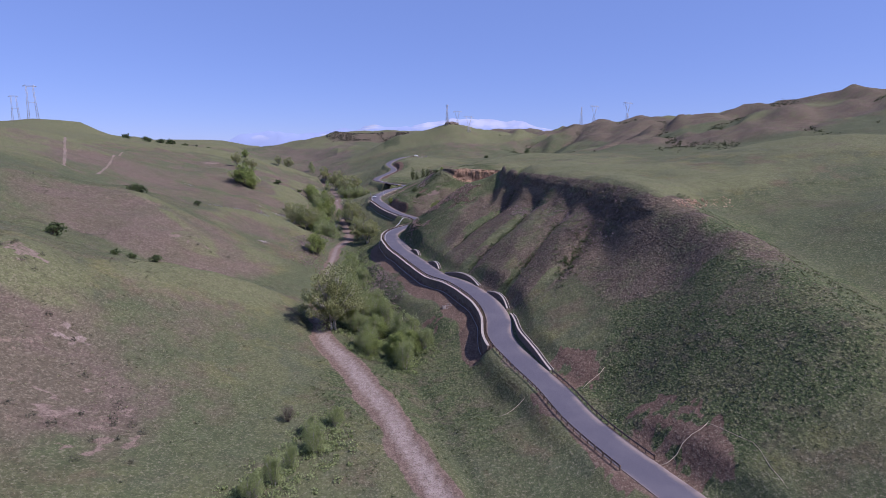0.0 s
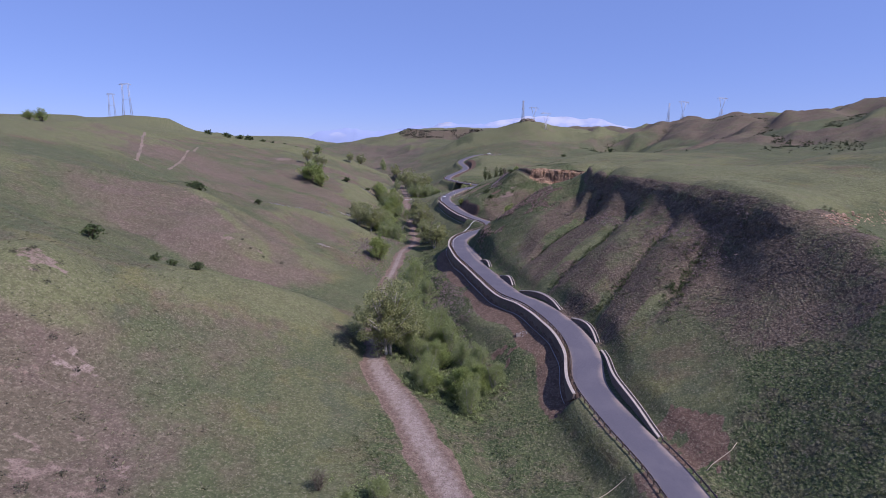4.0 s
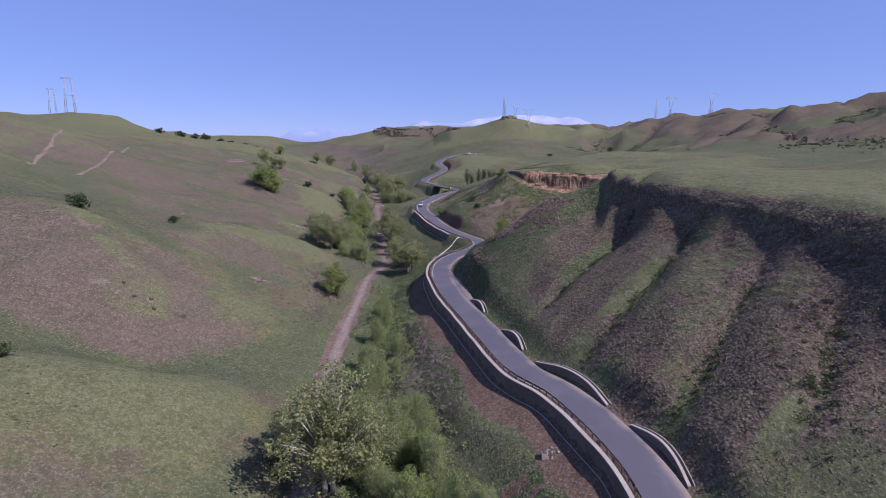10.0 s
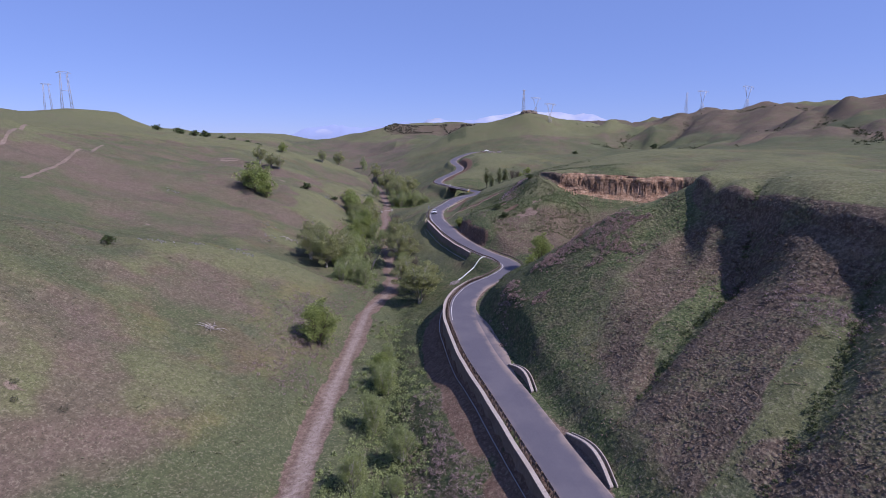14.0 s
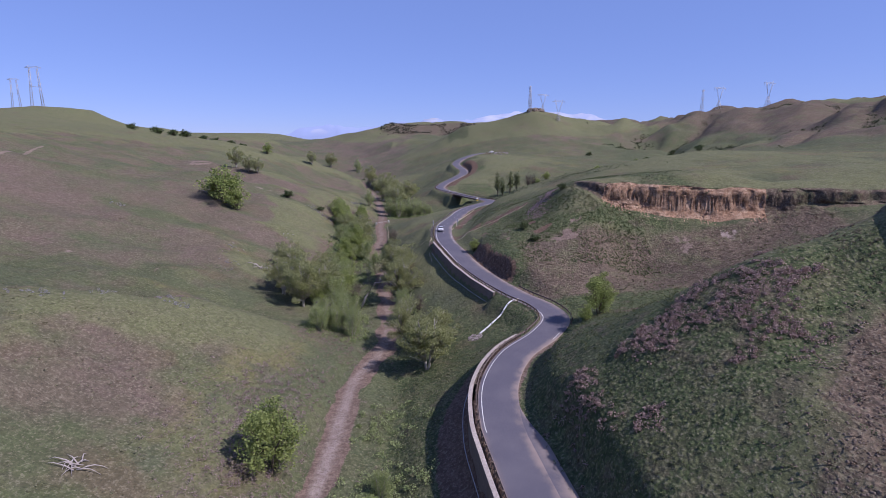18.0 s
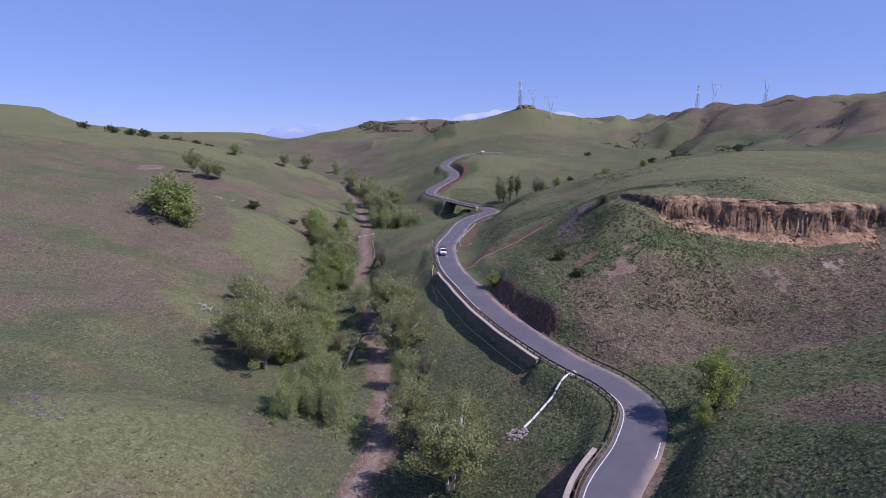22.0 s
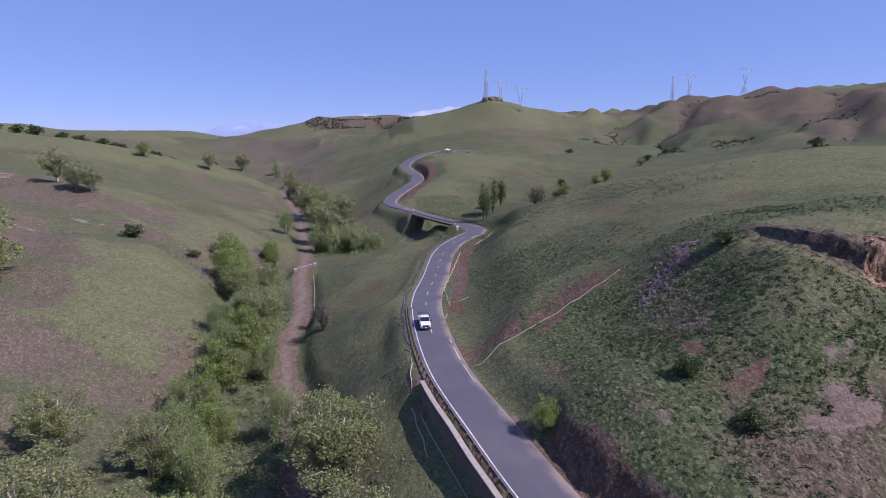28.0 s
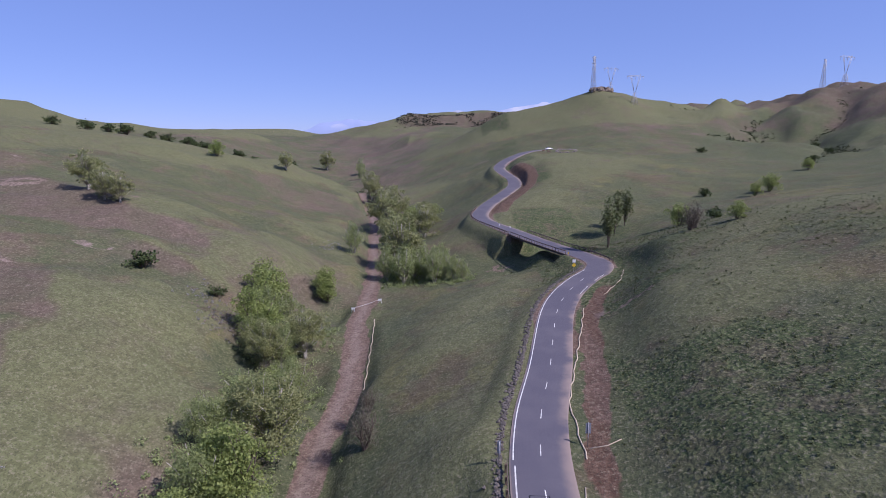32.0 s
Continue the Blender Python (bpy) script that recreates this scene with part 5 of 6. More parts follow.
# ---- plants ----
BARK_PALE = plain("pale_sycamore_bark", (0.42, 0.39, 0.34), 0.9, size=0.3, vary=0.4, relief=0.01, stain=(0.2, 0.16, 0.12))
BARK_DARK = plain("brown_willow_bark", (0.13, 0.10, 0.08), 0.95, size=0.2, vary=0.35, relief=0.01)
DEADWOOD = plain("bleached_dead_wood", (0.36, 0.32, 0.29), 0.9, size=0.25, vary=0.3, relief=0.01)
LEAF = {"sycamore": leaf_material("sycamore_leaves", (0.175, 0.200, 0.080), (0.390, 0.400, 0.180), 0.5),
        "willow": leaf_material("willow_leaves", (0.185, 0.232, 0.090), (0.390, 0.440, 0.185), 0.5),
        "round": leaf_material("dense_shrub_leaves", (0.160, 0.215, 0.062), (0.360, 0.415, 0.135), 0.48),
        "poplar": leaf_material("poplar_leaves", (0.080, 0.110, 0.040), (0.170, 0.190, 0.080), 0.3),
        "bush": leaf_material("dark_bush_leaves", (0.045, 0.070, 0.026), (0.105, 0.135, 0.050)),
        "dry": leaf_material("dry_twigs", (0.085, 0.080, 0.050), (0.170, 0.150, 0.105), 0.1)}


def leaf_mesh(name, centres, sizes, length, width, r, lift=0.0, droop=0.0):
    """A leaf quad at each centre, turned at random."""
    n = len(centres)
    a = r.normal(size=(n, 3))
    a[:, 2] = a[:, 2] * 0.6 + lift - droop
    a /= np.linalg.norm(a, axis=1)[:, None]
    b = np.cross(a, r.normal(size=(n, 3)))
    b /= np.linalg.norm(b, axis=1)[:, None] + 1e-9
    la, wb = a * (length * sizes)[:, None] * 0.5, b * (width * sizes)[:, None] * 0.5
    c = np.asarray(centres)
    verts = np.stack([c - la, c + wb * 1.0 - la * 0.1, c + la, c - wb * 1.0 - la * 0.1], 1).reshape(-1, 3)
    return mesh_from(name, verts, np.arange(4 * n).reshape(-1, 4), False)


# kind: name, label, bark, height, crown's half-width, crown's foot, clumps, leaves, clump's size, leaf's length and width, upright share, stems
KINDS = {
    "sycamore": ("sycamore_tree", "sycamore with a pale trunk and a broad yellow-green crown", BARK_PALE, 16.0, 7.2, 1.0, 90, 13000, 1.05, 0.34, 0.26, 0.0, 2),
    "willow": ("willow_tree", "willow with many upright stems and feathery light green leaves", BARK_PALE, 11.0, 4.4, 0.2, 64, 7000, 0.80, 0.40, 0.12, 0.9, 4),
    "round": ("shrubby_tree", "dense rounded tree with fresh green leaves down to the ground", BARK_DARK, 9.0, 4.6, 0.2, 56, 7500, 0.90, 0.30, 0.22, 0.2, 5),
    "poplar": ("slender_tree", "tall slender tree with a thin grey-green crown", BARK_DARK, 16.0, 2.7, 2.0, 44, 3000, 0.9, 0.42, 0.32, 0.3, 2),
    "bush": ("dark_bush", "low dark green bush on the grassy hillside", BARK_DARK, 4.5, 3.6, 0.0, 36, 1700, 0.75, 0.42, 0.34, 0.2, 5),
    "dry": ("leafless_bush", "dark bush of bare grey-brown twigs with few leaves", BARK_DARK, 7.0, 2.9, 0.4, 46, 1900, 0.75, 0.42, 0.08, 0.5, 6)}


def make_tree(kind, seed, detail=1.0):
    """A tree at the origin: trunks, limbs out to each clump, and a crown of many single leaves. Heights in metres, to be scaled."""
    r = np.random.default_rng(seed)
    name, label, bark, tall, half, foot, clumps, leaves, reach, ln, wd, lift, stems = KINDS[kind]
    leaves, ln, wd = int(leaves * detail), ln / detail ** 0.45, wd / detail ** 0.45
    base = tagged(new(name), label, "bush" if kind in ("bush", "dry") else "tree")
    # stems
    trunks = []
    for i in range(stems):
        a = 6.283 * i / stems + r.random()
        out = (0.28 if stems > 2 else 0.14) * half
        pts, rad = [], []
        for t in np.linspace(0, 1, 7):
            bend = out * (0.25 + 1.9 * t ** 1.4)
            pts.append(np.array([bend * math.cos(a + 0.5 * t) + r.normal() * 0.12, bend * math.sin(a + 0.5 * t) + r.normal() * 0.12, -0.4 + t * tall * 0.8]))
            rad.append((0.36 if kind == "sycamore" else 0.15) * (1 - 0.75 * t))
        trunks.append((pts, rad))
        part("trunk", tubes("trunk", [(pts, np.array(rad))], 7), bark, base)
    # clumps fill an uneven egg
    v = r.normal(size=(clumps, 3))
    v /= np.linalg.norm(v, axis=1)[:, None]
    lobe = 0.80 + 0.16 * np.sin(3 * np.arctan2(v[:, 1], v[:, 0]) + seed) + 0.14 * np.sin(5 * np.arctan2(v[:, 1], v[:, 0]) + 2 * seed + 3 * v[:, 2])
    far = r.random(clumps) ** 0.42 * lobe
    c = v * far[:, None] * np.array([half, half, (tall - foot) * 0.5]) + np.array([0, 0, (tall + foot) * 0.5])
    if foot < 0.5:
        c[:, :2] *= (1.15 - 0.45 * (c[:, 2:3] / tall))
    c[:, 2] = np.maximum(c[:, 2], foot * 0.6 + 0.4)
    # limbs
    runs = []
    for q in c:
        pts, rad = trunks[int(np.argmin([np.linalg.norm(t[0][4][:2] - q[:2]) for t in trunks]))]
        start = np.array(pts[min(5, max(1, int(7 * 0.62 * q[2] / tall)))])
        mid = 0.5 * (start + q) + np.array([0, 0, 0.06 * np.linalg.norm(q - start)]) + r.normal(size=3) * 0.15
        thick = 0.12 if kind == "sycamore" else 0.06
        runs.append(([start, mid, q], np.array([thick, thick * 0.65, thick * 0.3])))
    part("branching", tubes("branching", runs, 3), bark, base)
    n = leaves
    pick = r.integers(0, clumps, n)
    weight = r.uniform(0.75, 1.35, clumps)
    d = r.normal(size=(n, 3))
    d *= (r.random(n) ** 0.25 / (np.linalg.norm(d, axis=1) + 1e-9))[:, None]
    d *= np.array([1.0, 1.0, 1.5 if kind in ("willow", "poplar", "dry") else 0.7])
    p = c[pick] + d * reach * 1.25 * weight[pick][:, None] + r.normal(size=(n, 3)) * 0.12
    p[:, 2] = np.maximum(p[:, 2], 0.08)
    part("crown", leaf_mesh("crown", p, r.uniform(0.55, 1.3, n), ln, wd, r, lift), LEAF[kind], base)
    return base, tall


# kind, then places and heights
GROVE = {}
GROVE["sycamore"] = [
    (-14, 109, 20.5), (-9, 114, 13), (-18, 115, 14), (-50, 306, 15), (-37, 372, 15), (-6, 248, 15), (-12, 262, 13), (-17, 312, 16), (-30, 486, 22),
    (-45, 555, 22), (-45, 292, 17), (-40, 300, 15), (-15, 296, 15), (-3, 257, 11), (-59, 327, 12)]
GROVE["sycamore"] += [
    (-45, 325, 11), (-20, 323, 14), (-42, 568, 22), (-117, 461, 11), (-49, 403, 13), (-43, 411, 13), (-24, 553, 13), (-66, 652, 20), (-122, 653, 13),
    (-137, 826, 20), (-127, 469, 13), (-111, 459, 10), (-53, 300, 13), (-24, 528, 17), (-37, 520, 16)]
GROVE["willow"] = [
    (-6, 125, 11), (2, 114, 9), (9, 102, 8), (12, 93, 7.5), (6, 84, 9), (-12, 142, 9), (-2, 105, 9), (-12, 40, 6.5), (-17, 30, 6),
    (-9, 49, 5), (-15, 35, 5), (-13, 45, 5), (-19, 25, 6), (-12, 173, 9), (-13, 155, 8), (-6, 162, 7.5), (-10, 146, 9), (-11, 187, 8),
    (-36, 297, 12), (-26, 268, 9), (-35, 272, 9), (-42, 377, 12), (-27, 334, 10), (-15, 477, 11)]
GROVE["willow"] += [
    (-49, 499, 12), (-94, 772, 14), (-28, 280, 9), (-33, 290, 9), (-13, 281, 9), (-38, 378, 11), (-42, 360, 12), (-46, 344, 10), (-47, 405, 12),
    (-27, 482, 13), (-39, 390, 10), (-33, 355, 9), (-27, 467, 13), (-17, 466, 12), (-33, 471, 12), (-8, 464, 7), (-100, 803, 15), (-3, 120, 9),
    (7, 96, 8), (-43, 332, 10), (-21, 474, 12), (-38, 336, 9), (-12, 130, 9)]
GROVE["round"] = [
    (-99, 374, 18), (-93, 371, 12), (-104, 378, 11),
    (-29, 206, 11), (-263, 331, 10), (-268, 327, 8), (32, 245, 9), (8.5, 304, 4.5), (-53, 411, 12), (-38, 361, 13), (-55, 424, 12), (-48, 449, 9),
    (-58, 431, 11), (-47, 446, 8.5), (-42, 352, 11), (58, 464, 8), (57, 429, 5), (110, 510, 8), (155, 560, 6), (-22, 573, 9), (28, 241, 4),
    (-33, 566, 12), (-156, 628, 11), (102, 505, 6)]
GROVE["poplar"] = [
    (33, 451, 14), (45, 486, 16), (38, 468, 13), (50, 492, 14)]
GROVE["dry"] = [
    (-23, 371, 7.5), (48, 433, 8), (-24, 381, 5), (-18, 50, 4), (-30, 303, 6), (-9, 279, 6), (-46, 398, 7), (-22, 330, 6), (52, 440, 7),
    (62, 470, 6), (-36, 283, 7)]
GROVE["bush"] = [
    (-86, 106, 4.2), (-104, 199, 3.8), (-64, 113, 2.4), (-75, 113, 2.2), (-98, 190, 4), (-83, 421, 5), (-84, 216, 2.8), (215, 636, 4), (-70, 112, 2),
    (-188, 739, 9), (-306, 732, 9), (-278, 738, 10), (-262, 745, 8), (-250, 748, 8), (-235, 752, 9), (-222, 755, 8)]
GROVE["bush"] += [
    (-290, 735, 8), (-330, 728, 8), (-205, 700, 7), (-130, 690, 7), (172, 585, 5), (-178, 745, 7), (24, 300, 2.5), (26, 292, 2.2), (40, 318, 2.5),
    (140, 640, 4), (125, 397, 3.5), (150, 420, 3), (90, 520, 4), (66, 460, 4), (240, 690, 5), (-66, 420, 3)]
turn_rng = random.Random(11)
# stretches of dense streamside growth: from, to, half-width, count, lowest and highest
for x0, y0, x1, y1, wide_, count, low, high in ((3, 88, -6, 128, 7, 20, 5.5, 9), (-9, 138, -11, 205, 4, 11, 3.5, 6), (-29, 262, -37, 300, 5, 8, 6, 9), (-38, 302, -43, 345, 4, 8, 7, 10),
                                                (-42, 345, -43, 400, 4, 10, 7, 10), (-46, 400, -54, 430, 4, 6, 7, 10), (-12, 466, -36, 482, 4, 10, 7, 11), (-30, 500, -58, 600, 6, 9, 8, 13)):
    for i in range(count):
        f, tall = turn_rng.random(), turn_rng.uniform(low, high)
        x, y = x0 + (x1 - x0) * f + turn_rng.uniform(-wide_, wide_), y0 + (y1 - y0) * f + turn_rng.uniform(-3, 3)
        if abs(float(nearest(np.array([x]), np.array([y]), TRACK_LINE)[0][0])) > 4.5:
            GROVE["round" if i % 4 == 3 else "willow"].append((round(x, 1), round(y, 1), round(tall, 1)))
for kind, places in GROVE.items():
    copies = {"sycamore": 3, "willow": 3, "round": 3, "poplar": 2, "dry": 2, "bush": 3}[kind]
    made = {}
    for i, (x, y, tall) in enumerate(places):
        near_by = y < 420 and -70 < x < 60
        key = (near_by, i % (copies if near_by else 2))
        fresh = key not in made
        if fresh:
            made[key] = make_tree(kind, (100 if near_by else 500) + 10 * key[1] + len(kind), 1.0 if near_by else 0.4)
        first, full = made[key]
        s = tall / full
        m = pose(x, y, z_at(x, y) - 0.1, 0, 0, turn_rng.uniform(0, 360)) @ Matrix.Diagonal((s * turn_rng.uniform(0.92, 1.12), s * turn_rng.uniform(0.92, 1.12), s, 1))
        ob = first if fresh else copy_thing(first, m)
        ob.matrix_basis = m
        tagged(ob, group={"bush": "bushes on the hills", "dry": "leafless bushes"}.get(kind, kind + " trees along the creek"))


# low growth: one object for each kind
def tufts(name, x, y, size, blades, spread, wide, colours, label, category, seed, upright=0.45):
    r = np.random.default_rng(seed)
    z = height(x, y)[0]
    n = len(x)
    bx = np.repeat(x, blades) + r.normal(size=n * blades) * np.repeat(size, blades) * spread
    by = np.repeat(y, blades) + r.normal(size=n * blades) * np.repeat(size, blades) * spread
    bz = np.repeat(z, blades) - 0.04
    s = np.repeat(size, blades) * r.uniform(0.6, 1.25, n * blades)
    a = r.uniform(0, 2 * np.pi, n * blades)
    lean = r.normal(size=(n * blades, 2)) * 0.75
    up = np.stack([lean[:, 0], lean[:, 1], np.full(n * blades, upright)], -1) * s[:, None]
    side = np.stack([np.cos(a), np.sin(a), np.zeros(n * blades)], -1) * (s * wide)[:, None]
    p = np.stack([bx, by, bz], -1)
    verts = np.stack([p - side * 0.5, p + side * 0.5, p + up * 0.7 + side * 0.75, p + up - side * 0.35], 1).reshape(-1, 3)
    me = mesh_from(name, verts, np.arange(len(verts)).reshape(-1, 4), False)
    me.materials.append(leaf_material(name + "_blades", *colours, 0.15))
    return tagged(new(name, me), label, category, kind="stuff")


def scattered(count, box_, chance, seed, size):
    """Places in a box (x0, y0, x1, y1), kept by a chance that goes with the place."""
    r = np.random.default_rng(seed)
    x, y = r.uniform(box_[0], box_[2], count), r.uniform(box_[1], box_[3], count)
    d_road, _ = nearest(x, y, ROAD_LINE)
    d_track, _ = nearest(x, y, TRACK_LINE)
    brush, lush = zones(x, y, d_track)
    keep = (r.random(count) < chance(x, y, brush, lush)) & (np.abs(d_road) > HALF + 1.6) & (np.abs(d_track) > 2.6)
    x, y, s = x[keep], y[keep], r.uniform(size[0], size[1], keep.sum())
    grown = (height(x, y)[1] < 0.45) | (x < -40)
    return x[grown], y[grown], s[grown]


def near(x, y, spots):
    return np.clip(sum(np.exp(-((x - a) ** 2 + (y - b) ** 2) / (c * c)) for a, b, c in spots), 0, 1)


def mounds(name, x, y, size, colours, label, category, seed):
    """Low rounded cushions of scrub, each with its own uneven outline."""
    r = np.random.default_rng(seed)
    n = len(x)
    z = height(x, y)[0]
    a = np.linspace(0, 2 * np.pi, 6, endpoint=False)[None] + r.uniform(0, 6.28, (n, 1))
    rings = []
    for out, up in ((1.0, -0.25), (0.75, 0.34)):
        w = out * size[:, None] * r.uniform(0.7, 1.2, (n, 6))
        rings.append(np.stack([x[:, None] + np.cos(a) * w, y[:, None] + np.sin(a) * w, z[:, None] + up * size[:, None] * r.uniform(0.8, 1.2, (n, 6))], -1))
    top = np.stack([x, y, z + size * r.uniform(0.45, 0.75, n)], -1)[:, None]
    verts = np.concatenate(rings + [top], 1).reshape(-1, 3)
    tri = []
    for i in range(6):
        j = (i + 1) % 6
        tri += [(i, j, 6 + j), (i, 6 + j, 6 + i), (6 + i, 6 + j, 12)]
    faces = (np.array(tri)[None] + (np.arange(n) * 13)[:, None, None]).reshape(-1, 3)
    me = mesh_from(name, verts, faces, True)
    me.materials.append(leaf_material(name + "_twigs", *colours, 0.0))
    return tagged(new(name, me), label, category, kind="stuff")


mounds("scrub_cushions", *scattered(170000, (18, 40, 112, 300), lambda x, y, b, g: b * (0.36 - 0.2 * smooth(y, 228, 244)), 11, (0.08, 0.21)), ((0.088, 0.066, 0.049), (0.150, 0.115, 0.086)),
       "small rounded brown scrub cushions covering the slopes", "scrub", 121)
tufts("brown_scrub", *scattered(85000, (18, 84, 122, 334), lambda x, y, b, g: b * 0.3, 1, (0.25, 0.55)), 6, 0.6, 0.28, ((0.082, 0.059, 0.042), (0.190, 0.139, 0.096)),
      "low brown dry scrub covering the slopes under the bluffs", "scrub", 21)
tufts("grass_tufts", *scattered(60000, (-130, 15, 0, 330), lambda x, y, b, g: 0.5 * smooth(fbm(x, y, 20, 3, 5), -0.5, 0.4), 3, (0.2, 0.42)), 5, 0.6, 0.4, ((0.085, 0.086, 0.045), (0.200, 0.190, 0.105)),
      "sparse yellow-green grass tufts on the hills", "grass", 23)
PURPLE = [(2, 145, 9), (1, 160, 7), (69, 110, 6), (66, 120, 6), (60, 128, 5), (58, 150, 5), (56, 156, 5), (53, 175, 4), (62, 140, 5), (62, 112, 5), (64, 106, 4), (31, 313, 2.6), (32.5, 317, 2.6), (34, 321, 2.4), (30, 309, 2), (-62, 247, 2.5), (-80, 322, 3), (-75, 306, 2.5),
          (-31, 275, 6), (-26, 255, 6), (-34, 262, 6), (-68, 250, 2), (18, 300, 3), (-33, 205, 8), (-38, 222, 8), (-31, 238, 7), (-35, 188, 5), (-52, 430, 6), (-58, 440, 5), (-62, 412, 5)]
tufts("purple_brush", *scattered(120000, (-84, 100, 80, 450), lambda x, y, b, g: 0.8 * near(x, y, PURPLE), 4, (0.25, 0.55)), 14, 0.6, 0.14, ((0.150, 0.104, 0.096), (0.290, 0.208, 0.192)),
      "dry pinkish-brown brush in patches on the slopes", "brush", 24)
def shrubs(name, x, y, size, leaves, leaf, colours, label, seed):
    """Low round shrubs, each a heap of small leaves."""
    r = np.random.default_rng(seed)
    z = height(x, y)[0]
    n = len(x) * leaves
    d = r.normal(size=(n, 3))
    d *= (r.random(n) ** 0.3 / (np.linalg.norm(d, axis=1) + 1e-9))[:, None]
    d[:, 2] = np.abs(d[:, 2]) * 1.1
    c = np.repeat(np.stack([x, y, z], -1), leaves, 0) + d * np.repeat(size, leaves)[:, None] * r.uniform(0.7, 1.1, (n, 1))
    me = leaf_mesh(name, c, r.uniform(0.6, 1.3, n), leaf, leaf * 0.6, r, 0.4)
    me.materials.append(leaf_material(name + "_leaves", *colours, 0.25))
    return tagged(new(name, me), label, "shrubs", kind="stuff")


STREAM = [(a, c, 4.5) for a, c, h in GROVE["willow"]] + [(-8, 135, 8), (3, 100, 8), (-10, 180, 8), (-9, 120, 8), (-10, 155, 7), (-12, 205, 6), (-14, 225, 6), (-33, 300, 8), (-36, 320, 8), (-40, 345, 8), (-42, 365, 8), (-45, 390, 8), (-48, 420, 8), (-25, 475, 9)]
shrubs("streamside_shrubs", *scattered(26000, (-56, 20, 20, 490), lambda x, y, b, g: 0.75 * near(x, y, STREAM) ** 1.2, 5, (0.5, 1.5)), 46, 0.34, ((0.140, 0.182, 0.070), (0.310, 0.360, 0.150)),
       "leafy green shrubs filling the streamside between the trees", 25)
shrubs("green_weeds", *scattered(85000, (-30, 12, 100, 470), lambda x, y, b, g: np.maximum(g * 0.6, 0.12 * b), 2, (0.2, 0.45)), 12, 0.22, ((0.060, 0.080, 0.034), (0.134, 0.152, 0.065)),
       "knee-high green weeds on the banks and slopes", 22)
shrubs("bluff_shrubs", *scattered(9000, (20, 278, 60, 332), lambda x, y, b, g: 0.5 * smooth(fbm(x, y, 11, 2, 47), -0.25, 0.35) * (1 - near(x, y, [(31, 313, 3.5), (33, 318, 3.5), (14, 328, 10)])), 8, (0.2, 0.5)), 18, 0.24, ((0.066, 0.094, 0.036), (0.155, 0.180, 0.076)),
       "dark green shrubs under the orange bluff", 28)
shrubs("slope_shrubs", *scattered(40000, (24, 88, 80, 226), lambda x, y, b, g: 0.5 * smooth(gullies(x, y), 0.55, 0.95) * smooth(fbm(x, y, 14, 2, 58), -0.5, 0.3), 6, (0.25, 0.75)), 26, 0.26, ((0.038, 0.060, 0.023), (0.115, 0.140, 0.055)),
       "green shrubs in the gullies of the slope", 26)


shrubs("gully_bushes", *scattered(9000, (40, 84, 76, 132), lambda x, y, b, g: 0.14 * (np.exp(-((slant(x, y) - 46) / 4.5) ** 2) * smooth(x, 44, 52)) * smooth(fbm(x, y, 9, 2, 86), -0.3, 0.3) * (1 - smooth(x, 62, 74)), 14, (0.4, 1.0)), 50, 0.26, ((0.042, 0.064, 0.024), (0.115, 0.140, 0.055)),
       "dark green bushes crowding the lower gullies", 43)
shrubs("hill_chaparral", *scattered(60000, (170, 320, 640, 900), lambda x, y, b, g: 0.8 * eroded(x, y) * (1 - smooth(np.abs(fbm(0.75 * x - 0.65 * y, 0.28 * (x + y), 58, 3, 33)), 0.03, 0.13)) * smooth(fbm(x, y, 110, 2, 88), -0.2, 0.3), 12, (0.7, 1.8)), 12, 0.9, ((0.034, 0.046, 0.022), (0.085, 0.100, 0.046)),
       "dark green chaparral in the gullies of the eroded hills", 41)
# shrubs added to darken the far mesa's face
shrubs("mesa_chaparral", *scattered(5200, (-110, 1160, 105, 1222), lambda x, y, b, g: 0.22 * smooth(fbm(x, y, 30, 3, 89), -0.4, 0.3), 13, (1.0, 2.6)), 12, 1.8, ((0.040, 0.045, 0.030), (0.095, 0.092, 0.062)),
       "dark chaparral covering the face of the far mesa", 42)


shrubs("mauve_brush", *scattered(75000, (-66, 98, 76, 452), lambda x, y, b, g: 0.6 * near(x, y, [(31, 313, 3), (33, 318, 3), (30, 308, 2.5), (35, 323, 3), (69, 108, 5), (66, 118, 5.5), (61, 127, 4.5), (57, 151, 4), (55, 157, 4), (52, 175, 3.5), (62, 139, 4), (-31, 200, 6), (-34, 214, 7), (-33, 229, 7), (-29, 187, 5), (3, 128, 5), (2, 143, 7), (1, 158, 7), (-1, 174, 6), (-58, 428, 6), (-62, 440, 5), (-56, 415, 5)]), 15, (0.35, 0.9)), 30, 0.22, ((0.200, 0.146, 0.134), (0.400, 0.305, 0.282)),
       "dry lavender-brown brush beside the creek and the track", 44)


ROSY = [(27, 203, 3.4), (31, 202, 3), (24, 206, 2.4), (17, 200, 2.6), (17, 205, 2.2), (18.5, 195, 2.2), (22, 191.5, 2.2), (39, 199, 3.6), (36.5, 202, 3), (40, 195, 3), (39, 207, 3.4), (43, 203, 3.6), (34, 208, 2.6), (33.5, 193, 1.6)]
shrubs("rosy_brush", *scattered(12000, (12, 186, 50, 214), lambda x, y, b, g: 0.26 * smooth(near(x, y, ROSY) + 0.9 * fbm(x, y, 3.0, 3, 91), 0.3, 1.0), 16, (0.3, 0.8)), 40, 0.24, ((0.205, 0.143, 0.122), (0.400, 0.292, 0.250)),
       "dry rosy-brown feathery brush in patches on the green slope", 45)
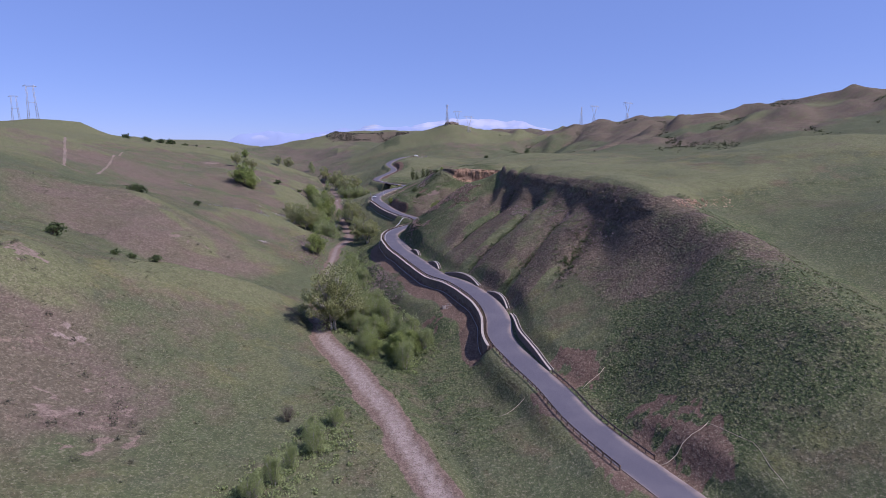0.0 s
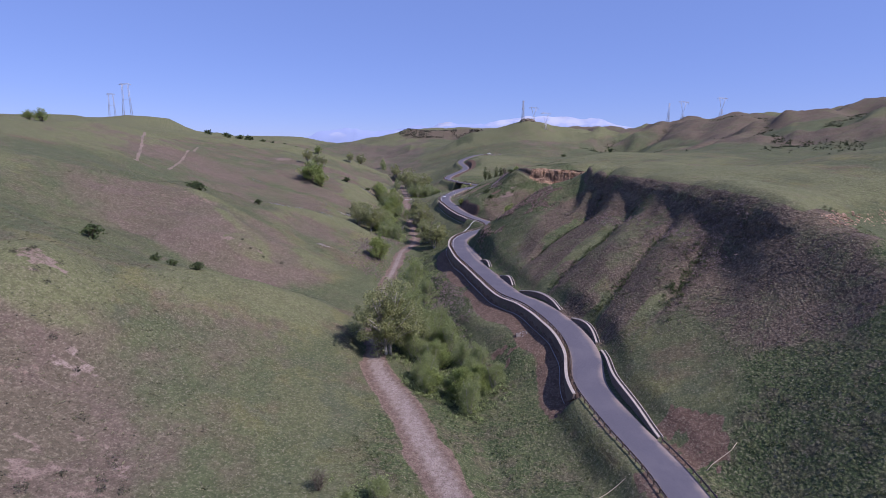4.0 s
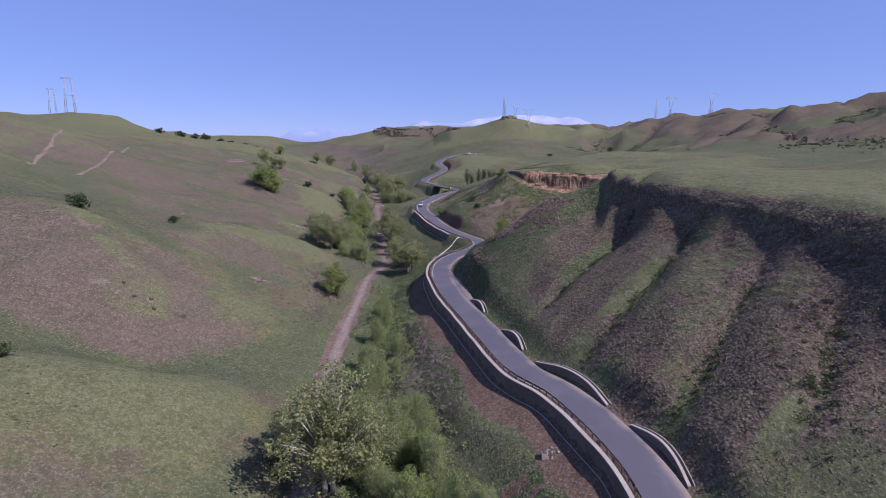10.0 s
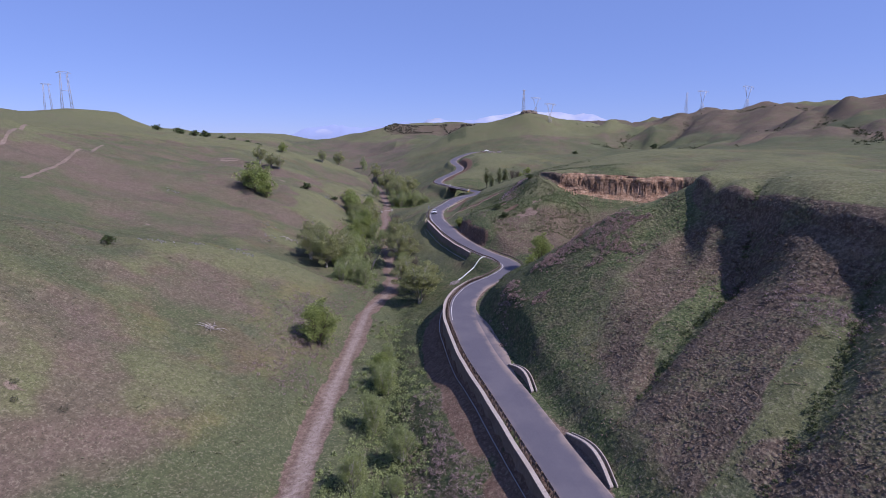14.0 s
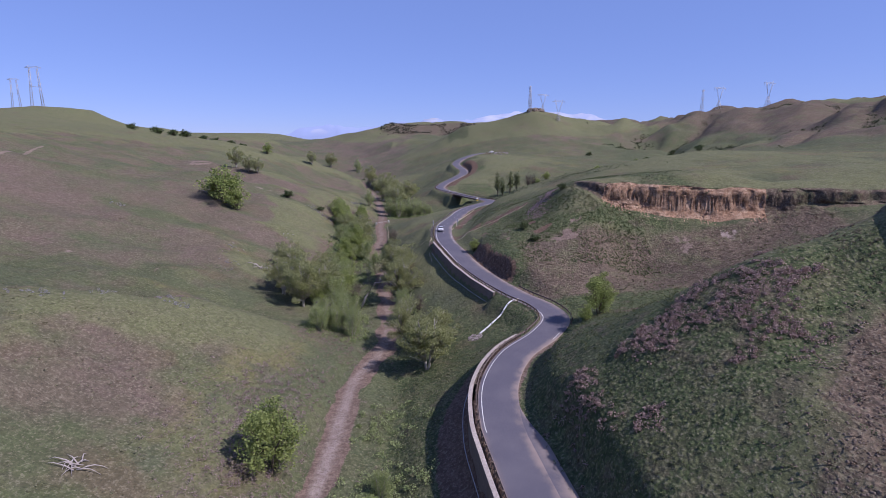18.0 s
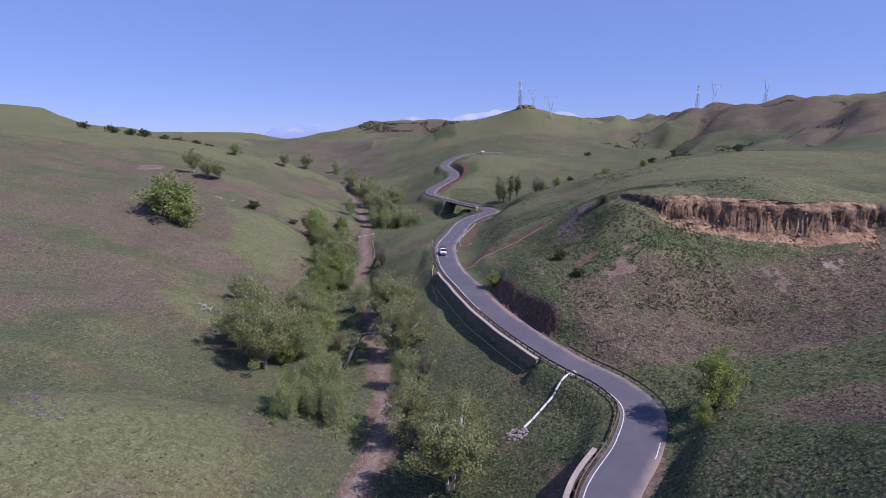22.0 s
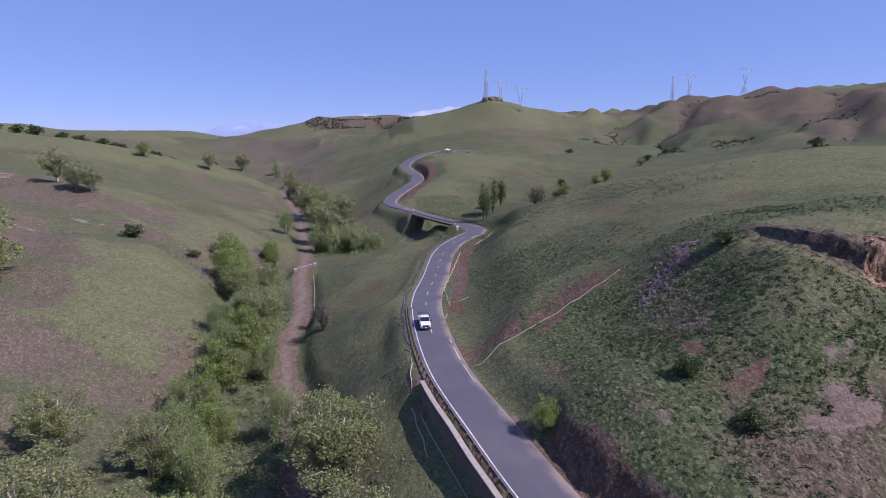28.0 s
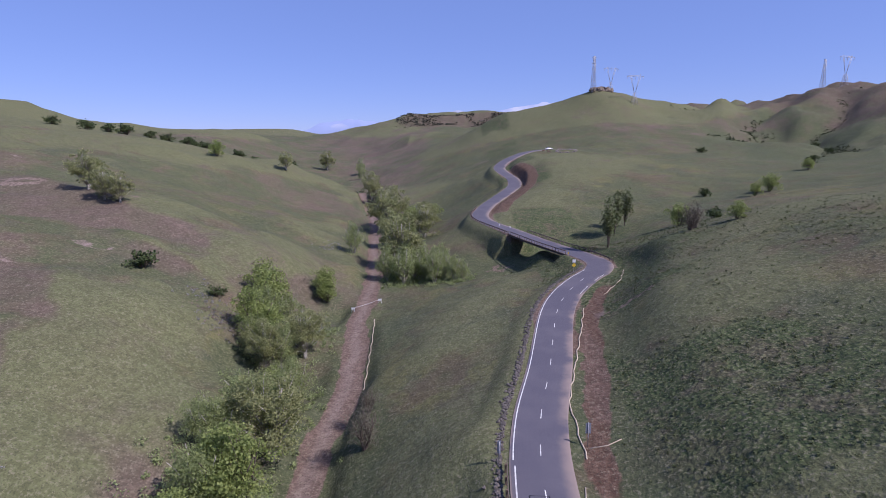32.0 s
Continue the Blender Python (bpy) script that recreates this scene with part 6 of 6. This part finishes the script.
shrubs("lilac_brush", *scattered(2600, (24, 314, 42, 328), lambda x, y, b, g: near(x, y, [(33.3, 321, 1.5), (31, 320, 1.4), (35.5, 322.5, 1.5), (28.6, 319, 1.0), (37.5, 324, 1.3)]), 17, (0.15, 0.4)), 30, 0.16, ((0.250, 0.185, 0.205), (0.470, 0.370, 0.395)),
       "low lilac-grey weeds in a strip up the bank", 46)
shrubs("grey_sage", *scattered(30000, (-150, 220, -48, 515), lambda x, y, b, g: near(x, y, [(-61, 244, 3), (-58, 243, 2), (-74, 311, 3), (-79, 328, 3.4), (-78, 230, 3.5), (-71, 238, 2.6), (-130, 347, 4), (-65, 356, 3.5), (-68, 418, 5), (-61, 408, 5), (-58, 500, 6)]) ** 2, 18, (0.2, 0.6)), 30, 0.2, ((0.190, 0.184, 0.178), (0.370, 0.360, 0.360)),
       "low grey sage in flat patches on the grassy hills", 47)


# fallen wood
def dead_wood(x, y, label, seed, size=1.0, count=9):
    r = np.random.default_rng(seed)
    b = thing("dead_branches", on_ground(x, y), label, "dead branches", "fallen dead wood")
    for i in range(count):
        a, ln = r.uniform(0, 6.28), size * r.uniform(1.2, 3.2)
        p = np.array([r.normal() * 0.8 * size, r.normal() * 0.5 * size, 0.1])
        pts = [p + np.array([math.cos(a) * ln * t, math.sin(a) * ln * t, 0.9 * size * t * (1 - t) * 2 + r.normal() * 0.08]) for t in np.linspace(0, 1, 5)]
        for q in pts:
            q[2] += z_at(x + q[0], y + q[1]) - b.matrix_basis.translation.z
        part("branch", tube("branch", pts, np.linspace(0.10, 0.03, 5) * size, 5), DEADWOOD, b)
    return b


dead_wood(-50, 194, "heap of bleached dead branches lying on the grass", 1, 1.0, 14)
dead_wood(-64, 316, "fallen bleached tree limbs lying in the grass", 2, 1.9, 8)
dead_wood(-48, 398, "bleached fallen branches beside the creek trees", 3, 1.2, 6)
arch = thing("fallen_trunk", on_ground(-26, 296), "bleached trunk arching over the dirt track", "fallen trunk")
part("trunk", own(tube("trunk", [(-27.5, 294, z_at(-27.5, 294)), (-26, 295, z_at(-26, 295) + 3.5), (-23, 295.5, z_at(-23, 295.5) + 7.2), (-19, 296, z_at(-19, 296) + 7.6), (-15.5, 297, z_at(-15.5, 297) + 4.5), (-14.5, 297.5, z_at(-14.5, 297.5))], [0.34, 0.33, 0.3, 0.28, 0.26, 0.25], 8), arch), DEADWOOD, arch)
for i in range(6):
    q = (-22 + i * 1.2, 295.5, z_at(-22 + i * 1.2, 295.5) + 7.0 - 0.3 * i)
    part("branch", own(tube("branch", [q, (q[0] + 0.6, q[1] + 1.0, q[2] + 1.4), (q[0] + 1.6, q[1] + 1.6, q[2] + 2.2)], [0.11, 0.08, 0.03], 5), arch), DEADWOOD, arch)


# old vehicle tracks up the far hillside
RUT = plain("pale_trampled_earth", (0.190, 0.145, 0.112), 0.95, size=1.5, vary=0.25, stain=(0.12, 0.10, 0.07))


def hill_track(points, width):
    line = spline([(x, y, 0) for x, y in points], 2.0)
    a = np.gradient(line[:, :2], axis=0)
    a /= np.linalg.norm(a, axis=1)[:, None]
    rows = []
    for i, (x, y, _) in enumerate(line):
        w = width * (0.7 + 0.3 * math.sin(1.3 * i) * math.cos(0.7 * i))
        for f in (-0.5, 0.0, 0.5):
            px, py = x - a[i, 1] * w * f, y + a[i, 0] * w * f
            rows.append((px, py, z_at(px, py) + 0.12))
    me = mesh_from("hill_track", rows, grid_faces(len(line), 3))
    part("hill_track", me, RUT, ground)


hill_track([(-172, 275), (-184, 300), (-197, 326), (-212, 356), (-228, 388)], 2.2)
hill_track([(-165, 296), (-171, 318), (-178, 342), (-186, 371), (-194, 400)], 1.8)

# ---- broken rock on the bluffs ----
def rubble(name, seed, count, mat, label):
    r = np.random.default_rng(seed)
    bm = bmesh.new()
    bmesh.ops.create_icosphere(bm, subdivisions=1, radius=1.0)
    base = np.array([v.co[:] for v in bm.verts])
    tri = np.array([[v.index for v in f.verts] for f in bm.faces])
    bm.free()
    xs, ys, ss = [], [], []
    for line, lo, hi, share in ((CLIFF_LINES[0], 0.24, 0.38, 0.15), (CLIFF_LINES[1], 0.44, 0.83, 0.35)):
        k = (r.uniform(lo, hi, int(count * share)) * len(line)).astype(int)
        a = np.gradient(line[:, :2], axis=0)
        a /= np.linalg.norm(a, axis=1)[:, None]
        d = r.normal(size=len(k)) * 1.0 - 1.4
        xs.append(line[k, 0] + a[k, 1] * d), ys.append(line[k, 1] - a[k, 0] * d), ss.append(r.uniform(0.12, 0.6, len(k)) ** 1.3)
    x, y, s = np.concatenate(xs), np.concatenate(ys), np.concatenate(ss)
    z = height(x, y)[0] - 0.2 * s
    v = base[None] * r.uniform(0.65, 1.2, (len(x), len(base), 1)) * (s[:, None, None] * np.array([1, 1, 0.8]))
    v += np.stack([x, y, z], -1)[:, None]
    f = (tri[None] + (np.arange(len(x)) * len(base))[:, None, None]).reshape(-1, 3)
    me = mesh_from(name, v.reshape(-1, 3), f, False)
    me.materials.append(mat)
    return tagged(new(name, me), label, "rubble", kind="stuff")


def verge_stones():
    """Broken dark rock heaped along the road's outer edge above the creek meadow."""
    r = np.random.default_rng(77)
    bm = bmesh.new()
    bmesh.ops.create_icosphere(bm, subdivisions=1, radius=1.0)
    base = np.array([v.co[:] for v in bm.verts])
    tri = np.array([[v.index for v in f.verts] for f in bm.faces])
    bm.free()
    k = r.uniform(station(330), station(436), 1500)
    side = -HALF - 1.0 - np.abs(r.normal(size=len(k))) * 0.45
    p = np.array([road_point(a, b)[:] for a, b in zip(k, side)])
    s = r.uniform(0.10, 0.30, len(k))
    p[:, 2] = height(p[:, 0], p[:, 1])[0] + 0.1 * s
    v = base[None] * r.uniform(0.65, 1.2, (len(k), len(base), 1)) * (s[:, None, None] * np.array([1, 1, 0.8])) + p[:, None]
    me = mesh_from("verge_stones", v.reshape(-1, 3), (tri[None] + (np.arange(len(k)) * len(base))[:, None, None]).reshape(-1, 3), False)
    me.materials.append(leaf_material("dark_broken_rock", (0.060, 0.052, 0.045), (0.150, 0.130, 0.112), 0.0))
    return tagged(new("verge_stones", me), "dark broken stones heaped along the edge of the road", "stones", kind="stuff")


verge_stones()
BLUFF = leaf_material("orange_bluff_rock", (0.170, 0.095, 0.060), (0.460, 0.300, 0.195), 0.0)
def along_bluff(line, lo, hi, count, size, seed):
    r = np.random.default_rng(seed)
    k = (r.uniform(lo, hi, count) * len(line)).astype(int)
    a = np.gradient(line[:, :2], axis=0)
    a /= np.linalg.norm(a, axis=1)[:, None]
    d = r.uniform(-6.0, -1.2, count)
    return line[k, 0] + a[k, 1] * d, line[k, 1] - a[k, 0] * d, r.uniform(size[0], size[1], count)


shrubs("bluff_bushes", *along_bluff(CLIFF_LINES[1], 0.3, 0.95, 70, (0.4, 1.0), 61), 60, 0.2, ((0.075, 0.082, 0.046), (0.165, 0.165, 0.095)), "grey-green bushes clinging to the orange bluff", 62)
shrubs("cliff_brush", *along_bluff(CLIFF_LINES[0], 0.4, 0.93, 900, (0.2, 0.55), 63), 22, 0.2, ((0.085, 0.068, 0.050), (0.200, 0.160, 0.115)), "dense brown brush covering the dark cliff", 64)
shrubs("scar_shrubs", *scattered(700, (-82, 22, -35, 160), lambda x, y, b, g: 0.5 * near(x, y, [(-51, 43, 8), (-45, 36, 7), (-76, 75, 5), (-60, 60, 4), (-73, 153, 4), (-66, 153, 4), (-60, 154, 3)]), 9, (0.5, 1.3)), 60, 0.26, ((0.050, 0.054, 0.032), (0.130, 0.125, 0.080)),
       "low grey-brown shrubs on the bare scrapes of the hillside", 29)
rubble("bluff_rubble", 31, 2200, BLUFF, "orange crumbling blocks of earth on the bluffs")

# ---- power line towers on the ridges ----
STEEL = plain("grey_lattice_steel", (0.40, 0.40, 0.42), 0.6, 0.4, size=2.0, vary=0.15)


def bracing(parent, a, b, c, d, rows, radius):
    """Cross bracing between two edges a-b and c-d."""
    runs = []
    for i in range(rows):
        p, q = Vector(a).lerp(b, i / rows), Vector(a).lerp(b, (i + 1) / rows)
        s, t = Vector(c).lerp(d, i / rows), Vector(c).lerp(d, (i + 1) / rows)
        runs += [([p, t], radius), ([s, q], radius), ([q, t], radius)]
    part("bracing", tubes("bracing", runs, 4), STEEL, parent)


def arm_tower(x, y, tall, turn, z=None):
    """Lattice tower with a narrow waist, a wide fork and a long level crossarm."""
    t = thing("pylon", (x, y, (z_at(x, y) if z is None else z) - 1.0), "grey steel lattice pylon with a wide fork and level crossarm", "pylon", "pylons on the ridges", turn)
    k, w = tall / 30.0, tall * 0.09
    waist, arm = 0.42 * tall, 0.92 * tall
    feet = [(-w, -w, 0), (w, -w, 0), (w, w, 0), (-w, w, 0)]
    mid = [(-0.8 * k, -0.8 * k, waist), (0.8 * k, -0.8 * k, waist), (0.8 * k, 0.8 * k, waist), (-0.8 * k, 0.8 * k, waist)]
    for a, b in zip(feet, mid):
        part("leg", tube("leg", [a, b], 0.17 * k, 4), STEEL, t)
    for i in range(4):
        bracing(t, feet[i], mid[i], feet[(i + 1) % 4], mid[(i + 1) % 4], 4, 0.07 * k)
    for s in (-1, 1):
        outer, inner = (s * 7.0 * k, 0, arm), (s * 4.6 * k, 0, arm)
        for e in (outer, inner):
            part("fork", tube("fork", [(s * 0.8 * k, 0, waist), e], 0.15 * k, 4), STEEL, t)
        bracing(t, (s * 0.8 * k, 0, waist), outer, (s * 0.8 * k, 0, waist), inner, 5, 0.07 * k)
        part("peak", tube("peak", [(s * 5.8 * k, 0, arm), (s * 6.4 * k, 0, tall * 1.02)], 0.13 * k, 4), STEEL, t)
    for u in (0, 1.2 * k):
        part("crossarm", tube("crossarm", [(-11.0 * k, 0, arm + u * 0.3), (-7.0 * k, 0, arm + u), (7.0 * k, 0, arm + u), (11.0 * k, 0, arm + u * 0.3)], 0.16 * k, 4), STEEL, t)
    part("bracing", tubes("bracing", [([(v * k, 0, arm), ((v + 1.2) * k, 0, arm + 1.1 * k)], 0.08 * k) for v in np.arange(-9, 9, 1.5)], 4), STEEL, t)
    for v in (-10, 0, 10):
        part("insulator", tube("insulator", [(v * k, 0, arm), (v * k, 0, arm - 2.6 * k)], 0.12 * k, 5), STEEL, t)
    return t


def mast_tower(x, y, tall, turn, z=None):
    """Slim lattice tower with three short arms."""
    t = thing("pylon", (x, y, (z_at(x, y) if z is None else z) - 1.0), "slim grey steel lattice pylon with short arms on the ridge", "pylon", "pylons on the ridges", turn)
    k, w = tall / 30.0, tall * 0.06
    feet = [(-w, -w, 0), (w, -w, 0), (w, w, 0), (-w, w, 0)]
    head = [(v[0] * 0.3, v[1] * 0.3, tall) for v in feet]
    for a, b in zip(feet, head):
        part("leg", tube("leg", [a, b], 0.17 * k, 4), STEEL, t)
    for i in range(4):
        bracing(t, feet[i], head[i], feet[(i + 1) % 4], head[(i + 1) % 4], 9, 0.07 * k)
    for f in (0.64, 0.80, 0.96):
        part("crossarm", tube("crossarm", [(-2.4 * k, 0, f * tall), (0, 0, f * tall + 0.5 * k), (2.4 * k, 0, f * tall)], 0.13 * k, 4), STEEL, t)
    return t


def portal_tower(x, y, tall, turn):
    """Tall lattice tower of two slim upright columns that lean together under a short crossarm."""
    t = thing("pylon", (x, y, z_at(x, y) - 1.0), "tall grey steel lattice pylon with two columns under a short crossarm", "pylon", "pylons on the ridges", turn)
    k = tall / 30.0
    for s in (-1, 1):
        foot = [(s * 3.4 * k + a * 0.8 * k, b * 0.8 * k, 0) for a, b in ((-1, -1), (1, -1), (1, 1), (-1, 1))]
        head = [(s * 2.3 * k + a * 0.45 * k, b * 0.45 * k, tall * 0.95) for a, b in ((-1, -1), (1, -1), (1, 1), (-1, 1))]
        for a, b in zip(foot, head):
            part("leg", tube("leg", [a, b], 0.08 * k, 4), STEEL, t)
        for i in range(4):
            bracing(t, foot[i], head[i], foot[(i + 1) % 4], head[(i + 1) % 4], 8, 0.035 * k)
        part("peak", tube("peak", [(s * 2.7 * k, 0, tall * 0.95), (s * 3.0 * k, 0, tall)], 0.13 * k, 4), STEEL, t)
    for f in (0.95, 0.985):
        part("crossarm", tube("crossarm", [(-5.0 * k, 0, tall * 0.95), (-2.7 * k, 0, f * tall), (2.7 * k, 0, f * tall), (5.0 * k, 0, tall * 0.95)], 0.15 * k, 4), STEEL, t)
    part("brace", tube("brace", [(-3.5 * k, 0, tall * 0.5), (3.5 * k, 0, tall * 0.5)], 0.1 * k, 4), STEEL, t)
    return t


portal_tower(-498, 828, 50, 25)
portal_tower(-512, 812, 36, 25)
mast_tower(109, 792, 31, 20)
arm_tower(126, 800, 22, 25)
arm_tower(140, 776, 25, 25)
mast_tower(350, 862, 31, 20)
arm_tower(375, 868, 31, 25)
arm_tower(415, 825, 31, 25)

# ---- rock outcrop on the conical hill ----
CRAG = plain("weathered_hilltop_rock", (0.21, 0.165, 0.125), 0.95, size=1.2, vary=0.4, relief=0.3, stain=(0.11, 0.09, 0.06))
crag = thing("rock_outcrop", on_ground(115, 798), "flat-topped brown rock outcrop on the conical hill", "rock")
crag_inv, crag_rng = crag.matrix_basis.inverted(), random.Random(5)
for i in range(30):
    a, d = crag_rng.uniform(0, 6.283), crag_rng.uniform(0, 9.5)
    x, y, s = 115 + d * math.cos(a) * 1.25, 798 + d * math.sin(a) * 0.8, crag_rng.uniform(1.8, 3.2)
    rock_ob = new("rock", STONES[i % 4])
    rock_ob.parent = crag
    rock_ob.matrix_basis = crag_inv @ pose(x, y, z_at(x, y) + 0.8, 20 * i, 0, 50 * i) @ Matrix.Diagonal((s * 1.3, s * 1.3, s * 0.95, 1))
    rock_ob.material_slots[0].link = "OBJECT"
    rock_ob.material_slots[0].material = CRAG

# ---- far mountains with snow and cloud ----
def far_range():
    m, n, l, b = material("hazy_snowy_mountains", 1.0, 0, 0)
    co = n.new("ShaderNodeTexCoord").outputs["Object"]
    sep = n.new("ShaderNodeSeparateXYZ")
    l.new(co, sep.inputs[0])
    big = noise_node(n, l, 160, 5, co)
    level = math_node(n, l, "ADD", sep.outputs[2], math_node(n, l, "MULTIPLY", math_node(n, l, "SUBTRACT", big, 0.5), 260))
    # blue distance haze is put into the colour, paler where snow lies high
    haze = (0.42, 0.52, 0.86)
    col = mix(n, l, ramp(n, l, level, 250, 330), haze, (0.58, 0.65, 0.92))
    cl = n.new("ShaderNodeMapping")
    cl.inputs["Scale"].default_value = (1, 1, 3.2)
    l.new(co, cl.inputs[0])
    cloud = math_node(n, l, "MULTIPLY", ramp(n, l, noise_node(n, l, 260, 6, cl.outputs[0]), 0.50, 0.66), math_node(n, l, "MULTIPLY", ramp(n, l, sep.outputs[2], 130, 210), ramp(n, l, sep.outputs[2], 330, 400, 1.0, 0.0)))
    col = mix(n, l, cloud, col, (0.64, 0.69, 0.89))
    l.new(col, b.inputs["Base Color"])
    # most of the surface glows, standing in for light scattered in the haze
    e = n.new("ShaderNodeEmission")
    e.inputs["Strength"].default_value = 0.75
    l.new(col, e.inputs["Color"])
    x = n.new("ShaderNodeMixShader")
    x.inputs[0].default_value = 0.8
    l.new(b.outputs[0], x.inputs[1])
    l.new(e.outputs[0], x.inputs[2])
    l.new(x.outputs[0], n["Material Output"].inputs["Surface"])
    u = np.linspace(-4200, 4200, 420)
    crest = 220 + 95 * np.exp(-((u - 850) / 900) ** 2) + 40 * fbm(u, u * 0 + 5, 900, 2, 7) + 55 * fbm(u, u * 0, 260, 5, 8) - 70 * smooth(-u, -200, 1500)
    rows = np.array([-60.0, 0.35, 0.6, 0.8, 0.92, 1.0])
    verts = []
    for i, f in enumerate(rows):
        zz = np.full_like(u, -60.0) if i == 0 else crest * f
        verts.append(np.stack([u, 4620 + 18 * i + 30 * fbm(u, u * 0 + i, 200, 3, 9 + i) * (i > 0), zz], -1))
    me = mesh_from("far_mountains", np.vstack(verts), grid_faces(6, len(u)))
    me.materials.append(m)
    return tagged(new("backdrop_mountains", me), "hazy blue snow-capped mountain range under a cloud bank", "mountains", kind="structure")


far_range()

# ---- turnout beside the upper road ----
cx, cy = 57.5, 640.0
ringb = thing("stone_ring", on_ground(cx, cy), "ring of pale boulders edging the turnout", "stone ring")
inv = ringb.matrix_basis.inverted()
for i in range(26):
    a = i / 26 * 6.283
    x, y = cx + 6.0 * math.cos(a), cy + 9.0 * math.sin(a)
    ob = new("boulder", STONES[i % 4])
    ob.parent = ringb
    s = 0.6 + 0.25 * math.sin(i * 2.1)
    ob.matrix_basis = inv @ pose(x, y, z_at(x, y) + 0.3, 10 * i, 0, 40 * i) @ Matrix.Diagonal((s, s, s, 1))


def panel_board(x, y, turn):
    b = thing("notice_board", on_ground(x, y), "low brown wooden panel on two posts at the turnout", "notice board", "", turn)
    for s in (-1, 1):
        part("post", box_mesh("post", (0.16, 0.16, 1.6), (s * 1.0, 0, 0.7), 0.015), TIMBER, b)
    part("panel", box_mesh("panel", (2.0, 0.08, 0.9), (0, -0.12, 1.0), 0.015), TIMBER, b)


panel_board(47, 642, 10)
panel_board(44.5, 646, 30)
